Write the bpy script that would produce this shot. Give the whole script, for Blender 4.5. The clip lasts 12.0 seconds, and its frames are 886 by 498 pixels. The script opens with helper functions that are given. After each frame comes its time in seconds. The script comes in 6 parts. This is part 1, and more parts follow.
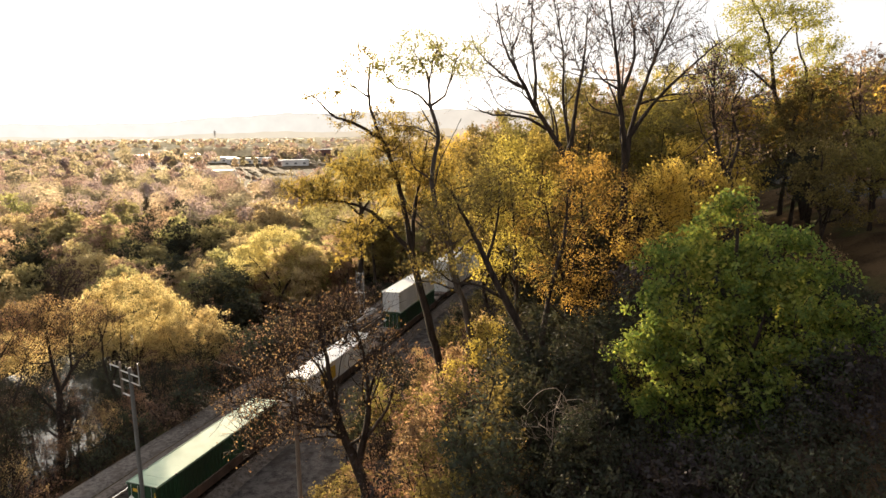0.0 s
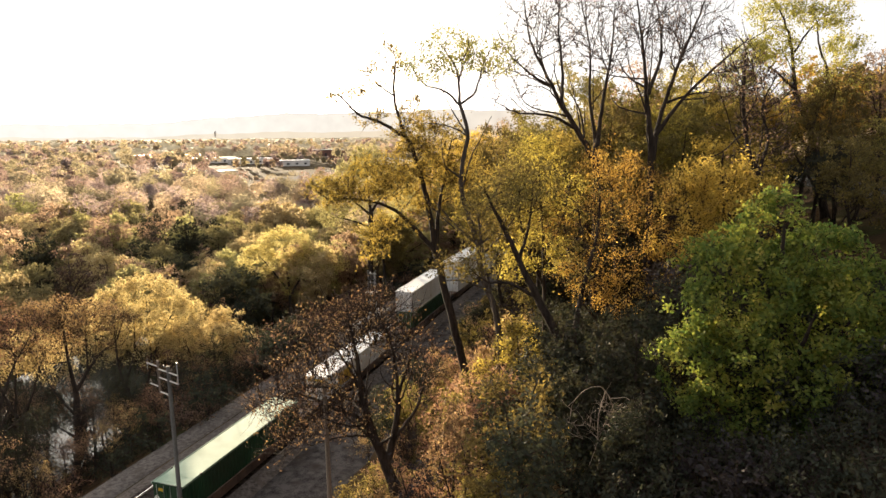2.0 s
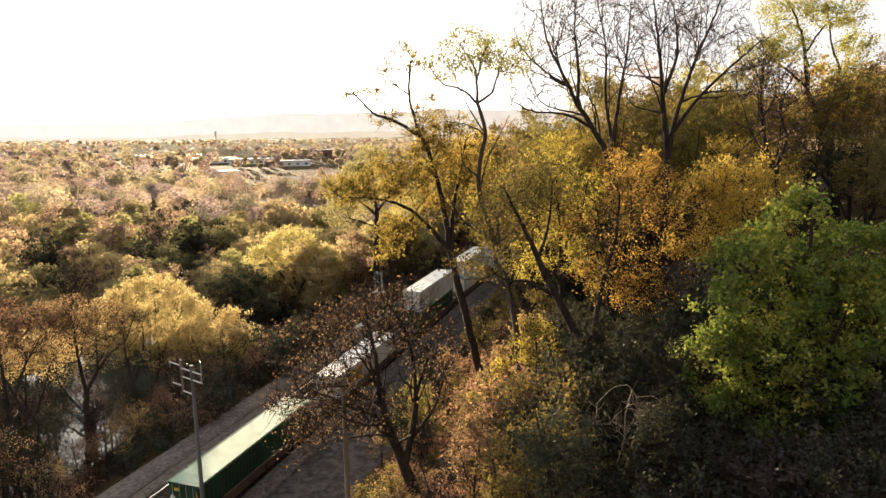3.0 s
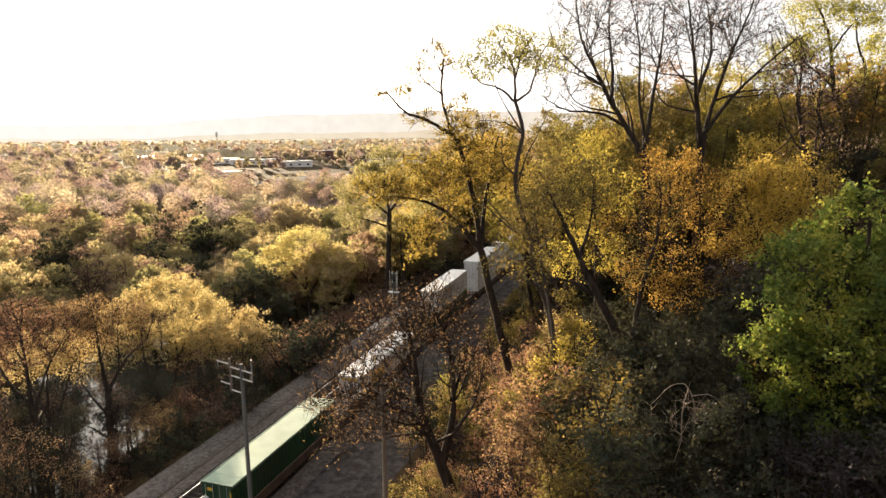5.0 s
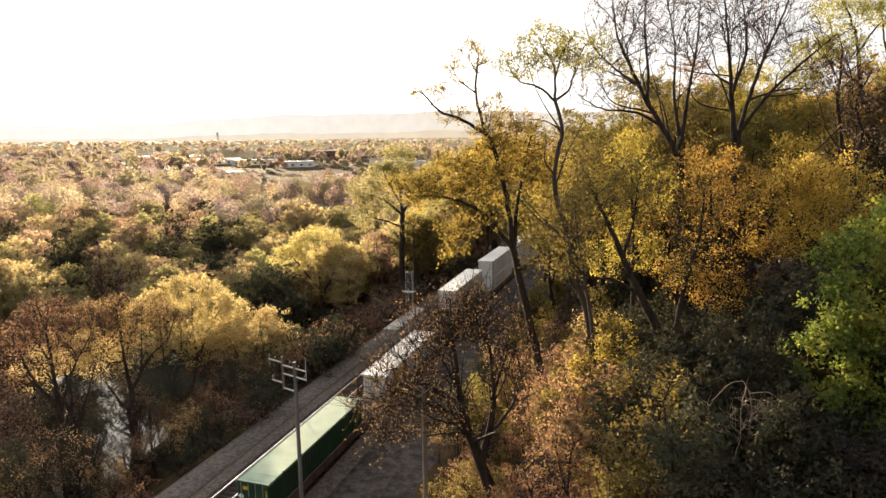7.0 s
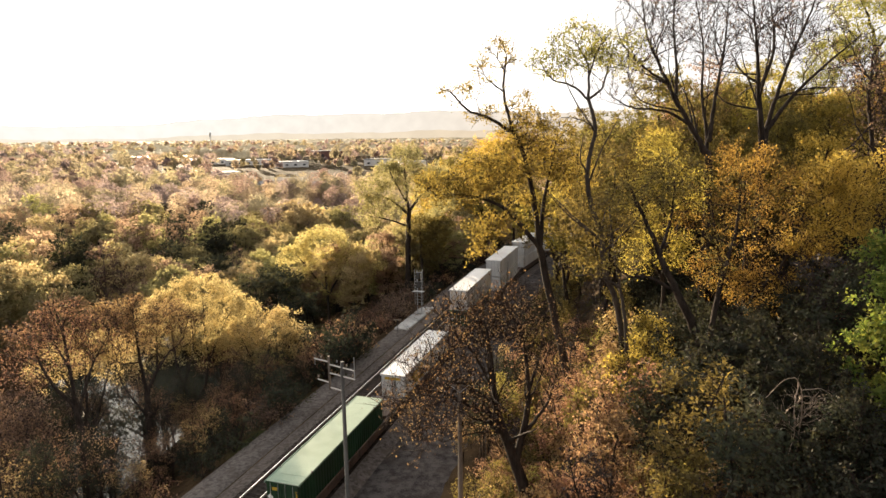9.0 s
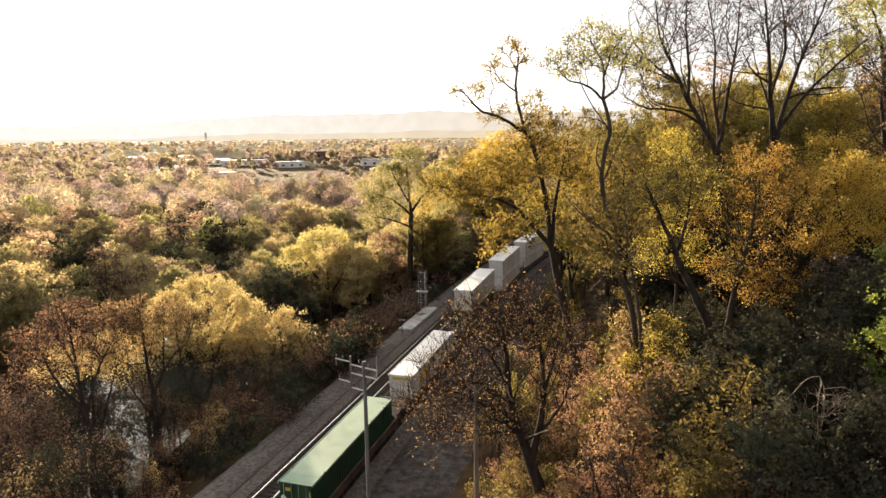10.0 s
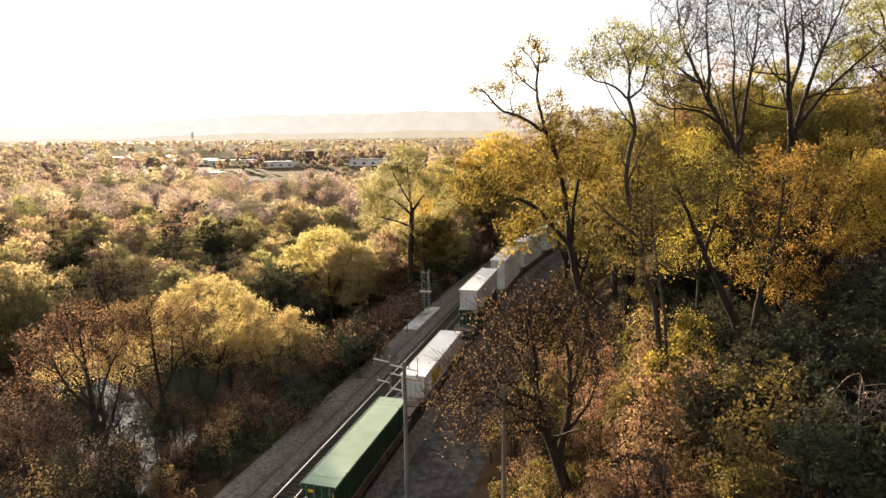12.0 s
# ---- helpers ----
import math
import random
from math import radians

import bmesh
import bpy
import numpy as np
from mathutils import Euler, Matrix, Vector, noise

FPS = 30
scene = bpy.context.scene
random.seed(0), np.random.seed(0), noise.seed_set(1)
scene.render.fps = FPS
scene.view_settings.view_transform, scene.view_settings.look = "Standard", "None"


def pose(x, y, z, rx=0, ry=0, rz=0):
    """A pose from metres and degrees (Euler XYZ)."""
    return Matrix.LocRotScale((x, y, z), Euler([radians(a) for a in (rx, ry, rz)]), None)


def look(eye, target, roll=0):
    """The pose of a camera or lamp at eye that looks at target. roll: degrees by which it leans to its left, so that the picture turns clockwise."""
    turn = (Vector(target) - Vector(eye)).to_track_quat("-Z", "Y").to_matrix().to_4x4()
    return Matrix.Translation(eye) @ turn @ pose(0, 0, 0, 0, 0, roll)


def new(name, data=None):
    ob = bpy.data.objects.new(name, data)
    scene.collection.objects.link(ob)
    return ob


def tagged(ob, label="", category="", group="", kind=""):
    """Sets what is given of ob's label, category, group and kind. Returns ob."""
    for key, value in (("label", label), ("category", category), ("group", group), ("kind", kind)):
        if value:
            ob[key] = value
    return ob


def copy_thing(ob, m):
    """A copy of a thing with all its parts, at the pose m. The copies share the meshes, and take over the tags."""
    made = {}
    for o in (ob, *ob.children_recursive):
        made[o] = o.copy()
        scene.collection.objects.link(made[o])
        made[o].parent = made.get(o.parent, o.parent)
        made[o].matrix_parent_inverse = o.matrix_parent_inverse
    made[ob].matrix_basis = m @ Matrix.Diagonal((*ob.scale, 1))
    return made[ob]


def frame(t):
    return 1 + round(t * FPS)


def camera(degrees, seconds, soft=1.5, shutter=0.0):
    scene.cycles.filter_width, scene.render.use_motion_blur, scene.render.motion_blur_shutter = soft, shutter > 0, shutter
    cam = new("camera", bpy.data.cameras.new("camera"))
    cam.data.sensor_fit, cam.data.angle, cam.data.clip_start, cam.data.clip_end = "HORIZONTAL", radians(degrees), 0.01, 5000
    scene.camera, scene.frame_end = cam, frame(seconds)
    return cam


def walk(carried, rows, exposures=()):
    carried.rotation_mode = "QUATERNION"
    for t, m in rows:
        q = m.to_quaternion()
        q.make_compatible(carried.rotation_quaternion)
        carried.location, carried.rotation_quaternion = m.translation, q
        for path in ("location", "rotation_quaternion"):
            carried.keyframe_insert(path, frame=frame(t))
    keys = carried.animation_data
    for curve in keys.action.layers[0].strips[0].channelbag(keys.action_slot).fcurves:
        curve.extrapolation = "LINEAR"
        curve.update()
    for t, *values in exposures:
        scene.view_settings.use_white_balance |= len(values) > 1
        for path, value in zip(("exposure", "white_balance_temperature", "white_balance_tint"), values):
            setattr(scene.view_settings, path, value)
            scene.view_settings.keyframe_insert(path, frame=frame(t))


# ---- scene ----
cam = camera(70.9, 12.0)
METRES, EYE, TILT, LEAN, TURN = 14.2, 27.0, -1.0, 0.0, 0.0
ROWS = [
    (0.0, 0.0, 0.0, 0.0, -0.11, -9.09, 0.66),
    (0.5, -0.0288, 0.0012, -0.001, -0.11, -9.08, 0.65),
    (1.0, -0.061, 0.0028, -0.0023, -0.12, -9.08, 0.66),
    (1.5, -0.0959, 0.0047, -0.0042, -0.14, -9.07, 0.66),
    (2.0, -0.1333, 0.0069, -0.0072, -0.16, -9.06, 0.67),
    (2.5, -0.1723, 0.0081, -0.01, -0.18, -9.06, 0.68),
    (3.0, -0.2123, 0.0097, -0.0117, -0.18, -9.05, 0.71),
    (5.0, -0.3803, 0.0136, -0.0182, -0.22, -8.98, 0.72),
    (5.5, -0.4236, 0.0128, -0.0189, -0.23, -8.96, 0.72),
    (6.0, -0.4676, 0.0115, -0.0195, -0.24, -8.96, 0.72),
    (6.5, -0.5123, 0.0107, -0.021, -0.24, -8.96, 0.72),
    (7.0, -0.5572, 0.0111, -0.0227, -0.26, -8.95, 0.73),
    (9.0, -0.7397, 0.0174, -0.0257, -0.97, -8.97, 0.8),
    (9.5, -0.7836, 0.0176, -0.0263, -1.21, -8.96, 0.81),
    (10.0, -0.8265, 0.0189, -0.0266, -1.39, -8.95, 0.81),
    (10.5, -0.8687, 0.0209, -0.0258, -1.63, -8.95, 0.82),
    (11.0, -0.9108, 0.0236, -0.0264, -1.93, -8.96, 0.81),
    (11.5, -0.9541, 0.0261, -0.0261, -2.24, -8.96, 0.8),
    (12.0, -0.9985, 0.0288, -0.0259, -2.55, -8.97, 0.8),
]
walk(cam, [(t, pose(0, 0, EYE, TILT, LEAN, TURN) @ pose(METRES * x, METRES * y, METRES * z, 90 + pitch, roll, yaw)) for t, x, y, z, yaw, pitch, roll in ROWS])

# ---- world, sun, exposure ----
SUN_AZ, SUN_EL = -23.0, 6.5          # degrees: left of straight ahead, above the horizon
scene.view_settings.exposure = 1.4
world = bpy.data.worlds.new("sky")
scene.world = world
world.use_nodes = True
wn, wl = world.node_tree.nodes, world.node_tree.links
wn.clear()
sky = wn.new("ShaderNodeTexSky")
sky.sky_type, sky.sun_disc = "NISHITA", False
sky.sun_elevation, sky.sun_rotation = radians(SUN_EL), radians(SUN_AZ)
sky.air_density, sky.dust_density, sky.ozone_density = 1.0, 3.0, 1.0
grey = wn.new("ShaderNodeHueSaturation")
grey.inputs["Saturation"].default_value = 0.45
wl.new(sky.outputs["Color"], grey.inputs["Color"])
# a thin bright veil of high cloud, brightest round the sun
coord, dot, power, veil = (wn.new("ShaderNodeTexCoord"), wn.new("ShaderNodeVectorMath"), wn.new("ShaderNodeMath"), wn.new("ShaderNodeMixRGB"))
dot.operation = "DOT_PRODUCT"
dot.inputs[1].default_value = (math.sin(radians(SUN_AZ)) * 0.5, math.cos(radians(SUN_AZ)) * 0.5, 0.05)
wl.new(coord.outputs["Generated"], dot.inputs[0])
lift = wn.new("ShaderNodeMath")
lift.operation = "ADD"
lift.inputs[1].default_value = 0.5
wl.new(dot.outputs["Value"], lift.inputs[0])
power.operation, power.use_clamp = "POWER", True
power.inputs[1].default_value = 2.1
wl.new(lift.outputs[0], power.inputs[0])
wl.new(power.outputs[0], veil.inputs["Fac"])
veil.inputs["Color1"].default_value = (6.0, 6.0, 6.15, 1)
veil.inputs["Color2"].default_value = (9.6, 9.3, 9.0, 1)
# the bright ring of light close round the sun
near_sun = wn.new("ShaderNodeMath")
near_sun.operation, near_sun.use_clamp = "POWER", True
near_sun.inputs[1].default_value = 36
wl.new(lift.outputs[0], near_sun.inputs[0])
ring = wn.new("ShaderNodeMixRGB")
wl.new(near_sun.outputs[0], ring.inputs["Fac"])
wl.new(veil.outputs["Color"], ring.inputs["Color1"])
ring.inputs["Color2"].default_value = (85, 77, 66, 1)
haze = wn.new("ShaderNodeMixRGB")
haze.inputs["Fac"].default_value = 0.85
wl.new(grey.outputs["Color"], haze.inputs["Color1"])
wl.new(ring.outputs["Color"], haze.inputs["Color2"])
bg = wn.new("ShaderNodeBackground")
bg.inputs["Strength"].default_value = 0.054
wout = wn.new("ShaderNodeOutputWorld")
wl.new(haze.outputs["Color"], bg.inputs["Color"])
wl.new(bg.outputs["Background"], wout.inputs["Surface"])

sun_data = bpy.data.lights.new("sun", "SUN")
sun_data.energy, sun_data.angle, sun_data.color = 7.6, radians(0.6), (1.0, 0.79, 0.54)
sun = new("sun", sun_data)
_a, _e = radians(SUN_AZ), radians(SUN_EL)
SUN_WAY = Vector((math.sin(_a) * math.cos(_e), math.cos(_a) * math.cos(_e), math.sin(_e)))
sun.matrix_world = look((0, 0, 60), Vector((0, 0, 60)) - SUN_WAY)

# ---- materials ----


def nodes_of(name):
    m = bpy.data.materials.new(name)
    m.use_nodes = True
    nt = m.node_tree
    nt.nodes.clear()
    out = nt.nodes.new("ShaderNodeOutputMaterial")
    return m, nt.nodes, nt.links, out


def ramp(n, stops):
    r = n.new("ShaderNodeValToRGB")
    e = r.color_ramp.elements
    while len(e) < len(stops):
        e.new(0.5)
    for el, (p, c) in zip(e, stops):
        el.position, el.color = p, (*c, 1)
    return r


def leafy(name, colours, translucent=0.5, gloss=0.015, hue=0.03, jitter=0.34, patch=0.55):
    """Leaves: a spread of colours leaf by leaf, thin enough to glow when the light is behind them."""
    m, n, l, out = nodes_of(name)
    geo, obj = n.new("ShaderNodeNewGeometry"), n.new("ShaderNodeObjectInfo")
    k = len(colours)
    r = ramp(n, [(0.08 + 0.84 * i / max(k - 1, 1), c) for i, c in enumerate(sorted(colours, key=sum))])
    # whole sprays differ from one another, single leaves a little
    tc, ns = n.new("ShaderNodeTexCoord"), n.new("ShaderNodeTexNoise")
    ns.inputs["Scale"].default_value, ns.inputs["Detail"].default_value = patch, 2
    l.new(tc.outputs["Object"], ns.inputs["Vector"])
    wide, mixed = n.new("ShaderNodeMapRange"), n.new("ShaderNodeMath")
    wide.inputs["From Min"].default_value, wide.inputs["From Max"].default_value = 0.3, 0.7
    wide.inputs["To Min"].default_value, wide.inputs["To Max"].default_value = 0.12, 0.62
    l.new(ns.outputs["Fac"], wide.inputs["Value"])
    mixed.operation = "MULTIPLY_ADD"
    mixed.inputs[1].default_value = jitter
    l.new(geo.outputs["Random Per Island"], mixed.inputs[0])
    l.new(wide.outputs["Result"], mixed.inputs[2])
    l.new(mixed.outputs[0], r.inputs["Fac"])
    hs = n.new("ShaderNodeHueSaturation")
    mr = n.new("ShaderNodeMapRange")
    mr.inputs["To Min"].default_value, mr.inputs["To Max"].default_value = 0.5 - hue, 0.5 + hue
    mv = n.new("ShaderNodeMapRange")
    mv.inputs["To Min"].default_value, mv.inputs["To Max"].default_value = 0.75, 1.2
    l.new(obj.outputs["Random"], mr.inputs["Value"])
    l.new(obj.outputs["Random"], mv.inputs["Value"])
    l.new(mr.outputs["Result"], hs.inputs["Hue"])
    l.new(mv.outputs["Result"], hs.inputs["Value"])
    l.new(r.outputs["Color"], hs.inputs["Color"])
    d, t, g = n.new("ShaderNodeBsdfDiffuse"), n.new("ShaderNodeBsdfTranslucent"), n.new("ShaderNodeBsdfGlossy")
    g.inputs["Roughness"].default_value = 0.6
    bright = n.new("ShaderNodeMixRGB")
    bright.blend_type = "MULTIPLY"
    bright.inputs["Fac"].default_value = 1
    bright.inputs["Color2"].default_value = (1.18, 1.16, 1.0, 1)
    l.new(hs.outputs["Color"], d.inputs["Color"])
    l.new(hs.outputs["Color"], bright.inputs["Color1"])
    l.new(bright.outputs["Color"], t.inputs["Color"])
    a, b = n.new("ShaderNodeMixShader"), n.new("ShaderNodeMixShader")
    a.inputs["Fac"].default_value, b.inputs["Fac"].default_value = translucent, gloss
    l.new(d.outputs[0], a.inputs[1]), l.new(t.outputs[0], a.inputs[2])
    l.new(a.outputs[0], b.inputs[1]), l.new(g.outputs[0], b.inputs[2])
    l.new(b.outputs[0], out.inputs["Surface"])
    return m


def surface(name, c1, c2, scale=3.0, fine=40.0, rough=0.8, metal=0.0, bump=0.3, spots=None, depth=0.02, stretch=(1, 1, 1), gloss=0.5):
    """A rough two-scale surface: patches of c1 and c2, fine grain, relief, and stains of a third colour."""
    m, n, l, out = nodes_of(name)
    tc, mp = n.new("ShaderNodeTexCoord"), n.new("ShaderNodeMapping")
    mp.inputs["Scale"].default_value = stretch
    l.new(tc.outputs["Object"], mp.inputs["Vector"])
    big, small = n.new("ShaderNodeTexNoise"), n.new("ShaderNodeTexNoise")
    big.inputs["Scale"].default_value, big.inputs["Detail"].default_value = scale, 5
    small.inputs["Scale"].default_value, small.inputs["Detail"].default_value = fine, 4
    for q in (big, small):
        l.new(mp.outputs["Vector"], q.inputs["Vector"])
    mix = n.new("ShaderNodeMath")
    mix.operation = "MULTIPLY_ADD"
    l.new(small.outputs["Fac"], mix.inputs[0])
    mix.inputs[1].default_value = 0.6
    l.new(big.outputs["Fac"], mix.inputs[2])
    r = ramp(n, [(0.58, c1), (0.98 if spots is None else 0.92, c2)])
    l.new(mix.outputs[0], r.inputs["Fac"])
    colour = r.outputs["Color"]
    if spots:
        st = n.new("ShaderNodeTexNoise")
        st.inputs["Scale"].default_value, st.inputs["Detail"].default_value = scale * 0.37, 7
        l.new(mp.outputs["Vector"], st.inputs["Vector"])
        sr = ramp(n, [(0.52, (0, 0, 0)), (0.68, (1, 1, 1))])
        l.new(st.outputs["Fac"], sr.inputs["Fac"])
        mx = n.new("ShaderNodeMixRGB")
        l.new(sr.outputs["Color"], mx.inputs["Fac"])
        l.new(colour, mx.inputs["Color1"])
        mx.inputs["Color2"].default_value = (*spots, 1)
        colour = mx.outputs["Color"]
    p = n.new("ShaderNodeBsdfPrincipled")
    p.inputs["Roughness"].default_value, p.inputs["Metallic"].default_value = rough, metal
    p.inputs["Specular IOR Level"].default_value = gloss
    l.new(colour, p.inputs["Base Color"])
    bp = n.new("ShaderNodeBump")
    bp.inputs["Strength"].default_value, bp.inputs["Distance"].default_value = bump, depth
    l.new(small.outputs["Fac"], bp.inputs["Height"])
    l.new(bp.outputs["Normal"], p.inputs["Normal"])
    l.new(p.outputs[0], out.inputs["Surface"])
    return m


BARK = surface("bark", (0.016, 0.012, 0.01), (0.056, 0.042, 0.033), 1.5, 14, 0.9, bump=0.8, depth=0.04, stretch=(3, 3, 0.6), gloss=0.12)
BARK_PALE = surface("bark_pale", (0.03, 0.024, 0.02), (0.095, 0.076, 0.062), 1.2, 12, 0.9, bump=0.7, depth=0.03, stretch=(3, 3, 0.6), gloss=0.15)
DEAD_WOOD = surface("dead_wood", (0.17, 0.125, 0.09), (0.34, 0.26, 0.19), 2.0, 20, 0.85, bump=0.3)
TWIG = surface("twig", (0.022, 0.016, 0.013), (0.06, 0.043, 0.036), 2.0, 20, 0.9, bump=0.2, gloss=0.1)
SOIL = surface("leaf_litter", (0.022, 0.016, 0.011), (0.085, 0.056, 0.03), 0.4, 9, 0.95, bump=0.9, spots=(0.045, 0.05, 0.018), depth=0.12, gloss=0.03)
BALLAST = surface("ballast", (0.05, 0.042, 0.038), (0.14, 0.12, 0.108), 3.0, 9.0, 0.95, bump=1.0, spots=(0.085, 0.07, 0.06), depth=0.1, gloss=0.05)
OILED = surface("oiled_ballast", (0.01, 0.008, 0.007), (0.045, 0.036, 0.031), 2.0, 8.0, 0.95, bump=1.0, spots=(0.018, 0.014, 0.012), depth=0.08, gloss=0.05)
GRAVEL = surface("gravel", (0.028, 0.024, 0.023), (0.1, 0.088, 0.082), 1.4, 8.0, 0.95, bump=0.8, spots=(0.05, 0.04, 0.034), depth=0.06, gloss=0.05)
SLEEPER = surface("sleeper_wood", (0.022, 0.018, 0.016), (0.07, 0.058, 0.05), 2.0, 18, 0.9, bump=0.5, gloss=0.1)
RAIL = surface("rail_steel", (0.09, 0.06, 0.045), (0.19, 0.13, 0.1), 1.0, 20, 0.6, 0.3, 0.1)
RAIL_TOP = surface("rail_head", (0.5, 0.49, 0.47), (0.62, 0.6, 0.58), 1.0, 20, 0.3, 1.0, 0.02)
CONCRETE = surface("concrete", (0.3, 0.29, 0.28), (0.46, 0.45, 0.43), 1.0, 18, 0.85, bump=0.2, spots=(0.24, 0.24, 0.23))
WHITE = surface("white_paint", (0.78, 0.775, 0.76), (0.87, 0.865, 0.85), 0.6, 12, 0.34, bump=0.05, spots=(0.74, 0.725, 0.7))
# the same stained white, toned down to put shade on container sides
WHITE_SHADED = surface("white_paint_shaded", (0.52, 0.51, 0.49), (0.74, 0.73, 0.71), 0.5, 14, 0.5, bump=0.06, spots=(0.5, 0.47, 0.43), stretch=(1, 1, 0.3))
# one green paint: roof lightened for sky light, sides darkened for shade
GREEN_LIT = surface("green_paint_lit", (0.23, 0.32, 0.24), (0.29, 0.385, 0.295), 0.5, 9, 0.7, bump=0.1, spots=(0.22, 0.3, 0.22), gloss=0.12)
GREEN_SHADED = surface("green_paint_shaded", (0.008, 0.03, 0.014), (0.02, 0.058, 0.027), 0.6, 12, 0.5, bump=0.05, spots=(0.02, 0.038, 0.02), gloss=0.3)
CAR_STEEL = surface("rail_car_steel", (0.04, 0.028, 0.022), (0.12, 0.075, 0.055), 0.8, 15, 0.75, 0.2, 0.2)
DARK_STEEL = surface("dark_steel", (0.03, 0.03, 0.03), (0.09, 0.085, 0.08), 1.0, 20, 0.6, 0.5, 0.1)
GALV = surface("galvanised_steel", (0.3, 0.31, 0.32), (0.5, 0.51, 0.52), 1.5, 20, 0.5, 0.7, 0.08)
GUARD = surface("weathered_guard_rail", (0.16, 0.16, 0.16), (0.27, 0.27, 0.26), 1.5, 20, 0.7, 0.2, 0.08, gloss=0.15)
POLE_WOOD = surface("pole_wood", (0.11, 0.085, 0.065), (0.24, 0.19, 0.15), 1.0, 16, 0.9, bump=0.5, stretch=(4, 4, 0.4))
# crossarm wood coloured pale to carry the sunlight on it
ARM_WOOD = surface("sunlit_arm_wood", (0.4, 0.37, 0.33), (0.6, 0.56, 0.5), 1.0, 16, 0.8, bump=0.3)
YELLOW = surface("yellow_print", (0.5, 0.3, 0.02), (0.6, 0.38, 0.04), 1.0, 20, 0.5, bump=0.03)
RUST = surface("brick_brown_wall", (0.1, 0.05, 0.04), (0.2, 0.1, 0.08), 1.0, 12, 0.9, bump=0.2)
ROOF = surface("roof_grey", (0.2, 0.2, 0.2), (0.34, 0.34, 0.34), 0.05, 1, 0.7, bump=0.05, gloss=0.15)
ROOF_WHITE = surface("roof_white", (0.4, 0.4, 0.4), (0.54, 0.54, 0.53), 0.03, 1, 0.6, bump=0.05, gloss=0.15)
WALL_FAR = surface("far_wall", (0.6, 0.57, 0.53), (0.75, 0.73, 0.7), 0.1, 2, 0.8, bump=0.05)
GLASS_DARK = surface("dark_window", (0.02, 0.025, 0.03), (0.05, 0.055, 0.06), 1, 5, 0.15, bump=0.0)
VERGE = surface("verge_grit", (0.065, 0.055, 0.05), (0.165, 0.145, 0.133), 3.0, 9.0, 0.95, bump=1.0, spots=(0.1, 0.085, 0.075), depth=0.08, gloss=0.05)
POLE_GREY = surface("pole_grey_wood", (0.07, 0.068, 0.064), (0.17, 0.165, 0.155), 1.0, 16, 0.85, bump=0.4, stretch=(4, 4, 0.4))
# pale tones stand in for haze over the farthest tree tops
HAZED_CANOPY = surface("hazed_canopy_leaves", (0.32, 0.26, 0.16), (0.6, 0.5, 0.32), 0.02, 0.3, 0.9, bump=0.2, spots=(0.3, 0.2, 0.1), depth=2.0, gloss=0.12)
ASPHALT = surface("asphalt", (0.04, 0.04, 0.04), (0.075, 0.073, 0.07), 0.5, 14, 0.9, bump=0.4, gloss=0.1)

L_GOLD = leafy("leaf_gold", [(0.335, 0.222, 0.052), (0.52, 0.362, 0.085), (0.41, 0.27, 0.058), (0.21, 0.15, 0.044), (0.575, 0.435, 0.14)], 0.6, hue=0.01)
L_LIME = leafy("leaf_lime", [(0.2, 0.19, 0.05), (0.3, 0.275, 0.075), (0.36, 0.31, 0.09), (0.16, 0.165, 0.045), (0.25, 0.225, 0.06)], 0.5, hue=0.01)
L_PALE = leafy("leaf_pale_straw", [(0.378, 0.287, 0.144), (0.48, 0.389, 0.208), (0.325, 0.236, 0.107), (0.257, 0.186, 0.097), (0.514, 0.422, 0.222)], 0.58, hue=0.008)
L_LEMON = leafy("leaf_lemon", [(0.38, 0.316, 0.132), (0.506, 0.425, 0.196), (0.322, 0.27, 0.109), (0.575, 0.489, 0.247)], 0.6, hue=0.008)
L_YELLOW = leafy("leaf_yellow_green", [(0.22, 0.178, 0.04), (0.39, 0.306, 0.068), (0.49, 0.385, 0.1), (0.3, 0.24, 0.054), (0.155, 0.14, 0.036)], 0.62, hue=0.012)
# yellow end of the range stands in for sunlit clumps of leaves
L_GREEN = leafy("leaf_green", [(0.058, 0.102, 0.026), (0.096, 0.152, 0.034), (0.158, 0.206, 0.044), (0.265, 0.286, 0.056), (0.5, 0.43, 0.1)], 0.58, hue=0.008)
L_OLIVE = leafy("leaf_olive", [(0.125, 0.102, 0.036), (0.225, 0.178, 0.052), (0.150, 0.124, 0.04), (0.305, 0.23, 0.07), (0.078, 0.07, 0.03)], 0.54, hue=0.012)
L_RUSSET = leafy("leaf_russet", [(0.269, 0.154, 0.101), (0.378, 0.237, 0.137), (0.179, 0.103, 0.083), (0.458, 0.319, 0.172), (0.129, 0.082, 0.071)], 0.48, hue=0.01)
L_FADED = leafy("leaf_faded", [(0.255, 0.166, 0.085), (0.357, 0.255, 0.128), (0.17, 0.102, 0.06), (0.425, 0.323, 0.162), (0.119, 0.072, 0.047)], 0.5, hue=0.01)
L_BROWN = leafy("leaf_brown", [(0.170, 0.111, 0.083), (0.259, 0.175, 0.119), (0.120, 0.082, 0.075), (0.349, 0.247, 0.148), (0.090, 0.066, 0.063)], 0.45, hue=0.01)
# dark green and dead umber leaves, lowered further to stand in for shade
L_DARK_SHADED = leafy("leaf_dark_green_shaded", [(0.022, 0.028, 0.020), (0.036, 0.039, 0.025), (0.050, 0.048, 0.027), (0.025, 0.031, 0.021), (0.080, 0.064, 0.036)], 0.4, hue=0.01)
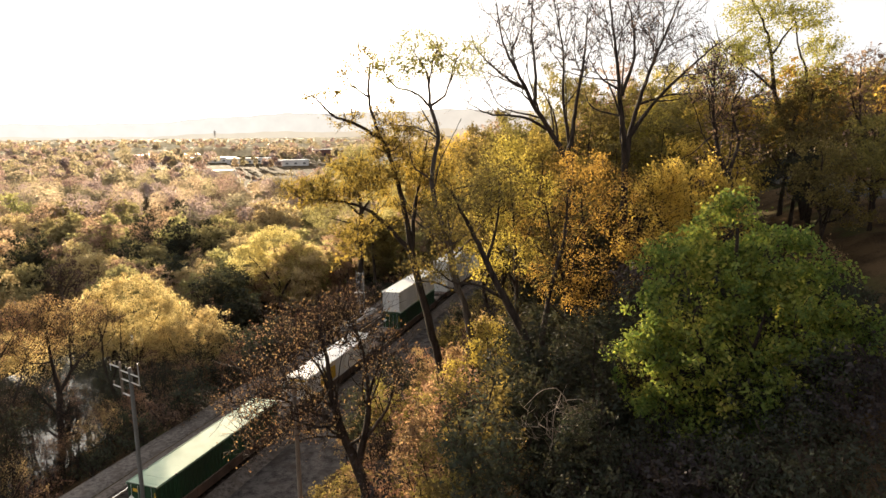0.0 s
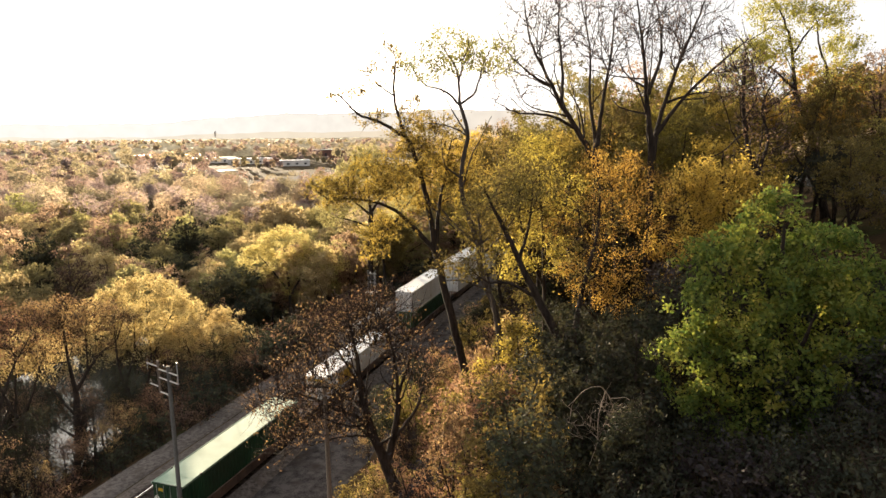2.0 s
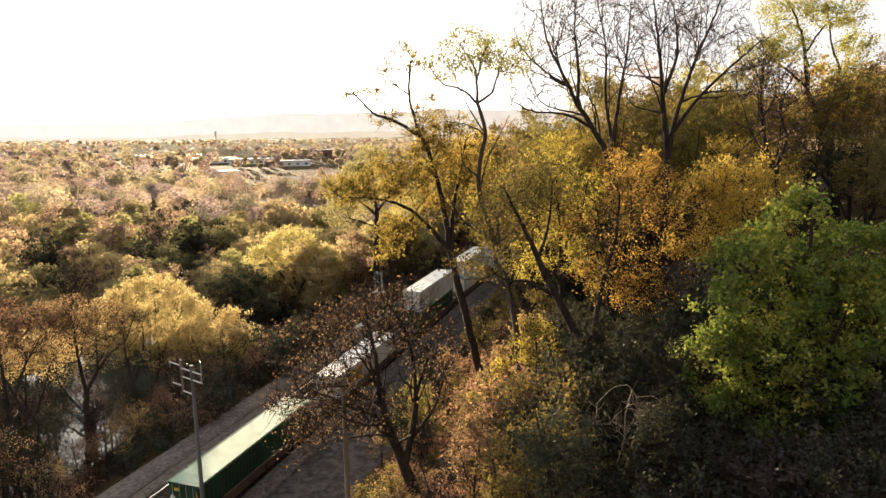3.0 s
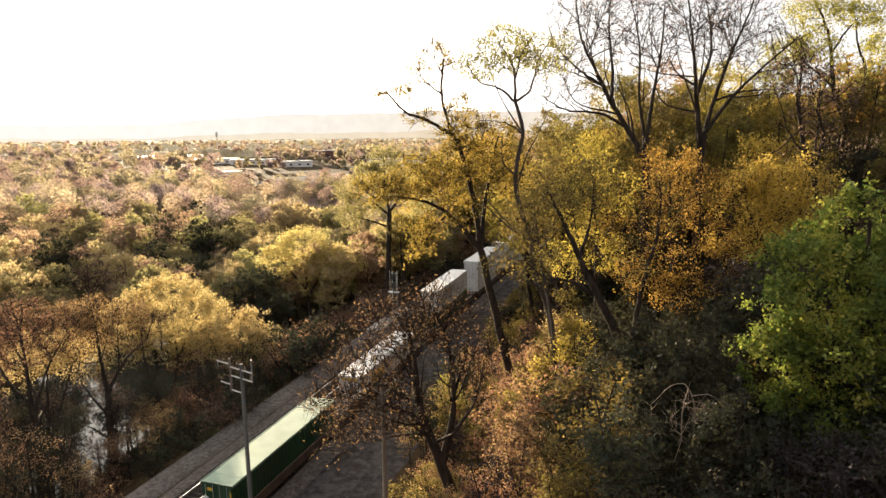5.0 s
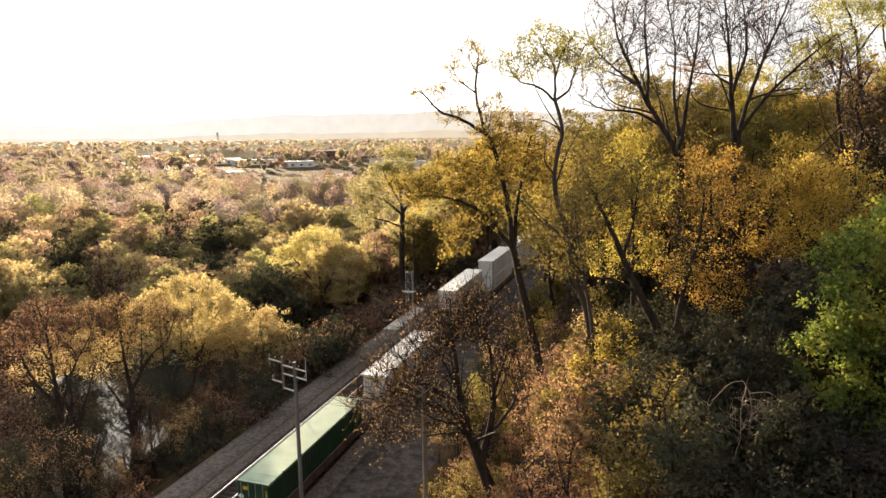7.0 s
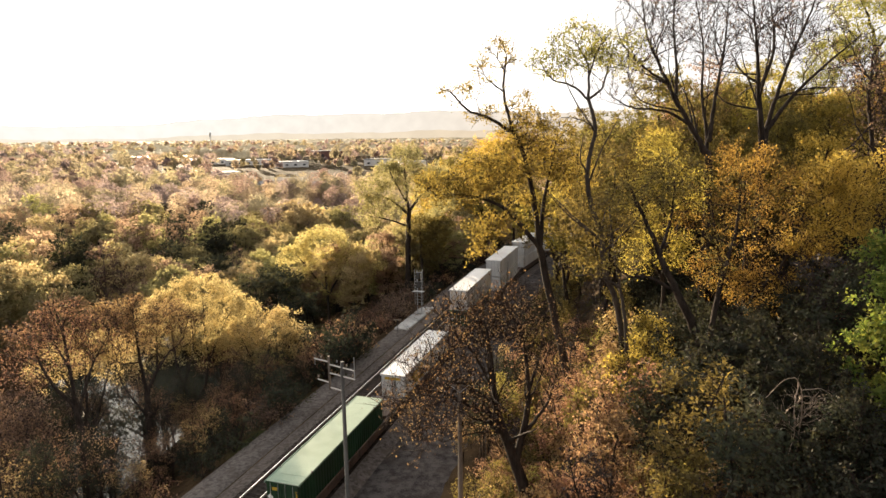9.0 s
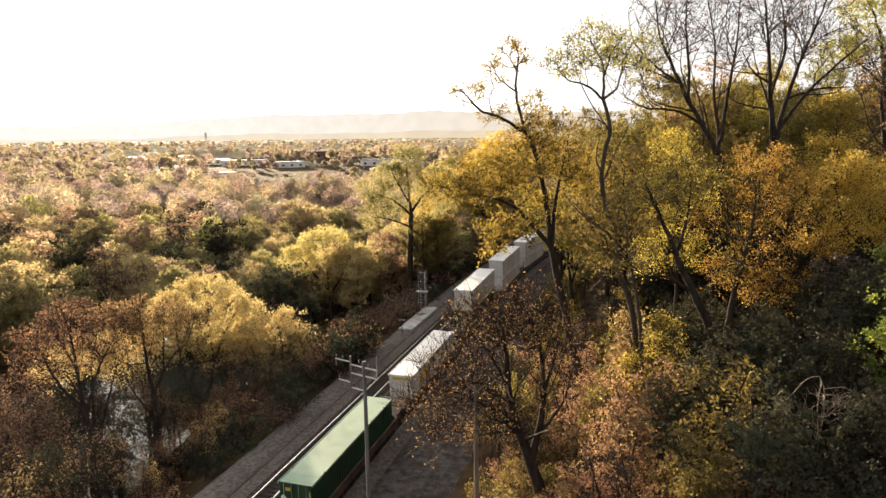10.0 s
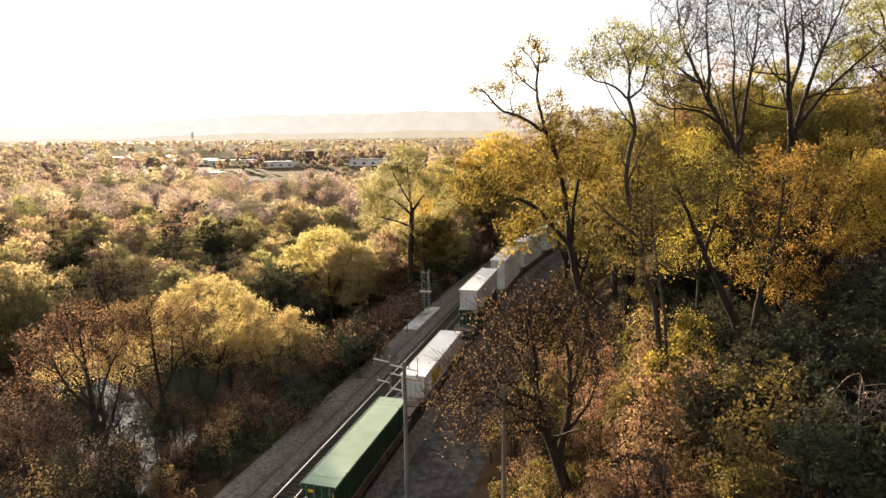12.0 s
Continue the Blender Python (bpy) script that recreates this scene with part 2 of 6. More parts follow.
L_UMBER_SHADED = leafy("leaf_dead_umber_shaded", [(0.028, 0.021, 0.025), (0.041, 0.031, 0.031), (0.020, 0.015, 0.020), (0.065, 0.045, 0.041), (0.030, 0.026, 0.027)], 0.3, hue=0.01)


# valley leaves, their muted colours raised to stand in for haze
V_TAN = leafy("leaf_tan", [(0.39, 0.305, 0.163), (0.546, 0.442, 0.247), (0.312, 0.24, 0.13), (0.65, 0.546, 0.325)], 0.6, hue=0.01)
V_SAGE = leafy("leaf_sage", [(0.26, 0.24, 0.111), (0.39, 0.358, 0.169), (0.195, 0.189, 0.088), (0.481, 0.429, 0.215)], 0.6, hue=0.012)
V_OLIVE = leafy("leaf_muted_olive", [(0.156, 0.14, 0.072), (0.273, 0.234, 0.117), (0.202, 0.176, 0.088), (0.364, 0.305, 0.156)], 0.6, hue=0.012)
V_ROSE = leafy("leaf_rose_brown", [(0.286, 0.195, 0.143), (0.416, 0.293, 0.208), (0.208, 0.143, 0.114), (0.52, 0.39, 0.28)], 0.6, hue=0.008)

# far leaf colours paled to stand in for haze
HAZED_LEAVES = [leafy("far_" + nm, cs, 0.56, hue=0.0, jitter=0.05, patch=0.06) for nm, cs in (
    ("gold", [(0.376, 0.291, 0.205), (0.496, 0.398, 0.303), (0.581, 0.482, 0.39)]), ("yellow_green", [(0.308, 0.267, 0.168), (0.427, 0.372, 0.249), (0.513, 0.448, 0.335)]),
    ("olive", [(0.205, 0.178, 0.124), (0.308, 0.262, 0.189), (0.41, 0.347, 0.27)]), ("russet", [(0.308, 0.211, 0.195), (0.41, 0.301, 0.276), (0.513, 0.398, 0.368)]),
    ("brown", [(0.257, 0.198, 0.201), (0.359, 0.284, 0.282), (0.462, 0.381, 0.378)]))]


def water_material():
    m, n, l, out = nodes_of("still_water")
    p = n.new("ShaderNodeBsdfPrincipled")
    p.inputs["Base Color"].default_value = (0.035, 0.036, 0.028, 1)
    p.inputs["Roughness"].default_value = 0.07
    p.inputs["IOR"].default_value = 1.33
    tc, w, b = n.new("ShaderNodeTexCoord"), n.new("ShaderNodeTexNoise"), n.new("ShaderNodeBump")
    w.inputs["Scale"].default_value = 1.2
    b.inputs["Strength"].default_value, b.inputs["Distance"].default_value = 0.15, 0.05
    l.new(tc.outputs["Object"], w.inputs["Vector"])
    l.new(w.outputs["Fac"], b.inputs["Height"])
    l.new(b.outputs["Normal"], p.inputs["Normal"])
    l.new(p.outputs[0], out.inputs["Surface"])
    return m


WATER = water_material()


def haze_glow_material(name, near_sun, away, glow):
    """A glowing far ridge, haze and a brighter sun side put into its colour."""
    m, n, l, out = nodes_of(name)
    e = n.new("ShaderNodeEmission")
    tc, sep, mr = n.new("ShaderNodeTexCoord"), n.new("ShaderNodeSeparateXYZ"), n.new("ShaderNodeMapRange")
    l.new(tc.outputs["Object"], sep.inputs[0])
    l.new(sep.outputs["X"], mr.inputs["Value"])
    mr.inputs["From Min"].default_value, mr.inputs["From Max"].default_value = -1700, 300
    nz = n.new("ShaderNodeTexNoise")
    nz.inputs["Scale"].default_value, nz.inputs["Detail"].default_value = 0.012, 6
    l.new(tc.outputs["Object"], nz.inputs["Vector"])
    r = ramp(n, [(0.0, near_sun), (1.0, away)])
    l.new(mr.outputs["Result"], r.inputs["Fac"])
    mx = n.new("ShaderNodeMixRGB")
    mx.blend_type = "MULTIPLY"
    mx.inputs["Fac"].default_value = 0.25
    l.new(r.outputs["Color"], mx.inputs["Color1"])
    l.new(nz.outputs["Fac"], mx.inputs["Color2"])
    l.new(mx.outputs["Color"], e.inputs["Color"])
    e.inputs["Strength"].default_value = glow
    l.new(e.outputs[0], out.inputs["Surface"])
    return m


RIDGE_NEAR = haze_glow_material("near_ridge_haze_glow", (0.98, 0.88, 0.72), (0.86, 0.7, 0.5), 0.44)
RIDGE_FAR = haze_glow_material("far_ridge_haze_glow", (1.0, 0.95, 0.87), (0.88, 0.78, 0.66), 0.46)


# ---- building helpers ----


def raw_mesh(name, verts, quads, mats, smooth=False, index=None):
    """A mesh from arrays of corners and of faces with equally many sides."""
    verts, quads = np.asarray(verts, dtype=np.float32), np.asarray(quads, dtype=np.int32)
    me = bpy.data.meshes.new(name)
    me.vertices.add(len(verts))
    me.vertices.foreach_set("co", verts.ravel())
    me.loops.add(quads.size)
    me.loops.foreach_set("vertex_index", quads.ravel())
    me.polygons.add(len(quads))
    me.polygons.foreach_set("loop_start", np.arange(0, quads.size, quads.shape[1], dtype=np.int32))
    me.polygons.foreach_set("use_smooth", np.full(len(quads), smooth, dtype=bool))
    for mt in mats:
        me.materials.append(mt)
    if index is not None:
        me.polygons.foreach_set("material_index", np.asarray(index, dtype=np.int32))
    me.update(calc_edges=True)
    return me


def part(name, bm, material, parent=None, label=""):
    me = bpy.data.meshes.new(name)
    bm.to_mesh(me)
    bm.free()
    me.materials.append(material)
    ob = new(name, me)
    ob.parent = parent
    return tagged(ob, label)


def thing(name, label, category, group="", kind="", m=None):
    ob = new(name)
    if m is not None:
        ob.matrix_basis = m
    return tagged(ob, label, category, group, kind)


def add_box(bm, lo, hi, bevel=0.0):
    lo, hi = Vector(lo), Vector(hi)
    r = bmesh.ops.create_cube(bm, size=1, matrix=Matrix.Translation((lo + hi) / 2) @ Matrix.Diagonal((*(hi - lo), 1)))
    if bevel:
        es = list({e for v in r["verts"] for e in v.link_edges})
        bmesh.ops.bevel(bm, geom=es, offset=bevel, segments=1, affect="EDGES")
    return bm


def box(lo, hi, bevel=0.0):
    return add_box(bmesh.new(), lo, hi, bevel)


def add_rod(bm, a, b, r, r2=None, sides=8):
    a, b = Vector(a), Vector(b)
    d = b - a
    m = Matrix.Translation((a + b) / 2) @ d.to_track_quat("Z", "Y").to_matrix().to_4x4()
    bmesh.ops.create_cone(bm, cap_ends=True, segments=sides, radius1=r, radius2=r if r2 is None else r2, depth=d.length, matrix=m)
    return bm


def rod(a, b, r, r2=None, sides=8):
    return add_rod(bmesh.new(), a, b, r, r2, sides)


# ---- the lie of the land ----
# s runs along the railway, n to its right; the train's middle is at n = 1.28 and the near end of the green container at s = 0.2
TRACK_O, TRACK_D = (-22.6, 40.24), (0.3098, 0.9508)


def bend_off(s):
    s = np.asarray(s, dtype=float)
    q = np.clip(s - 70, 0, 110)
    return q * q / 460 + np.clip(s - 180, 0, None) * 0.478


def track(s, n):
    n = n + bend_off(s)
    return TRACK_O[0] + TRACK_D[0] * s + TRACK_D[1] * n, TRACK_O[1] + TRACK_D[1] * s - TRACK_D[0] * n


def track_turn(s):
    """The railway's heading at s, in degrees, for a thing whose length runs along its own y."""
    x0, y0 = track(s - 1, 0)
    x1, y1 = track(s + 1, 0)
    return -math.degrees(math.atan2(x1 - x0, y1 - y0))


def along(x, y):
    dx, dy = np.asarray(x, dtype=float) - TRACK_O[0], np.asarray(y, dtype=float) - TRACK_O[1]
    s, n = dx * TRACK_D[0] + dy * TRACK_D[1], dx * TRACK_D[1] - dy * TRACK_D[0]
    return s, n - bend_off(s)


def ripple(x, y, size):
    x, y = np.asarray(x) / size, np.asarray(y) / size
    return (np.sin(x * 1.7 + 1.3 * np.sin(y * 1.1)) + np.sin(y * 2.1 + 1.7 * np.sin(x * 0.9 + 2)) + np.sin((x + y) * 3.3) * 0.5) / 2.5


def creek_edge(s):
    """Where the near bank meets the water, left of the railway."""
    return np.interp(s, [-60, 5, 14, 25, 45, 66, 220], [-22, -24, -24.6, -27.5, -30, -33, -34])


def creek_end(s):
    """Where the far bank begins."""
    return np.interp(s, [-60, 0, 60, 95, 220], [-50, -57, -60, -62, -56])


def land(x, y):
    """The ground's height."""
    s, n = along(x, y)
    z = np.interp(n, [-8.5, 11, 13.5, 18, 22, 27, 36, 50, 80, 140, 400],
                  [-0.35, -0.35, 0.4, 2.8, 5.2, 9.0, 13.6, 19.8, 25, 29, 31])
    # the bank falls to the creek, and the valley floor lies beyond
    near, end = creek_edge(s), creek_end(s)
    down = np.interp((n + 8.5) / (near + 8.5), [0, 0.2, 0.6, 1.0], [-0.35, -2.4, -5.8, -8.2])
    bed = np.where(n > (near + end) / 2, np.interp(near - n, [0, 3], [-8.2, -9.8]), np.interp(n - end, [0, 3], [-8.0, -9.8]))
    floor = np.interp(end - n, [0, 5, 60, 550, 2400], [-8.0, -6.6, -5.6, -2.0, 6])
    z = np.where(n < -8.5, np.where(n > near, down, np.where(n > end, bed, floor)), z)
    hill = np.clip(1.25 - np.clip(s - 150, 0, None) / 420, 0.0, 1)
    z = np.where(n > 13, -0.35 + (z + 0.35) * np.minimum(hill, 1), z)
    z = z + np.interp(n, [13.5, 20, 30, 45], [0, 3.6, 3.2, 0]) * np.clip((s - 8) / 30, 0, 1) * np.minimum(hill, 1)
    far = np.clip(np.hypot(x, y) - 420, 0, 2200)
    z = z + np.where(n < 13, far * 0.009, far * 0.006)
    rough = np.clip((np.abs(n - 1) - 11) / 8, 0, 1)
    close = 1 / (1 + np.hypot(x, y) / 150)
    bench = np.clip(1.6 - np.abs(x - 50 - 0.04 * (y - 50)) / 6, 0, 1) * np.clip((y - 40) / 10, 0, 1) * np.clip((125 - y) / 15, 0, 1)
    z = z * (1 - bench) + 20.0 * bench
    rough = rough * (1 - bench)
    return z + rough * (ripple(x, y, 9.0) * 0.45 + ripple(x + 31, y - 17, 3.1) * 0.18) * (0.4 + close)


def land_at(x, y):
    return float(land(np.array([x]), np.array([y]))[0])


def build_ground():
    far = np.array([120, 180, 260, 380, 550, 800, 1150, 1650, 2400, 3400, 4800])
    xs = np.concatenate([-far[::-1] - 20, np.arange(-138, 118, 1.8), far + 10])
    ys = np.concatenate([-far[::-1], np.arange(-118, 190, 1.8), np.arange(195, 420, 15), np.array([450, 550, 700, 900, 1200, 1600, 2100, 2800, 3700, 4800])])
    X, Y = np.meshgrid(xs, ys)
    Z = land(X, Y)
    i = np.arange(len(ys) * len(xs)).reshape(len(ys), len(xs))
    q = np.stack([i[:-1, :-1], i[:-1, 1:], i[1:, 1:], i[1:, :-1]], -1).reshape(-1, 4)
    ob = new("ground", raw_mesh("ground", np.stack([X, Y, Z], -1).reshape(-1, 3), q, [SOIL], True))
    tagged(ob, "brown leaf-littered woodland soil of hillside and valley", "ground", kind="structure")


build_ground()


def strip(name, s0, s1, step, profile, material, label, category):
    """A ribbon along the railway with the cross-section profile, rows of (n, z), closed below."""
    ss = np.arange(s0, s1 + step, step)
    prof = list(profile)
    rows = []
    for s in ss:
        rows.append([(*track(s, n), z) for n, z in prof])
    k = len(prof)
    v = np.array(rows).reshape(-1, 3)
    i = np.arange(len(ss) * k).reshape(len(ss), k)
    q = np.stack([i[:-1, :-1], i[:-1, 1:], i[1:, 1:], i[1:, :-1]], -1).reshape(-1, 4)
    ob = new(name, raw_mesh(name, v, q, [material], True))
    return tagged(ob, label, category, kind="structure")


strip("ballast_bed", -70, 330, 1.5, [(-6.3, -0.45), (-5.4, -0.06), (-4.5, 0.11), (-1.3, 0.11), (-0.8, 0.05), (-0.3, 0.11), (2.9, 0.11), (3.6, -0.08), (4.5, -0.42)],
      BALLAST, "grey-brown crushed stone ballast under two tracks", "railway bed")
strip("track_bed", -70, 330, 1.5, [(-4.35, 0.1), (-4.25, 0.122), (-1.5, 0.122), (-1.4, 0.1)], OILED, "dark oil-stained stone between the outer rails", "railway bed")
strip("track_bed", -70, 330, 1.5, [(-0.25, 0.1), (-0.15, 0.122), (2.75, 0.122), (2.85, 0.1)], OILED, "dark oil-stained stone under the train", "railway bed")
strip("service_road", -70, 330, 1.5, [(4.0, -0.5), (4.1, -0.3), (7.0, -0.24), (10.2, -0.3), (11.6, -0.5)], GRAVEL,
      "grey gravel service road beside the railway", "road")
strip("gravel_verge", -70, 330, 1.5, [(-9.2, -0.7), (-8.4, -0.3), (-7.4, -0.22), (-6.2, -0.3), (-6.1, -0.5)], VERGE,
      "grey gravel verge beside the outer track", "verge")


def build_water():
    pts = []
    for s in np.arange(-60, 300, 6.0):
        pts.append([(*track(s, creek_end(s) - 3), -8.5), (*track(s, creek_edge(s) + 3), -8.5)])
    v = np.array(pts).reshape(-1, 3)
    k = np.arange(len(pts) - 1) * 2
    q = np.stack([k, k + 1, k + 3, k + 2], -1)
    tagged(new("water", raw_mesh("water", v, q, [WATER])), "still creek water reflecting the bright sky", "water", kind="structure")


build_water()


def build_rails():
    half = [(-0.07, 0.02), (-0.07, 0.035), (-0.012, 0.05), (-0.012, 0.13), (-0.036, 0.14), (-0.036, 0.172), (0.036, 0.172), (0.036, 0.14), (0.012, 0.13), (0.012, 0.05), (0.07, 0.035), (0.07, 0.02)]
    ss = np.concatenate([np.arange(-70, 70, 10.0), np.arange(70, 332, 3.0)])
    k = len(half)
    for centre, what in ((-2.9, "empty outer track"), (1.28, "track under the train")):
        tk = thing("railway_track", "polished steel rails on dark sleepers, " + what, "railway track", "railway tracks")
        for side in (-0.7525, 0.7525):
            rows = [[(*track(s, centre + side + a), 0.13 + b) for a, b in half] for s in ss]
            v = np.array(rows).reshape(-1, 3)
            i = np.arange(len(ss) * k).reshape(len(ss), k)
            j = np.roll(i, -1, 1)
            q = np.stack([i[:-1], j[:-1], j[1:], i[1:]], -1).reshape(-1, 4)
            idx = np.tile((np.arange(k) == 5).astype(int), len(ss) - 1)
            ob = new("rail", raw_mesh("rail", v, q, [RAIL, RAIL_TOP], index=idx))
            ob.parent = tk
        vs, fs = [], []
        r = random.Random(5)
        unit = np.array([(a, b, c) for c in (-0.05, 0.15) for b in (-0.11, 0.11) for a in (-1.3, 1.3)])
        face = np.array([(0, 1, 5, 4), (1, 3, 7, 5), (3, 2, 6, 7), (2, 0, 4, 6), (4, 5, 7, 6)])
        one = raw_mesh("sleeper", unit, face, [SLEEPER])
        for s in np.arange(-70, 200, 0.55):
            x, y = track(s, centre)
            turn = track_turn(s) + r.uniform(-1, 1)
            if -4 < s < 72:
                ob = new("sleeper", one)
                ob.matrix_basis = pose(x, y, 0, 0, 0, turn)
                ob.parent = tk
                continue
            c, sn = math.cos(radians(turn)), math.sin(radians(turn))
            fs.append(face + len(vs) * 8)
            vs.append(np.stack([x + unit[:, 0] * c - unit[:, 1] * sn, y + unit[:, 0] * sn + unit[:, 1] * c, unit[:, 2]], -1))
        ob = new("timber_underlay", raw_mesh("timber_underlay", np.concatenate(vs), np.concatenate(fs), [SLEEPER]))
        ob.parent = tk
        tagged(ob, "dark weathered timber sleepers further along", kind="stuff")


build_rails()

# ---- trees ----


def unit(v):
    return v / np.maximum(np.linalg.norm(v, axis=-1, keepdims=True), 1e-9)


def smooth_line(points, n):
    """A soft curve through the given points."""
    p = np.asarray(points, dtype=float)
    if len(p) < 3:
        t = np.linspace(0, 1, n)[:, None]
        return p[0] * (1 - t) + p[-1] * t
    p = np.vstack([2 * p[0] - p[1], p, 2 * p[-1] - p[-2]])
    u = np.linspace(0, len(p) - 3 - 1e-6, n)
    i = u.astype(int)
    t = (u - i)[:, None]
    a, b, c, d = p[i], p[i + 1], p[i + 2], p[i + 3]
    return 0.5 * (2 * b + (c - a) * t + (2 * a - 5 * b + 4 * c - d) * t ** 2 + (3 * b - a - 3 * c + d) * t ** 3)


class Wood:
    def __init__(self):
        self.v, self.f, self.n = [], [], 0

    def tube(self, P, R, sides):
        P, R = np.asarray(P, dtype=float), np.asarray(R, dtype=float)
        T = unit(np.gradient(P, axis=0))
        mean = unit(P[-1] - P[0])
        ref = np.eye(3)[int(np.argmin(np.abs(mean)))]
        A = unit(np.cross(T, ref))
        B = np.cross(T, A)
        w = np.linspace(0, 2 * np.pi, sides, endpoint=False)
        ring = P[:, None] + R[:, None, None] * (np.cos(w)[None, :, None] * A[:, None] + np.sin(w)[None, :, None] * B[:, None])
        i = np.arange(len(P) * sides).reshape(len(P), sides) + self.n
        j = np.roll(i, -1, 1)
        self.v.append(ring.reshape(-1, 3))
        self.f.append(np.stack([i[:-1], j[:-1], j[1:], i[1:]], -1).reshape(-1, 4))
        self.n += len(P) * sides

    def mesh(self, name, mat):
        return raw_mesh(name, np.concatenate(self.v), np.concatenate(self.f), [mat], True)


def leaf_mesh(name, C, size, rng, mat, facing=None, order=0.85, folded=True):
    """Leaves at the points C, folded diamonds or plain pointed ones, turned loosely towards facing, as leaves turn to the light."""
    k = len(C)
    nrm = unit(rng.normal(size=(k, 3)))
    if facing is not None:
        nrm = unit(nrm + facing * order)
    a = unit(np.cross(nrm, rng.normal(size=(k, 3))))
    b = np.cross(nrm, a)
    s = (size * rng.uniform(0.55, 1.35, k))[:, None]
    if not folded:
        v = np.stack([C - a * s - b * s * 0.62, C - a * s + b * s * 0.62, C + a * s], 1).reshape(-1, 3)
        return raw_mesh(name, v, np.arange(k * 3).reshape(-1, 3), [mat])
    v = np.stack([C - a * s, C + b * s * 0.62 + nrm * s * 0.15, C + a * s, C - b * s * 0.62 + nrm * s * 0.15], 1).reshape(-1, 3)
    return raw_mesh(name, v, np.arange(k * 4).reshape(-1, 4), [mat])


def tree_parts(seed, limbs, lobes, leaf_mat, bark=None, leaves=30, size=0.2, puff=0.55, twigs=3, twig_len=0.9, shell=0.45, base_pull=0.6, rough=0.0, thin=1.0, folded=True, tufts=0, side=0, gather=0.55, joined=False):
    """A tree's meshes: limbs are (points, radius at foot, radius at tip); lobes are (centre, radii, number of sprays, and where thinner than the rest, the share of leaves).
    Each spray is a twig cluster in a lobe, joined by a branch to the nearest wood that stands lower."""
    rng = np.random.default_rng(seed)
    trunk, twig = Wood(), Wood()
    cand, cr = [], []
    limbs = list(limbs)
    for pts, r0, r1 in list(limbs)[0 if side > 0 else len(limbs):]:
        # smaller limbs leave each great limb on its upper part
        P = smooth_line(pts, 40)
        length = float(np.linalg.norm(P[-1] - P[0]))
        for q in rng.uniform(0.35, 0.92, max(1, round(side * length))):
            i = int(q * 38)
            way = unit(unit(P[i + 1] - P[i]) * 0.9 + rng.normal(size=3) * 0.7 + np.array([0, 0, 0.35]))
            ra = (r0 + (r1 - r0) * q ** 0.8) * 0.5
            ln = min(length * rng.uniform(0.22, 0.4), 4.5)
            up = np.array([0, 0, 0.12 * ln])
            limbs.append(([tuple(P[i]), tuple(P[i] + way * ln * 0.5 + rng.normal(size=3) * 0.08 * ln), tuple(P[i] + way * ln + up)], max(ra, 0.025), 0.018))
    for pts, r0, r1 in limbs:
        n = 6 + 3 * len(pts)
        P = smooth_line(pts, n)
        P[1:-1] += rng.normal(size=(n - 2, 3)) * (0.015 + 0.07 * (r0 + r1) / 2 + rough)
        u = np.linspace(0, 1, n)
        R = r0 + (r1 - r0) * u ** 0.8
        trunk.tube(P, R, 8)
        lo = int(n * 0.3) if r0 > 0.12 else 1
        cand.append(P[lo:])
        cr.append(R[lo:])
    cand, cr = np.concatenate(cand), np.concatenate(cr)
    sprays, hearts, shares = [], [], []
    for c, r, k, *share in lobes:
        shares.append(np.full(k, share[0] if share else 1.0))
        c, r = np.asarray(c, dtype=float), np.asarray(r, dtype=float)
        d = unit(rng.normal(size=(k, 3)))
        if tufts:
            # part of the sprays gather in tufts, with thinner places between
            k2 = int(k * gather)
            m = max(3, round(k / tufts))
            dm = unit(unit(rng.normal(size=(m, 3))) + np.array([0, 0, 0.2]))
            cm = c + dm * rng.uniform(max(shell, 0.5), 0.92, m)[:, None] * r
            rm = r.mean() * np.clip(1.25 / math.sqrt(m), 0.26, 0.6) * rng.uniform(0.65, 1.3, m)
            w = rng.integers(m, size=k2)
            e = unit(unit(rng.normal(size=(k2, 3))) + np.array([0, 0, 0.3]))
            sprays.append(cm[w] + e * (rm[w] * rng.uniform(0.4, 1.0, k2))[:, None] * np.array([1.1, 1.1, 0.8]))
            hearts.append(cm[w] - np.stack([0 * rm, 0 * rm, 0.45 * rm], -1)[w])
            k, d = k - k2, d[k2:]
        hearts.append(np.tile(c - np.array([0, 0, 0.35 * r[2]]), (k, 1)))
        q = rng.uniform(shell ** 3, 1, k)[:, None] ** (1 / 3)
        lump = 1 + 0.16 * np.sin(d[:, :1] * 7 + seed) * np.sin(d[:, 2:] * 6 + d[:, 1:2] * 5)
        sprays.append(c + d * q * lump * r)
    S, H, full = np.concatenate(sprays), np.concatenate(hearts), np.concatenate(shares)
    near = np.array([np.min(np.linalg.norm(cand - p, axis=1)) for p in S])
    L, F = [], []
    for j in np.argsort(near):
        p = S[j]
        dist = np.linalg.norm(cand - p, axis=1) + base_pull * np.maximum(cand[:, 2] - p[2] + 0.3, 0) * 2 + 0.25 * (cr < 0.02)
        i = int(np.argmin(dist))
        q, rq = cand[i], cr[i]
        ln = float(np.linalg.norm(p - q))
        if ln < 0.05:
            continue
        mid = (p + q) / 2 + np.array([0, 0, 0.1 * ln]) + rng.normal(size=3) * 0.11 * ln
        P = smooth_line([q, mid, p], 5)
        r0 = min(rq * 0.75, 0.012 + 0.014 * ln) * thin
        R = np.linspace(r0, max(0.006, r0 * 0.35), 5)
        twig.tube(P, R, 4)
        cand, cr = np.vstack([cand, P[1:]]), np.concatenate([cr, R[1:]])
        out = unit(p - q)
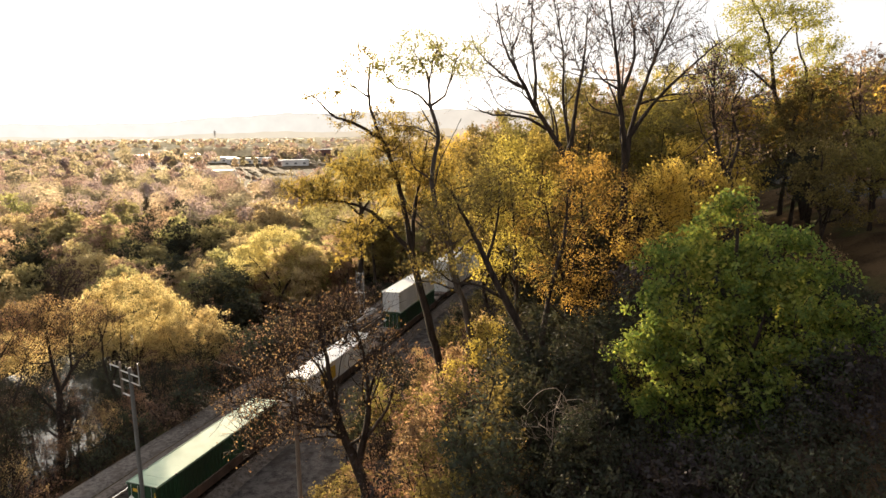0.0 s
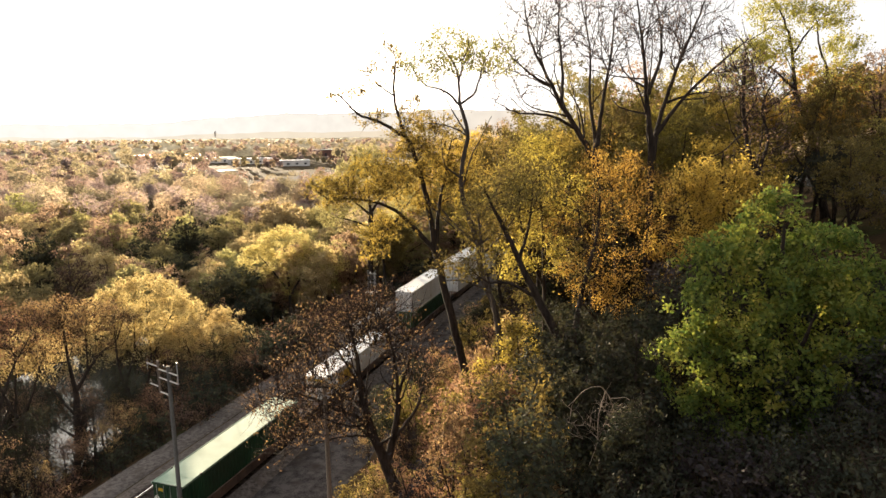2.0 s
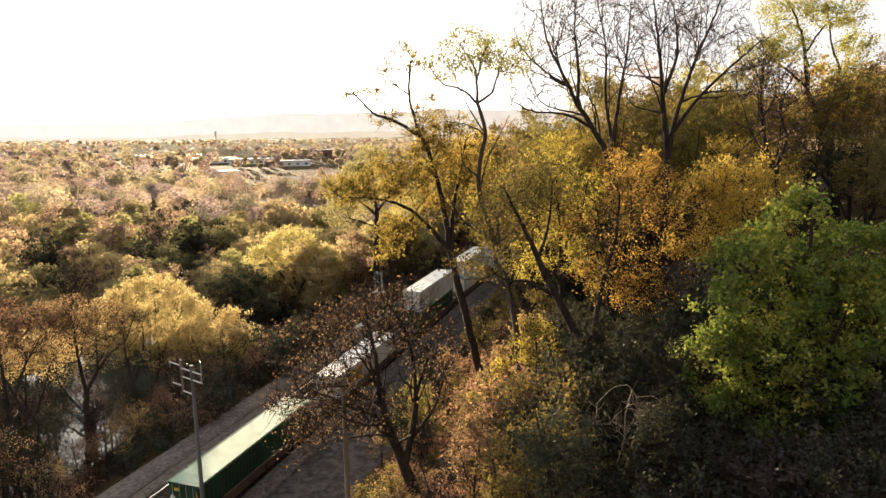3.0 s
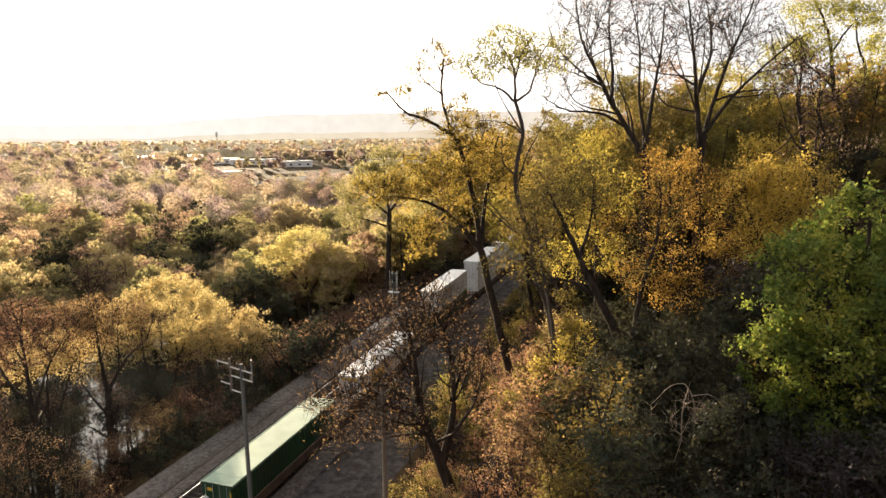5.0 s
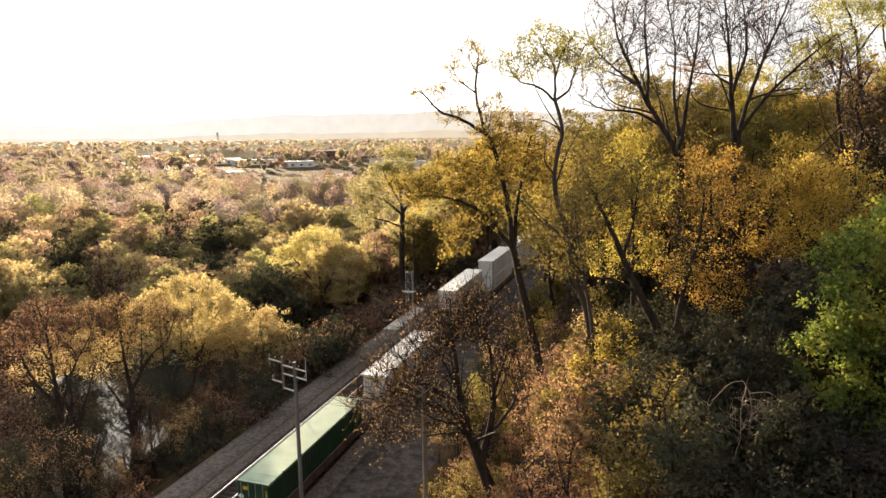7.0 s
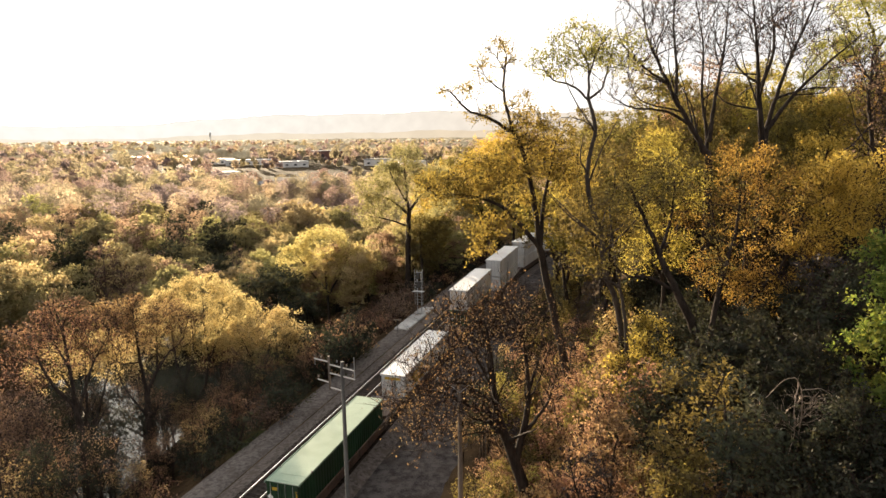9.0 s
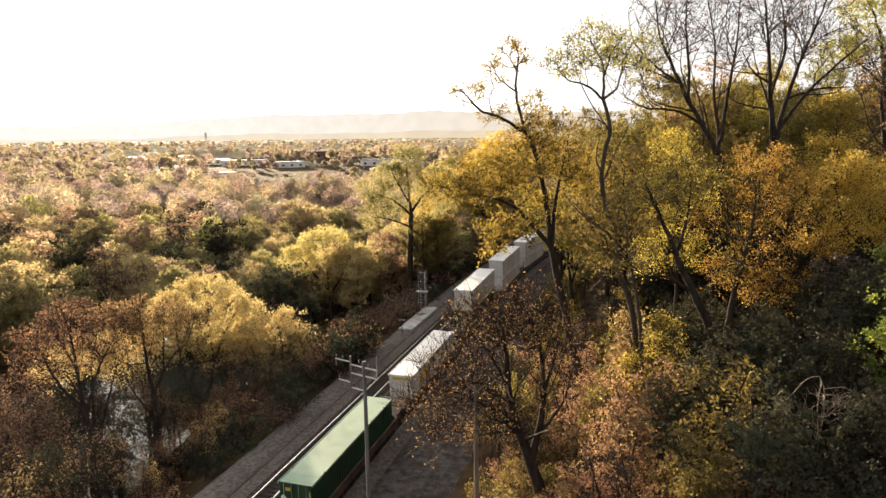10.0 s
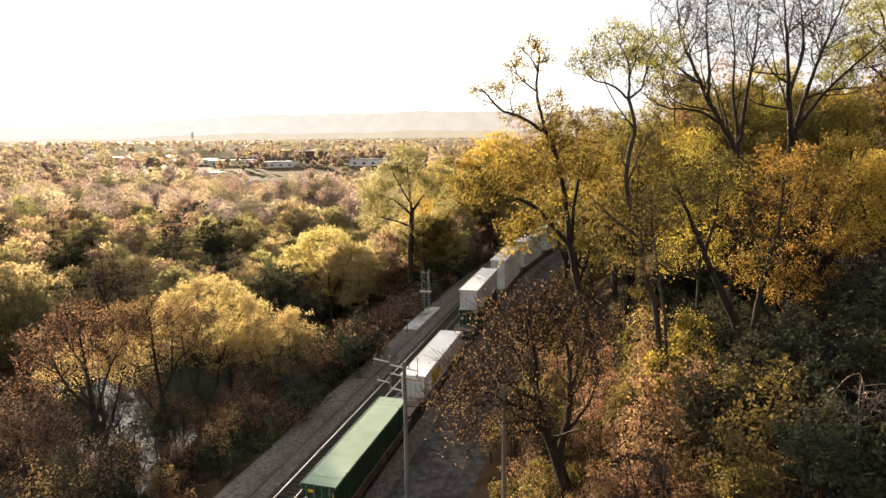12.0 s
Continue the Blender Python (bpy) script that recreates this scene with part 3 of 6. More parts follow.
        for _ in range(twigs):
            d = unit(out * 0.7 + rng.normal(size=3) * 0.65 + np.array([0, 0, 0.25]))
            e = p + d * twig_len * rng.uniform(0.5, 1.3)
            st = p - out * rng.uniform(0, 0.5) * min(ln, 1)
            m2 = (st + e) / 2 + rng.normal(size=3) * 0.07
            twig.tube([st, m2, e], [0.013 * thin, 0.009 * thin, 0.004], 3)
            if leaves:
                k = max(1, int(leaves * full[j] / max(twigs, 1) * 0.5))
                t = rng.uniform(0.2, 1.05, k)[:, None]
                L.append(st + (e - st) * t + rng.normal(size=(k, 3)) * 0.13)
                F.append(np.tile(unit(p - H[j]), (k, 1)))
        if leaves:
            k = int(leaves * full[j] * (0.5 if twigs else 1))
            L.append(p + rng.normal(size=(k, 3)) * puff * np.array([1, 1, 0.55]))
            F.append(np.tile(unit(p - H[j]), (k, 1)))
    L = np.concatenate(L) if L else None
    if joined:
        trunk.f += [f + trunk.n for f in twig.f]
        trunk.v += twig.v
        return None, trunk.mesh("branches", TWIG), leaf_mesh("leaves", L, size, rng, leaf_mat, np.concatenate(F), folded=folded)
    return (trunk.mesh("trunk", bark or BARK), twig.mesh("branches", TWIG if bark is None else bark),
            None if L is None else leaf_mesh("leaves", L, size, rng, leaf_mat, np.concatenate(F), folded=folded))


def tree(name, label, meshes, m=None, group="", category="tree"):
    ob = thing(name, label, category, group, m=m)
    for nm, me in zip(("trunk", "branching", "crown"), meshes):
        if me is not None:
            new(nm, me).parent = ob
    return ob


def hero(name, label, foot, limbs, lobes, mat, seed, category="tree", **kw):
    """A tree built in place: limbs and lobes in world places, moved so that the thing's own origin is its foot."""
    f = np.array([foot[0], foot[1], land_at(*foot) - 0.15])
    ls = [([tuple(np.asarray(p, dtype=float) - f) for p in pts], a, b) for pts, a, b in limbs]
    lb = [(tuple(np.asarray(c, dtype=float) - f), *rest) for c, *rest in lobes]
    return tree(name, label, tree_parts(seed, ls, lb, mat, **kw), pose(*f), category=category)


def ground_pt(x, y, dz=-0.15):
    return (x, y, land_at(x, y) + dz)


# the tall crooked tree
hero("crooked_tree", "tall crooked thin tree with a sparse yellow-green umbrella crown", (2.6, 40.3),
     [([ground_pt(2.6, 40.3), (1.9, 40, 14.1), (0.6, 40, 18.4), (0.4, 40, 20.3), (-0.5, 40, 22.9), (-0.6, 40, 25.1), (-0.2, 40, 27.2), (-0.7, 40, 29.0)], 0.23, 0.11),
      ([(-0.7, 40, 29.0), (-1.6, 40.3, 29.8), (-2.9, 40.5, 30.3), (-3.6, 40.4, 31.2)], 0.09, 0.03),
      ([(-0.7, 40, 29.0), (-0.9, 39.6, 31.0), (-1.8, 39.2, 32.4)], 0.1, 0.03),
      ([(-0.7, 40, 29.0), (0.3, 40.4, 29.8), (0.8, 40.9, 31.4), (1.3, 41, 32.4)], 0.09, 0.03),
      ([(-0.8, 39.8, 30.2), (-0.4, 39.3, 31.8), (0.2, 38.6, 32.8)], 0.06, 0.02)],
     [((-1.2, 40, 32.2), (2.1, 1.9, 1.5), 80), ((-3.0, 40.4, 31.2), (1.5, 1.3, 1.0), 40), ((1.2, 40.6, 31.9), (1.9, 1.7, 1.3), 64)],
     L_LIME, 11, leaves=24, size=0.075, puff=0.34, twigs=3, twig_len=0.7, side=0.4, bark=BARK_PALE)

# the arching double-stemmed tree
hero("arching_tree", "dark forked tree with a golden arching limb and bare upper stem", (0.9, 47.0),
     [([ground_pt(0.9, 47.0), (0.5, 47, 5.8), (-0.5, 47, 10.1), (-1.5, 47, 14.2), (-2.4, 47, 18.3)], 0.37, 0.27),
      ([(-2.4, 47, 18.3), (-4.0, 46.8, 20.3), (-5.7, 46.6, 21.8), (-7.8, 46.4, 22.5), (-10.4, 46.2, 22.6)], 0.21, 0.05),
      ([(-2.4, 47, 18.3), (-2.9, 46.8, 21.8), (-3.5, 46.6, 24.4), (-4.0, 46.5, 26.2), (-4.6, 46.5, 27.3), (-5.0, 46.5, 28.7), (-5.3, 46.5, 30.3), (-5.1, 46.5, 32.4)], 0.22, 0.07),
      ([(-4.6, 46.5, 27.1), (-6.3, 46.5, 28.1), (-7.9, 46.4, 28.7), (-8.8, 46.3, 29.7), (-9.4, 46.3, 30.2)], 0.14, 0.05),
      ([(-7.0, 46.4, 28.4), (-7.2, 46.4, 29.4), (-6.9, 46.4, 30.4)], 0.05, 0.025),
      ([(-5.3, 46.5, 30.0), (-6.4, 46.4, 30.8), (-6.9, 46.4, 31.6)], 0.07, 0.03), ([(-5.2, 46.5, 31.4), (-5.8, 46.5, 32.4), (-6.4, 46.5, 33.0)], 0.05, 0.025),
      ([(-2.4, 47, 18.3), (-2.1, 47.3, 21.8), (-1.6, 47.5, 24.3), (-1.1, 47.6, 26.8)], 0.2, 0.05),
      ([(-5.0, 46.7, 21.2), (-6.0, 46.2, 20.2), (-6.6, 45.9, 19.4)], 0.08, 0.03)],
     [((-9.8, 46.3, 23.2), (2.5, 2.0, 1.2), 84), ((-6.8, 46.4, 24.0), (2.6, 2.2, 1.8), 120), ((-4.2, 46.8, 24.8), (2.4, 2.2, 2.2), 100), ((-3.4, 46.8, 27.2), (1.9, 1.8, 1.6), 60), ((-0.6, 47.2, 24.0), (1.8, 1.6, 2.2), 60),
      ((-1.7, 47.3, 26.2), (2.0, 1.9, 2.4), 84), ((-6.9, 45.9, 20.0), (1.5, 1.5, 1.3), 44), ((-7.3, 45.6, 18.6), (0.9, 0.9, 0.9), 16), ((-4.0, 46.6, 21.6), (1.6, 1.5, 1.4), 30), ((0.4, 47.6, 23.6), (1.6, 1.4, 1.6), 40),
      ((-9.0, 46.3, 29.9), (1.7, 1.2, 0.9), 26, 0.7), ((-6.8, 46.4, 31.3), (1.2, 0.9, 0.9), 16, 0.7), ((-5.6, 46.5, 32.6), (1.7, 1.1, 1.0), 32, 0.7), ((-7.2, 46.4, 28.4), (1.7, 0.9, 0.8), 16, 0.7), ((-4.6, 46.5, 28.6), (1.3, 0.9, 1.9), 26, 0.7)],
     L_YELLOW, 12, leaves=34, size=0.082, puff=0.25, twigs=3, twig_len=0.7, shell=0.35, thin=1.5, tufts=9, gather=0.5)

# the V-shaped leaning tree
hero("leaning_tree", "dark tree forked low, leaning out over the slope", (5.9, 35.4),
     [([ground_pt(5.9, 35.4), (5.7, 35.3, 13.1), (4.8, 35.3, 15.3), (3.6, 35.3, 17.7), (2.5, 35.3, 19.9), (1.7, 35.3, 21.7), (0.5, 35.3, 24.0)], 0.42, 0.07),
      ([(5.7, 35.3, 13.2), (6.0, 35.5, 16.6), (6.6, 35.6, 19.3), (7.1, 35.7, 21.5), (7.2, 35.8, 23.5)], 0.22, 0.05),
      ([(3.6, 35.3, 17.7), (1.9, 35.2, 18.6), (0.6, 35.0, 18.8), (-0.4, 34.9, 19.6)], 0.12, 0.03),
      ([(2.5, 35.3, 19.9), (3.1, 35.4, 22.0), (3.3, 35.6, 24.3)], 0.12, 0.03)],
     [((1.2, 35.3, 23.2), (1.7, 1.7, 1.8), 26), ((3.4, 35.6, 24.2), (1.6, 1.6, 1.7), 26), ((7.2, 35.9, 22.3), (1.8, 1.8, 2.1), 34, 0.4), ((5.0, 35.6, 20.0), (1.8, 1.6, 2.2), 22, 0.5), ((0.4, 35.0, 20.0), (1.2, 1.2, 1.0), 12)],
     L_OLIVE, 13, leaves=44, size=0.085, puff=0.5, twigs=3)

hero("grey_stemmed_tree", "slim grey-stemmed tree with sparse olive leaves", (2.3, 38.2),
     [([ground_pt(2.3, 38.2), (1.6, 38, 14.4), (1.1, 38, 17.4), (0.6, 38, 19.9), (0.3, 38.1, 22.5)], 0.16, 0.05),
      ([(1.1, 38, 17.4), (-0.6, 37.8, 18.2), (-1.8, 37.8, 18.2)], 0.1, 0.03)],
     [((0.3, 38, 21.6), (1.7, 1.6, 2.0), 26), ((-1.4, 37.8, 18.8), (1.3, 1.2, 0.8), 14)], L_OLIVE, 14, leaves=40, size=0.085, puff=0.45, bark=BARK_PALE)

# two bare trees on the skyline
hero("bare_tree", "leafless dark tree with many spreading limbs against the sky", (9.3, 44.8),
     [([ground_pt(9.3, 44.8), (9.2, 44.6, 24), (8.7, 44.5, 25.6), (7.7, 44.5, 27.3), (6.5, 44.5, 29.1), (5.3, 44.4, 31.4), (4.3, 44.3, 33.3), (3.8, 44.2, 36.0)], 0.332, 0.039),
      ([(9.0, 44.6, 25.2), (9.0, 45, 27.1), (8.6, 45.2, 29.8), (8.6, 45.3, 32.8), (7.9, 45.5, 36.4)], 0.177, 0.033),
      ([(9.1, 44.7, 26.2), (9.5, 45, 29.0), (10.1, 45.3, 32.8), (10.3, 45.6, 35.8)], 0.188, 0.033),
      ([(7.5, 44.5, 27.5), (5.6, 44.2, 28.4), (3.4, 43.9, 28.6), (1.9, 43.8, 29.3)], 0.122, 0.033),
      ([(6.5, 44.5, 29.1), (6.6, 44.8, 31.5), (6.3, 45, 34.2), (6.4, 45, 36.8)], 0.144, 0.033),
      ([(6.0, 44.5, 30.2), (4.3, 44.2, 31.2), (2.7, 44, 32.6), (2.0, 44, 34.0)], 0.111, 0.022)],
     [((4.2, 44.2, 34.2), (2.3, 2.0, 3.0), 130), ((7.2, 45.2, 34.6), (2.2, 2.0, 3.0), 150), ((9.8, 45.4, 33.6), (1.7, 1.8, 3.2), 110), ((2.9, 43.9, 30.4), (2.6, 1.6, 2.0), 80)],
     L_BROWN, 15, leaves=1, size=0.08, puff=0.4, twigs=2, twig_len=1.2, shell=0.2, thin=1.4, side=0.5)

hero("bare_tree", "leafless dark tree with broad fanned limbs on the hill crest", (13.2, 45.2),
     [([ground_pt(13.2, 45.2), (13.1, 45, 25.1), (12.7, 45, 28.6), (12.4, 45, 31.3), (12.0, 44.9, 34.0), (11.3, 44.8, 37.6)], 0.298, 0.039),
      ([(13.2, 45, 25.2), (13.5, 45.2, 27.4), (14.3, 45.4, 30.2), (15.3, 45.6, 32.8), (16.4, 45.8, 35.4), (17.0, 46, 37.6)], 0.221, 0.033),
      ([(13.4, 45.1, 27.0), (15.1, 45, 29.4), (17.7, 44.8, 32.0), (19.3, 44.6, 33.4)], 0.177, 0.033),
      ([(12.7, 45, 29.8), (13.6, 45.3, 32.8), (13.0, 45.6, 36.6)], 0.166, 0.033),
      ([(14.0, 45.3, 29.2), (16.0, 45, 29.8), (18.4, 44.8, 29.9)], 0.099, 0.022),
      ([(12.6, 45, 30.2), (11.2, 44.8, 31.0), (10.2, 44.6, 32.4)], 0.099, 0.022)],
     [((12.2, 45, 35.0), (2.2, 2.0, 3.2), 140), ((16.0, 45.6, 34.6), (2.6, 2.0, 3.0), 150), ((18.2, 44.8, 32.0), (2.4, 1.6, 2.2), 90), ((14.2, 45.4, 33.6), (2.0, 2.0, 3.0), 100)],
     L_BROWN, 16, leaves=1, size=0.08, puff=0.4, twigs=2, twig_len=1.2, shell=0.2, thin=1.4, side=0.5)

hero("tall_hilltop_tree", "tall spreading tree with feathery yellow-green crown on the hill", (34.2, 58.3),
     [([ground_pt(34.2, 58.3), (33.4, 58, 22), (32.4, 58, 25.9), (31.1, 58, 28.9), (30.2, 58, 30.9), (29.7, 58, 33.9), (29.0, 58, 36.3), (27.6, 58, 38.7)], 0.42, 0.06),
      ([(30.2, 58, 30.9), (28.4, 58, 32.4), (26.9, 58, 33.4), (25.4, 58, 34.6)], 0.14, 0.04),
      ([(32.0, 58, 27.4), (33.2, 58.3, 31.9), (32.4, 58.4, 34.4), (31.8, 58.4, 37)], 0.18, 0.05),
      ([(29.7, 58, 33.9), (31.0, 57.6, 36.2), (32.3, 57.4, 37.4)], 0.12, 0.03)],
     [((26.4, 58, 34.2), (2.6, 2.2, 1.4), 44), ((28.2, 58, 37.6), (2.6, 2.4, 1.7), 50), ((32.2, 57.8, 37.2), (2.3, 2.2, 1.3), 46), ((34.0, 58.2, 34.6), (1.8, 1.8, 1.4), 30), ((30, 58, 40), (2.4, 2, 1.3), 34),
      ((31, 58, 31.5), (3.0, 2.0, 2.0), 30), ((25.0, 58, 32.0), (2.0, 1.8, 1.6), 30), ((28.0, 58, 34.6), (2.2, 2.0, 1.8), 36), ((34.4, 58, 31.4), (2.2, 2.0, 2.0), 36)],
     L_LIME, 17, leaves=44, size=0.1, puff=0.45, twigs=3, twig_len=1.0)

hero("dark_branchy_tree", "dark thinly leaved tree with tangled branches", (18.8, 40.3),
     [([ground_pt(18.8, 40.3), (18.6, 40, 23.2), (17.7, 40, 25.6), (17.1, 40, 28.4), (17.0, 40, 31.5)], 0.26, 0.05),
      ([(18.3, 40, 24.3), (18.9, 40.2, 26.6), (18.4, 40.3, 28.7), (19.3, 40.4, 30.8)], 0.14, 0.03)],
     [((17.2, 40, 29.6), (1.9, 1.8, 2.4), 70), ((18.8, 40.3, 29.2), (2.0, 1.8, 2.2), 60), ((18.4, 40.2, 26.0), (2.2, 1.8, 1.6), 40)],
     L_BROWN, 18, leaves=8, size=0.09, puff=0.5, twigs=4, twig_len=0.9, shell=0.2, thin=1.3, side=0.5)

# the green tree
hero("green_tree", "large rounded leafy tree, still fresh green on top", (13.4, 26.2),
     [([ground_pt(13.4, 26.2), (13.2, 26, 14), (12.8, 25.8, 17.5), (12.5, 25.6, 20.5), (12.2, 25.5, 23.2)], 0.36, 0.06),
      ([(13.1, 26, 14.6), (11.4, 25.2, 17.2), (10.2, 24.6, 19.4)], 0.16, 0.04),
      ([(13.0, 26, 15.2), (14.8, 25.6, 18), (16, 25.4, 20.2)], 0.16, 0.04),
      ([(12.9, 26, 16.2), (12.4, 23.8, 18.6), (12.2, 22.8, 20.2)], 0.14, 0.04)],
     [((12.3, 27.2, 22.6), (1.9, 1.8, 1.7), 80), ((10.4, 26.6, 21.4), (1.7, 1.6, 1.6), 70), ((14.4, 26.6, 21.4), (2.1, 2.0, 1.7), 90), ((12.2, 25.4, 20.6), (2.0, 1.7, 1.7), 90), ((16.4, 26.4, 19.6), (1.9, 1.8, 1.7), 80),
      ((9.4, 26.0, 19.4), (1.6, 1.5, 1.5), 64), ((13.8, 24.8, 19.0), (2.1, 1.7, 1.7), 90), ((8.7, 25.6, 17.2), (1.4, 1.4, 1.6), 56), ((11.0, 24.6, 17.8), (1.9, 1.6, 1.7), 84), ((17.6, 26.0, 17.6), (1.8, 1.8, 1.7), 70),
      ((15.6, 24.8, 17.0), (2.0, 1.7, 1.8), 84), ((12.8, 23.9, 16.2), (1.9, 1.5, 1.7), 80), ((9.6, 24.8, 15.0), (1.7, 1.5, 1.6), 64), ((17.8, 25.6, 15.0), (1.9, 1.8, 1.8), 70), ((11.8, 23.9, 13.6), (2.0, 1.5, 1.6), 70), ((15.0, 24.2, 14.4), (2.2, 1.6, 1.7), 80), ((14.0, 24.6, 11.8), (2.8, 1.8, 1.4), 60)],
     L_GREEN, 19, leaves=38, size=0.1, puff=0.22, twigs=2, twig_len=0.5, shell=0.6, tufts=10, gather=0.6)

# the thin brown tree beside the service road
hero("roadside_tree", "dark many-stemmed tree with sparse russet leaves beside the gravel road", (-4.3, 36.6),
     [([ground_pt(-4.3, 36.6), (-5.0, 36.5, 4.6), (-6.0, 36.5, 7.6), (-6.6, 36.5, 9.6), (-7.0, 36.4, 11.4), (-7.2, 36.3, 14.2), (-7.6, 36.2, 16)], 0.5, 0.05),
      ([(-5.6, 36.5, 6.4), (-4.9, 36.7, 9.5), (-4.8, 36.8, 11.3), (-5.1, 36.9, 14.3), (-5.9, 37, 16.4)], 0.27, 0.04),
      ([(-6.0, 36.5, 7.7), (-7.0, 36.2, 9.8), (-8.5, 36, 10.6), (-10.2, 35.8, 11.6), (-11.6, 35.6, 11.9)], 0.22, 0.03),
      ([(-6.5, 36.5, 9.2), (-7.4, 36.8, 12.2), (-8.8, 37, 14.6)], 0.16, 0.03),
      ([(-5.2, 36.6, 8.2), (-3.6, 36.6, 10.4), (-3.0, 36.6, 12.6)], 0.15, 0.03),
      ([(-6.3, 36.4, 8.6), (-8.2, 36.0, 8.8), (-10.2, 35.7, 8.4)], 0.1, 0.02),
      ([(-4.9, 36.6, 10.8), (-4.0, 37, 13.4), (-3.8, 37.2, 15.2)], 0.12, 0.02)],
     [((-9.9, 36.0, 12.8), (2.8, 2.0, 2.4), 110), ((-8.4, 36.8, 15.6), (2.4, 2.2, 1.8), 90), ((-6.0, 36.9, 15.8), (2.4, 2.0, 2.2), 100), ((-3.6, 36.6, 13.0), (1.8, 1.8, 2.6), 60), ((-10.6, 35.6, 9.6), (2.6, 1.8, 1.5), 60), ((-7.6, 36.0, 10.2), (2.2, 1.8, 1.8), 50), ((-12.2, 35.5, 11.4), (1.8, 1.6, 1.2), 30)],
     L_FADED, 20, leaves=13, size=0.068, puff=0.42, twigs=5, twig_len=1.45, shell=0.1, thin=1.5, side=0.9)

# a dead grey shrub catching the light on the slope
hero("dead_shrub", "bleached dead shrub with arching bare branches", (5.7, 26.2),
     [([ground_pt(5.7, 26.2), (5.6, 25.8, 14.6), (5.0, 25.2, 16.2), (4.2, 24.8, 16.5), (3.3, 24.6, 15.8)], 0.04, 0.012), ([(5.0, 25.2, 16.2), (4.6, 24.7, 15.2), (4.5, 24.4, 14.2), (4.1, 24.1, 13.3)], 0.026, 0.01),
      ([(5.2, 25.3, 15.8), (5.9, 24.8, 16.0), (6.6, 24.5, 15.2)], 0.024, 0.01), ([ground_pt(7.6, 25.2), (7.4, 24.8, 14.2), (7.1, 24.5, 14.9), (6.7, 24.3, 13.8)], 0.024, 0.01)],
     [((4.2, 24.8, 15.2), (1.9, 1.0, 1.4), 26), ((6.0, 24.9, 14.8), (1.5, 0.9, 1.2), 16)], L_UMBER_SHADED, 33, category="shrub", leaves=0, twigs=3, twig_len=0.8, shell=0.2, bark=DEAD_WOOD)

# the broad golden trees over the slope
hero("golden_tree", "broad golden-orange tree filling the slope", (9.4, 38.4),
     [([ground_pt(9.4, 38.4), (9.2, 38.2, 16), (8.8, 38.0, 20), (8.4, 37.8, 24)], 0.3, 0.05), ([(9.2, 38.1, 15), (7.2, 37.6, 19), (6.2, 37.4, 23)], 0.16, 0.04),
      ([(9.2, 38.1, 16), (11.2, 37.6, 19), (12, 37.4, 22)], 0.16, 0.04), ([(9.2, 38.1, 14), (7.4, 37.2, 16), (6.0, 36.8, 17.6)], 0.12, 0.03)],
     [((8.2, 37.8, 24.4), (2.5, 2.2, 2.0), 110), ((6.2, 37.6, 21.8), (2.0, 1.9, 2.4), 90, 0.5), ((10.8, 37.6, 23.0), (2.2, 2.0, 2.0), 100, 0.6), ((9.2, 37.2, 20.4), (2.8, 2.0, 2.2), 120, 0.6), ((12.2, 37.6, 19.8), (1.9, 1.8, 2.0), 70), ((6.8, 37.2, 18.2), (1.8, 1.7, 1.7), 56), ((9.6, 37.0, 17.4), (2.4, 1.8, 1.6), 70)],
     L_GOLD, 21, leaves=32, size=0.062, puff=0.24, twigs=2, twig_len=0.6, shell=0.4, tufts=9, gather=0.6)
hero("yellow_slope_tree", "slender bright yellow-leaved tree on the slope", (5.2, 41.2),
     [([ground_pt(5.2, 41.2), (5.0, 41, 15), (4.8, 40.8, 20), (4.4, 40.6, 25)], 0.22, 0.04), ([(4.9, 41, 17), (3.6, 40.6, 20), (3.0, 40.4, 23)], 0.11, 0.03), ([(4.8, 40.9, 19), (6.0, 40.6, 21.6), (6.4, 40.4, 24)], 0.1, 0.03)],
     [((4.4, 40.6, 25.2), (2.0, 1.8, 1.8), 80), ((3.2, 40.4, 22.6), (1.8, 1.7, 2.0), 74), ((6.0, 40.5, 23.0), (1.7, 1.7, 1.9), 64), ((4.4, 40.4, 19.8), (1.9, 1.7, 1.8), 60), ((2.8, 40.2, 18.6), (1.4, 1.4, 1.4), 34)],
     L_YELLOW, 36, leaves=34, size=0.063, puff=0.24, twigs=2, twig_len=0.6, shell=0.4, tufts=9, gather=0.6)
hero("orange_slope_tree", "golden-brown leafy tree above the green one", (15.4, 37.6),
     [([ground_pt(15.4, 37.6), (15.2, 37.4, 20), (14.8, 37.2, 24.6)], 0.22, 0.04), ([(15.3, 37.5, 18.6), (13.2, 36.8, 21.4), (12.4, 36.6, 23.4)], 0.12, 0.03), ([(15.2, 37.4, 19.6), (16.6, 37, 22), (17, 36.8, 23.6)], 0.1, 0.03)],
     [((14.6, 37.0, 24.2), (2.3, 2.0, 1.6), 90), ((12.6, 36.6, 22.8), (1.9, 1.8, 1.9), 76), ((16.6, 36.8, 23.0), (1.8, 1.7, 1.7), 60), ((14.6, 36.6, 21.4), (2.4, 1.8, 1.7), 80), ((12.4, 36.4, 20.4), (1.7, 1.6, 1.4), 40)],
     L_GOLD, 37, leaves=36, size=0.065, puff=0.25, twigs=2, twig_len=0.6, shell=0.4, tufts=9, gather=0.6)
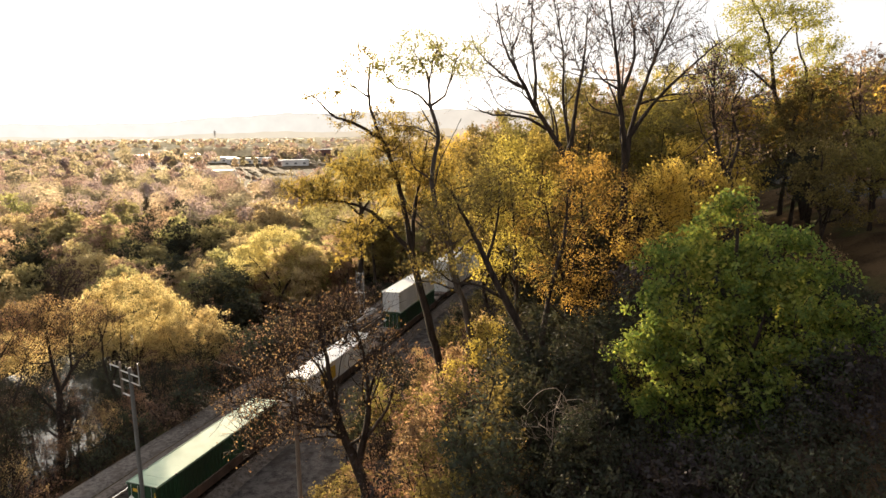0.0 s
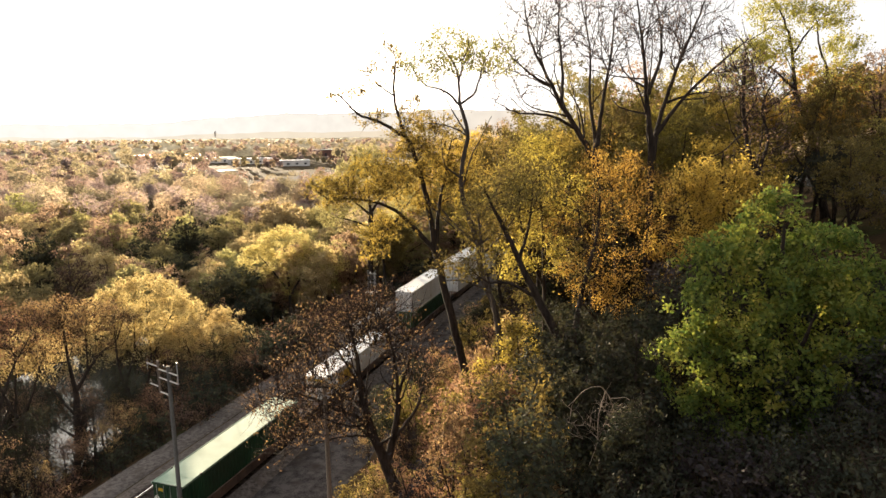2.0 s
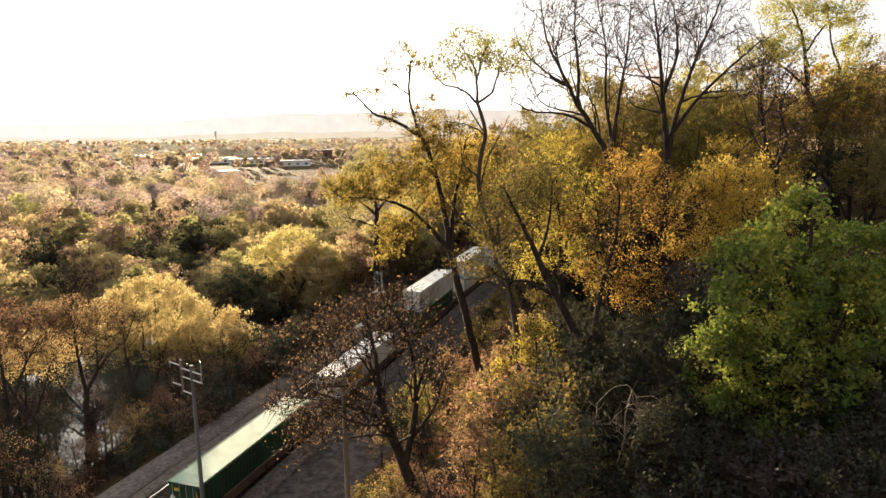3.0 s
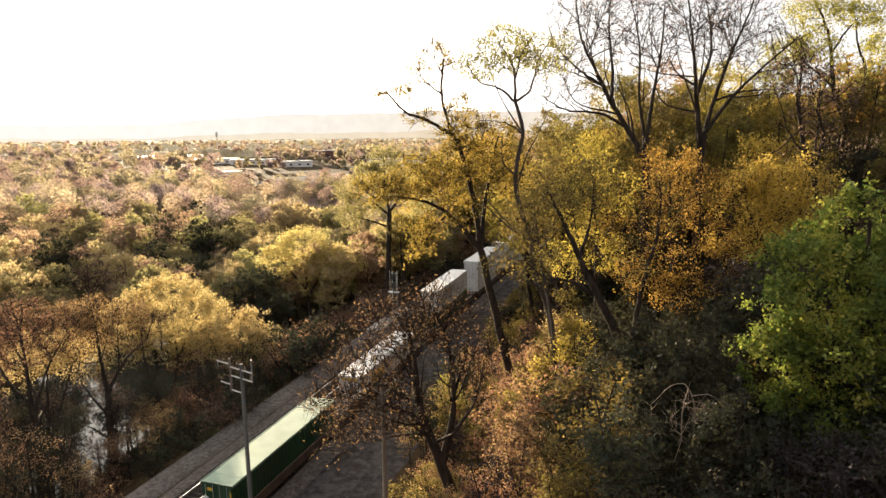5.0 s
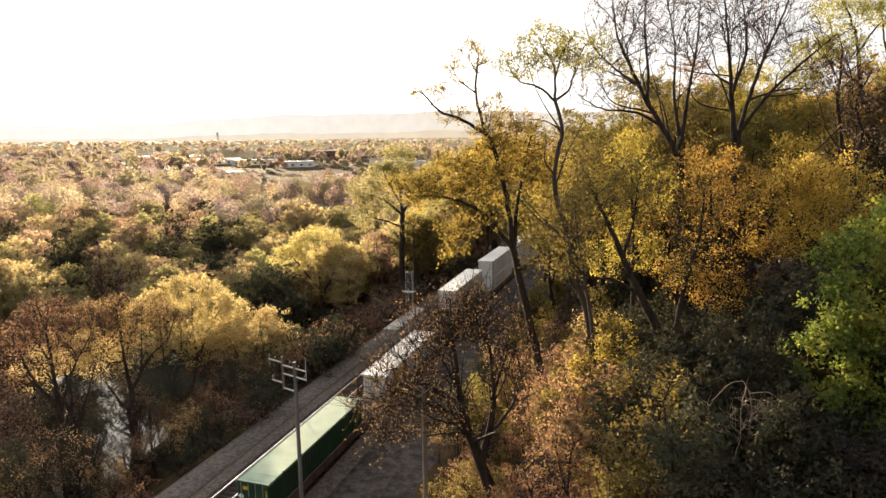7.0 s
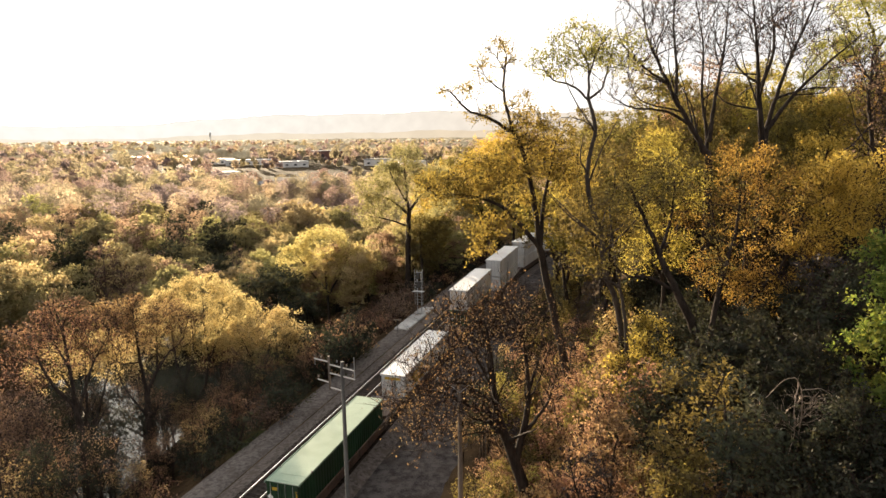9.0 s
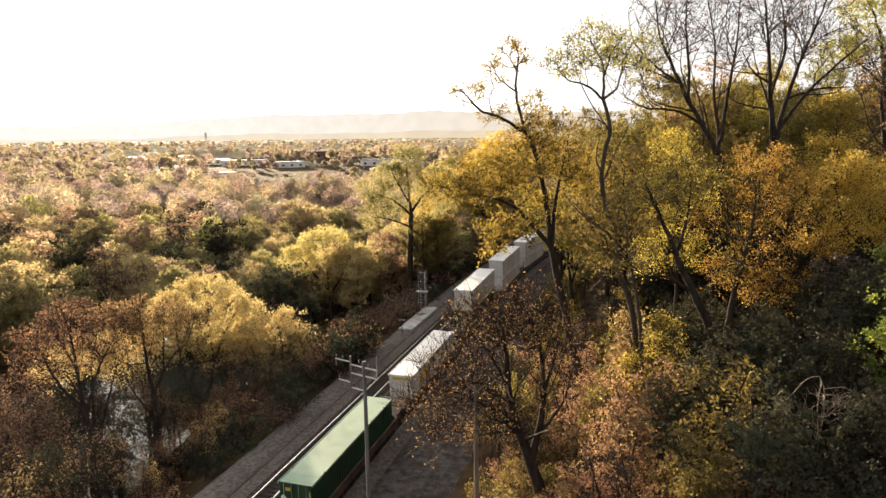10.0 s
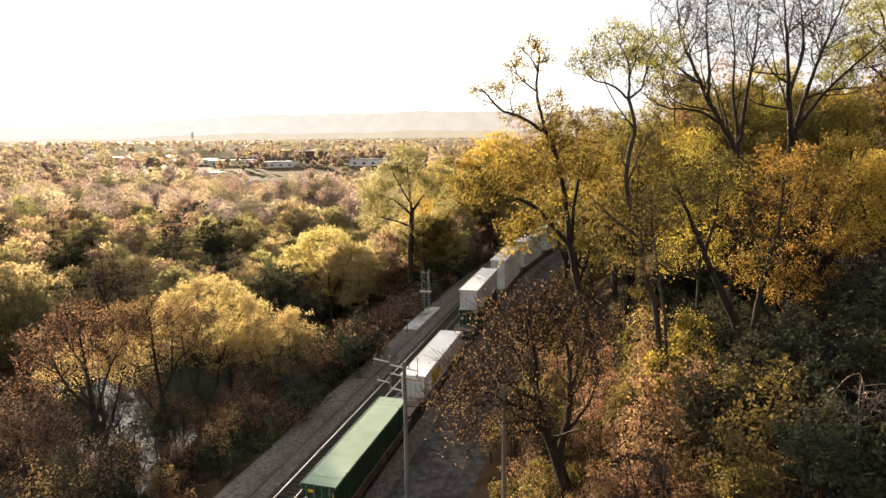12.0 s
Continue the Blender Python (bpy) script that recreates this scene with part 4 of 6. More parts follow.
hero("golden_slope_tree", "tall golden tree with dark stems high on the slope", (18.8, 47.2),
     [([ground_pt(18.8, 47.2), (18.8, 47, 18), (19, 47, 22), (19.2, 47, 26)], 0.28, 0.05), ([(18.8, 47, 16), (17, 46.8, 19), (16.4, 46.6, 22)], 0.15, 0.04), ([(18.9, 47, 18), (21, 46.8, 21), (22, 46.6, 24)], 0.14, 0.04)],
     [((19.2, 47, 25.0), (2.6, 2.3, 2.0), 110), ((16.8, 46.6, 22.2), (2.2, 2.0, 2.2), 90), ((21.8, 46.6, 23.6), (2.2, 2.0, 2.4), 90), ((19.6, 46.4, 20.4), (2.6, 2.0, 2.2), 100), ((17.8, 46.4, 17.2), (2.2, 1.8, 1.8), 60), ((22.2, 46.6, 19.0), (2.2, 2.0, 2.2), 70)],
     L_GOLD, 38, leaves=30, size=0.082, puff=0.26, twigs=2, twig_len=0.7, shell=0.4, tufts=9, gather=0.6)
hero("low_yellow_tree", "short leafy yellow-olive tree at the lower edge of the slope", (3.0, 37.4),
     [([ground_pt(3.0, 37.4), (2.9, 37.2, 10), (2.7, 37, 14.6)], 0.14, 0.03), ([(3.0, 37.3, 9.2), (1.6, 37, 11), (1.2, 36.8, 12.6)], 0.08, 0.02), ([(3.0, 37.2, 9.8), (4.0, 36.8, 11.6), (4.4, 36.6, 12.8)], 0.08, 0.02)],
     [((2.7, 37, 14.2), (1.3, 1.2, 1.6), 60), ((1.4, 36.8, 12.2), (1.3, 1.2, 1.6), 60), ((4.0, 36.6, 12.2), (1.4, 1.3, 1.6), 60), ((2.4, 36.4, 10.2), (1.8, 1.4, 1.6), 70), ((4.2, 36.4, 9.8), (1.5, 1.3, 1.4), 44)],
     L_YELLOW, 39, leaves=28, size=0.072, puff=0.22, twigs=2, twig_len=0.55, shell=0.4, tufts=8, gather=0.6)

# the dome of pale gold leaning over the creek, and the trees round it
hero("domed_tree", "dome-crowned tree with sunlit pale gold rim leaning over the creek", (-40.9, 72.6),
     [([ground_pt(-40.9, 72.6), (-40.9, 73.2, -7.2), (-41.0, 73.9, -5.6)], 0.34, 0.28),
      ([(-41.0, 73.9, -5.6), (-41.6, 73.6, -2.9), (-42.8, 74.6, 0.1), (-44.0, 77, 4.4), (-44.4, 78.6, 7.4)], 0.2, 0.05),
      ([(-41.0, 73.9, -5.6), (-39.8, 75.0, -3.8), (-39.2, 76.0, -0.8), (-37.9, 77.0, 2.9), (-36.6, 77.6, 5.4)], 0.24, 0.05),
      ([(-39.2, 76.0, -0.8), (-40.0, 77.4, 3.0), (-40.4, 78.6, 6.8)], 0.16, 0.04), ([(-41.6, 73.6, -2.9), (-40.8, 75, 1.0), (-41.2, 76.4, 4.6)], 0.15, 0.04)],
     [((-40.6, 79.0, 4.6), (5.6, 4.6, 5.2), 420), ((-44.8, 78.4, 3.6), (4.0, 3.6, 4.4), 190), ((-36.4, 78.4, 3.4), (3.8, 3.4, 3.8), 170), ((-40.4, 76.4, 1.2), (4.2, 2.6, 2.8), 90, 0.7), ((-46.6, 77.0, 0.6), (3.0, 2.6, 3.0), 70, 0.7)],
     L_PALE, 22, leaves=40, size=0.1, puff=0.34, twigs=2, twig_len=1.0, shell=0.72, tufts=7, gather=0.5)
hero("domed_tree", "smaller rounded golden tree beside the creek", (-32.4, 74.4),
     [([ground_pt(-32.4, 74.4), (-32.2, 74.8, -3.4), (-31.6, 75.4, 0.2), (-31.0, 76, 3.4)], 0.26, 0.06), ([(-32.2, 74.8, -3.0), (-34.0, 75.6, 0.4), (-35.0, 76, 2.4)], 0.15, 0.04), ([(-32.0, 75.0, -1.6), (-29.6, 75.6, 1.0), (-28.2, 76, 2.6)], 0.15, 0.04)],
     [((-31.0, 76.2, 3.0), (3.6, 3.0, 3.2), 150), ((-28.6, 76, 1.4), (2.8, 2.6, 2.6), 90), ((-34.2, 76.0, 1.6), (2.6, 2.4, 2.4), 80), ((-31.4, 74.8, -1.0), (2.6, 2.0, 1.8), 40, 0.6)],
     L_PALE, 25, leaves=44, size=0.1, puff=0.34, twigs=2, twig_len=0.9, shell=0.65, tufts=7, gather=0.5)
hero("forked_bank_tree", "dark forked tree on the creek bank with thin golden-brown leaves", (-40.3, 60.2),
     [([ground_pt(-40.3, 60.2), (-40.2, 60.8, -3.9), (-40.5, 61.5, -0.9), (-40.7, 62.2, 1.0)], 0.4, 0.3),
      ([(-40.7, 62.2, 1.0), (-41.0, 62.0, 4.4), (-41.0, 61.8, 7.8), (-41.1, 61.5, 10.4)], 0.24, 0.04),
      ([(-40.7, 62.2, 1.0), (-40.3, 64.0, 2.7), (-39.8, 66.0, 4.0), (-39.2, 68.0, 4.6), (-38.6, 69.0, 6.8)], 0.22, 0.05),
      ([(-40.3, 61.3, -1.4), (-41.3, 60.6, 0.8), (-42.0, 60.2, 2.6), (-42.6, 60.2, 4.8)], 0.14, 0.03), ([(-41.0, 62.0, 4.4), (-42.3, 61.0, 4.7), (-43.4, 60.5, 5.6)], 0.1, 0.03),
      ([(-40.3, 64.0, 2.7), (-39.8, 63.4, 5.4), (-39.4, 63.0, 8.0)], 0.12, 0.03)],
     [((-40.4, 62.0, 9.2), (2.6, 2.4, 2.4), 90), ((-42.4, 61.5, 9.4), (2.4, 2.2, 2.2), 80), ((-39.0, 65.0, 8.4), (2.6, 2.4, 2.0), 80), ((-39.6, 63.0, 6.0), (2.0, 1.8, 1.6), 36), ((-43.0, 61.0, 6.2), (2.0, 1.8, 1.8), 44), ((-44.6, 63.0, 8.6), (2.2, 2.2, 2.2), 60), ((-38.8, 68.4, 7.0), (2.2, 2.0, 1.8), 50)],
     L_FADED, 26, leaves=30, size=0.085, puff=0.4, twigs=4, twig_len=1.0, shell=0.3, side=0.4, thin=1.5, tufts=11)
hero("russet_bank_tree", "many-limbed russet tree with bare dark twigs on the creek bank", (-42.9, 53.3),
     [([ground_pt(-42.9, 53.3), (-42.8, 53.6, -1.3), (-43.4, 54.5, 1.1), (-44.2, 55.5, 2.6)], 0.38, 0.28),
      ([(-44.2, 55.5, 2.6), (-46.3, 56.0, 4.4), (-48.1, 57.0, 6.8), (-49.5, 58.0, 8.7)], 0.2, 0.04), ([(-44.2, 55.5, 2.6), (-44.6, 56.0, 6.0), (-45.5, 57.0, 9.5), (-46.6, 58.0, 11.4)], 0.22, 0.04),
      ([(-43.8, 55.0, 2.0), (-43.0, 57.0, 6.1), (-41.9, 58.0, 8.5)], 0.16, 0.03), ([(-44.6, 56.0, 6.0), (-46.6, 57.2, 8.4), (-48.0, 58, 10.0)], 0.12, 0.03)],
     [((-46.2, 58.0, 10.2), (2.8, 2.4, 2.4), 110), ((-49.2, 58.0, 7.8), (2.4, 2.2, 2.2), 80), ((-43.4, 58.4, 8.8), (2.4, 2.2, 2.2), 80), ((-45.0, 57.0, 7.0), (2.2, 1.8, 1.8), 50), ((-49.6, 57.0, 5.4), (2.2, 1.8, 1.8), 50)],
     L_RUSSET, 32, leaves=22, size=0.085, puff=0.45, twigs=4, twig_len=1.1, shell=0.3, side=0.5, thin=1.6, tufts=11)
hero("yellow_bank_tree", "golden-leaved tree glowing by the creek with dark stems", (-45.6, 58.6),
     [([ground_pt(-45.6, 58.6), (-45.7, 59.4, -4), (-46.4, 61, 0), (-47.2, 63, 4.4)], 0.3, 0.06), ([(-45.7, 59.8, -3), (-45.2, 62, 1), (-44.8, 63.6, 4)], 0.2, 0.05), ([(-46.0, 60.4, -1), (-48.6, 62, 2), (-50.4, 63, 4)], 0.18, 0.04)],
     [((-47.6, 64.4, 4.8), (3.6, 3.0, 2.6), 130), ((-51.0, 63.8, 3.4), (3.0, 2.6, 2.4), 90), ((-44.6, 64.4, 3.4), (2.8, 2.6, 2.4), 80)],
     L_PALE, 31, leaves=30, size=0.09, puff=0.36, twigs=3, twig_len=0.9, shell=0.55, tufts=11)
hero("dark_bank_tree", "low dark brown tree with tangled twigs on the creek bank", (-46.4, 48.6),
     [([ground_pt(-46.4, 48.6), (-46.5, 49, -2), (-47.4, 50, 1.6), (-48.6, 51.4, 4.6)], 0.3, 0.05), ([(-46.5, 49, -2.4), (-45.4, 49.6, 1.0), (-45.0, 50, 3.4)], 0.18, 0.04)],
     [((-47.6, 51, 4.2), (3.4, 2.6, 2.6), 120), ((-45.0, 49.8, 2.6), (2.6, 2.2, 2.2), 90), ((-50.2, 51.6, 2.6), (2.6, 2.4, 2.2), 80), ((-46.4, 50, -0.6), (3.2, 2.2, 2.0), 70)],
     L_BROWN, 34, leaves=30, size=0.09, puff=0.45, twigs=4, twig_len=1.0, shell=0.3, thin=1.5)
hero("domed_tree", "round yellow-green tree glowing against the light", (-30.0, 111.5),
     [([ground_pt(-30.0, 111.5), (-30.2, 112, -2.6), (-30.6, 113, 3), (-31.4, 113.6, 8)], 0.4, 0.07), ([(-30.3, 112.2, -1.6), (-27.5, 112.6, 3), (-26, 112.4, 6.4)], 0.26, 0.05),
      ([(-30.4, 112.4, -0.6), (-33.6, 112.6, 3.6), (-35.5, 112, 6.2)], 0.24, 0.05)],
     [((-31.0, 113.6, 7.4), (5.0, 4.4, 3.8), 300), ((-35.8, 113, 4.8), (3.6, 3.4, 3.2), 150), ((-26.0, 113, 4.6), (3.8, 3.4, 3.4), 160), ((-22.8, 113, 4.4), (3.2, 3.0, 2.8), 100), ((-28.4, 112.0, 0.8), (4.4, 3.0, 2.4), 100)],
     L_LEMON, 23, leaves=32, size=0.125, puff=0.42, twigs=2, twig_len=1.0, shell=0.7, tufts=7, gather=0.5)
hero("tall_trackside_tree", "tall forked tree with dark trunk and olive-yellow crown beyond the track", (-15.4, 114.0),
     [([ground_pt(-15.4, 114.0), (-15.4, 114, 2), (-15.2, 114, 9), (-15.0, 114, 13.7)], 0.6, 0.42), ([(-15.0, 114, 13.7), (-15.4, 114, 18.4), (-15.7, 114.2, 23.6)], 0.3, 0.06), ([(-15.0, 114, 13.2), (-18.4, 113.8, 16), (-22.4, 113.6, 17.4)], 0.28, 0.06),
      ([(-15.0, 114, 13.7), (-12.4, 113.8, 17.0), (-9.6, 113.6, 19)], 0.3, 0.06), ([(-15.2, 114, 11), (-19, 113.6, 12.4), (-22, 113.4, 13)], 0.2, 0.05), ([(-15.1, 114, 15), (-17.6, 114, 19.6), (-18.6, 114, 22)], 0.2, 0.05)],
     [((-15.6, 114.2, 22.6), (3.2, 3.0, 3.4), 170), ((-18.6, 114, 20.2), (3.2, 2.8, 2.6), 130), ((-21.8, 113.6, 17.6), (3.0, 2.6, 2.4), 130), ((-10.0, 113.6, 19.4), (3.2, 2.8, 3.0), 150), ((-13.4, 113.6, 18.0), (3.2, 2.6, 2.6), 110), ((-22.2, 113.4, 13.2), (2.6, 2.4, 2.0), 80), ((-9.0, 113.4, 15.4), (2.6, 2.4, 2.2), 80), ((-18, 113.4, 14.6), (2.6, 2.2, 1.8), 60)],
     V_SAGE, 24, leaves=26, size=0.14, puff=0.45, twigs=2, twig_len=1.1, shell=0.5, tufts=7, gather=0.4)
hero("dark_trackside_tree", "dark slim tree with shaded olive crown by the outer track", (-12.6, 113.0),
     [([ground_pt(-12.6, 113.0), (-12.8, 113, 4), (-13.0, 113.2, 11.1)], 0.4, 0.12), ([(-12.8, 113, 5), (-10.6, 113, 9), (-9.4, 113, 11.6)], 0.2, 0.05)],
     [((-12.6, 113.2, 10.4), (2.6, 2.4, 2.6), 80), ((-9.2, 113, 10.6), (2.6, 2.4, 2.6), 90), ((-11, 113, 6.4), (2.6, 2.2, 2.2), 70)],
     L_OLIVE, 35, leaves=50, size=0.14, puff=0.5, twigs=2, twig_len=1.0, shell=0.4)


# ---- repeated trees: a few kinds, each built once and copied ----


def kind_of_tree(seed, h, spread, mat, leaves, size, sprays, puff=0.27, twigs=2, bark=None, low=0.38, thin=1.0, skirt=False):
    """A woodland tree h tall with two or three rising stems and a lumpy crown."""
    r = np.random.default_rng(seed)
    stems = []
    lean = r.normal(size=2) * 0.05 * h
    fork = h * r.uniform(0.25, 0.4)
    stems.append(([(0, 0, -0.3), (lean[0] * 0.2, lean[1] * 0.2, fork * 0.6), (lean[0] * 0.6, lean[1] * 0.6, fork * 1.4), (lean[0], lean[1], h * 0.86)], 0.016 * h + 0.03, 0.04))
    lobes = [((lean[0], lean[1], h * 0.8), (spread * 0.62, spread * 0.62, h * 0.2), int(sprays * 0.34))]
    k = int(r.integers(3, 5))
    a0 = r.uniform(0, 6.28)
    for i in range(k):
        a = a0 + i * 6.28 / k + r.uniform(-0.4, 0.4)
        d = spread * r.uniform(0.45, 0.72)
        z = h * r.uniform(max(low, 0.5), 0.74)
        tip = (math.cos(a) * d, math.sin(a) * d, z)
        stems.append(([(lean[0] * 0.3, lean[1] * 0.3, fork * r.uniform(0.7, 1.3)), (tip[0] * 0.45, tip[1] * 0.45, (fork + z) / 2), tip], 0.009 * h + 0.02, 0.03))
        lobes.append(((tip[0], tip[1], z), (spread * 0.5, spread * 0.5, h * r.uniform(0.13, 0.2)), int(sprays * 0.66 / k)))
    if skirt:
        for i in range(2):
            a = a0 + 1 + i * 3.1
            lobes.append(((math.cos(a) * spread * 0.4, math.sin(a) * spread * 0.4, h * 0.36), (spread * 0.5, spread * 0.5, h * 0.17), int(sprays * 0.16)))
    return tree_parts(seed, stems, lobes, mat, leaves=leaves, size=size, puff=puff, twigs=twigs, twig_len=0.7, shell=0.4, bark=bark, thin=thin, folded=False, tufts=9, gather=0.5)


def bush_kind(seed, h, w, mat, sprays, leaves, size):
    r = np.random.default_rng(seed)
    stems = []
    for i in range(5):
        a = i * 1.26 + r.uniform(-0.4, 0.4)
        stems.append(([(0, 0, -0.2), (0.05 * math.cos(a), 0.05 * math.sin(a), 0.1), (w * 0.25 * math.cos(a), w * 0.25 * math.sin(a), h * 0.45), (w * 0.4 * math.cos(a), w * 0.4 * math.sin(a), h * 0.8)], 0.05, 0.02))
    lobes = [((0, 0, h * 0.62), (w * 0.5, w * 0.5, h * 0.4), sprays // 2), ((w * 0.22, w * 0.1, h * 0.42), (w * 0.42, w * 0.4, h * 0.38), sprays // 4), ((-w * 0.2, -w * 0.1, h * 0.4), (w * 0.42, w * 0.4, h * 0.36), sprays // 4)]
    return tree_parts(seed, stems, lobes, mat, leaves=leaves, size=size, puff=0.2, twigs=2, twig_len=0.55, shell=0.3, folded=False, tufts=8, joined=True)


HEROES = [(2.6, 40.3), (0.9, 47), (5.9, 35.4), (2.3, 38.2), (9.3, 44.8), (13.2, 45.2), (34.2, 58.3), (18.8, 40.3), (13.4, 26.2), (-4.3, 36.6), (9.4, 38.4), (5.2, 41.2), (3.0, 37.4), (-40.9, 72.6), (-30, 111.5), (-15.4, 114), (-45.6, 58.6), (-42.9, 53.3), (-40.3, 60.2), (-32.4, 74.4), (-46.4, 48.6), (-12.6, 113), (15.4, 37.6), (18.8, 47.2)]


def scatter(rng, region, gap, ok, most, taken):
    """Random places in region (x0, x1, y0, y1), at least gap apart, where ok(x, y)."""
    out = []
    for _ in range(most * 30):
        if len(out) >= most:
            break
        x, y = rng.uniform(region[0], region[1]), rng.uniform(region[2], region[3])
        if not ok(x, y):
            continue
        g = gap(x, y) if callable(gap) else gap
        if taken:
            T = np.array(taken)
            if np.min(np.hypot(T[:, 0] - x, T[:, 1] - y)) < g:
                continue
        taken.append((x, y))
        out.append((x, y))
    return out


def copies(kinds, places, heights, rng, group):
    """kinds: (name, label, meshes, height as built). Each place takes one kind, scaled to its height."""
    made = {}
    for (x, y), (k, hgt) in zip(places, heights):
        name, label, meshes, h0 = kinds[k]
        sc = hgt / h0
        m = Matrix.LocRotScale((x, y, land_at(x, y) - 0.1), Euler((radians(rng.normal() * 2), radians(rng.normal() * 2), rng.uniform(0, 6.28))), None)
        if k not in made:
            made[k] = ob = tree(name, label, meshes, group=group, category="bush" if name in ("bush", "scrub") else "tree")
        else:
            ob = copy_thing(made[k], m)
        ob.matrix_basis = m @ Matrix.Diagonal((sc * rng.uniform(0.9, 1.15), sc * rng.uniform(0.9, 1.15), sc, 1))


RNG = np.random.default_rng(77)

# the slope's trees
SLOPE = [("slope_tree", "golden-leaved tree on the wooded slope", kind_of_tree(101, 12, 4.2, L_GOLD, 37, 0.112, 210), 12),
         ("slope_tree", "yellow-green tree on the wooded slope", kind_of_tree(102, 12, 4.4, L_YELLOW, 36, 0.112, 210), 12),
         ("slope_tree", "olive-brown tree on the wooded slope", kind_of_tree(103, 12, 4.2, L_OLIVE, 34, 0.112, 210), 12),
         ("slope_tree", "thinly leaved russet tree on the wooded slope", kind_of_tree(104, 12, 3.8, L_RUSSET, 22, 0.112, 210, twigs=3), 12),
         ("slope_tree", "dark green-brown tree on the hill, shade put into its leaf colour", kind_of_tree(105, 12, 4.4, L_DARK_SHADED, 34, 0.112, 210), 12),
         ("slope_tree", "nearly bare dark tree on the hillside", kind_of_tree(106, 12, 3.6, L_BROWN, 5, 0.112, 210, twigs=4), 12)]


SLOPE_FAR = [("slope_tree", "golden-leaved tree higher in the wood", kind_of_tree(111, 12, 4.3, L_GOLD, 32, 0.15, 140, twigs=1, puff=0.32), 12),
             ("slope_tree", "yellow-green tree higher in the wood", kind_of_tree(112, 12, 4.4, L_YELLOW, 32, 0.15, 140, twigs=1, puff=0.32), 12),
             ("slope_tree", "olive-brown tree higher in the wood", kind_of_tree(113, 12, 4.3, L_OLIVE, 32, 0.15, 140, twigs=1, puff=0.32), 12),
             ("slope_tree", "russet tree higher in the wood", kind_of_tree(114, 12, 4.0, L_RUSSET, 19, 0.15, 140, twigs=2, puff=0.32), 12),
             ("slope_tree", "dark green-brown tree higher in the wood", kind_of_tree(115, 12, 4.4, L_DARK_SHADED, 32, 0.15, 140, twigs=1, puff=0.32), 12),
             ("slope_tree", "nearly bare tree higher in the wood", kind_of_tree(116, 12, 3.8, L_BROWN, 5, 0.15, 140, twigs=3, puff=0.32), 12)]


SLOPE_TALL = [("slope_tree", "tall golden-leaved tree on the wooded slope", kind_of_tree(131, 20, 5.6, L_GOLD, 35, 0.115, 380, puff=0.3), 20),
              ("slope_tree", "tall yellow-green tree on the wooded slope", kind_of_tree(132, 20, 5.6, L_YELLOW, 35, 0.115, 380, puff=0.3), 20),
              ("slope_tree", "tall olive-brown tree on the wooded slope", kind_of_tree(133, 20, 5.4, L_OLIVE, 32, 0.115, 380, puff=0.3), 20),
              ("slope_tree", "tall thinly leaved russet tree on the wooded slope", kind_of_tree(134, 20, 5.0, L_RUSSET, 22, 0.115, 380, twigs=3, puff=0.3), 20),
              ("slope_tree", "tall dark green-brown tree on the wooded slope", kind_of_tree(135, 20, 5.4, L_DARK_SHADED, 32, 0.115, 380, puff=0.3), 20),
              ("slope_tree", "tall nearly bare dark tree on the hillside", kind_of_tree(136, 20, 5.0, L_BROWN, 5, 0.115, 380, twigs=4, puff=0.3), 20)]


def slope_ok(x, y):
    s, n = along(x, y)
    if not (n > 16.5 and n < 105 and 40 < y < 165 and x < 0.82 * y + 12 and s < 150):
        return False
    if (abs(x - 49) < 6 and y < 110) or (31 < x < 43 and 70 < y < 90):
        return False
    return x > 3.5 and (y > 50 or n > 26)


TAKEN = list(HEROES)
SET = [(5.4, 56.5, 28, 2), (9.8, 73, 30.5, 2), (8.2, 63, 29.5, 2), (14.2, 66, 35, 2), (17, 79, 33, 2), (12.2, 58, 31.5, 2), (22, 62, 34.2, 2), (25.5, 69, 34.5, 1), (6.8, 84, 29, 2), (17.5, 53.5, 30, 2), (23.5, 53.5, 30, 1), (27, 61, 33, 2), (14.2, 51.5, 28, 2), (17.5, 68, 34.5, 3)]
TAKEN += [(x, y) for x, y, _, _ in SET]
copies(SLOPE_TALL, [(x, y) for x, y, _, _ in SET], [(k, top - land_at(x, y)) for x, y, top, k in SET], RNG, "trees on the wooded slope")
spots = scatter(RNG, (-8, 110, 40, 165), lambda x, y: 4.6 if y < 80 else 6.0, slope_ok, 225, TAKEN)
hts = []
for x, y in spots:
    s, n = along(x, y)
    if y < 51:
        top = np.interp(n, [17, 25, 35, 60], [14, 22.5, 26.5, 30])
    else:
        top = np.interp(n, [15, 18, 21, 28, 40, 60, 110], [18, 24, 28, 30.5, 33, 36, 41])
    hgt = float(np.clip((top - land_at(x, y)) * RNG.uniform(0.84, 1.04), 5, 20))
    # more dark kinds to the right, their leaf colour giving the shade
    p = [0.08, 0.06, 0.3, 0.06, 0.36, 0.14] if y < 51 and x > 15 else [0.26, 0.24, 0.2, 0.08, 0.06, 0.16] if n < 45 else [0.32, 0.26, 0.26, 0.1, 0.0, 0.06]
    hts.append((int(RNG.choice(6, p=p)), hgt))
NEAR = [i for i, (x, y) in enumerate(spots) if math.hypot(x, y) < 68]
REST = [i for i in range(len(spots)) if i not in NEAR]
TALL = [i for i in NEAR if hts[i][1] > 14.5]
NEAR = [i for i in NEAR if hts[i][1] <= 14.5]
copies(SLOPE_TALL, [spots[i] for i in TALL], [hts[i] for i in TALL], RNG, "trees on the wooded slope")
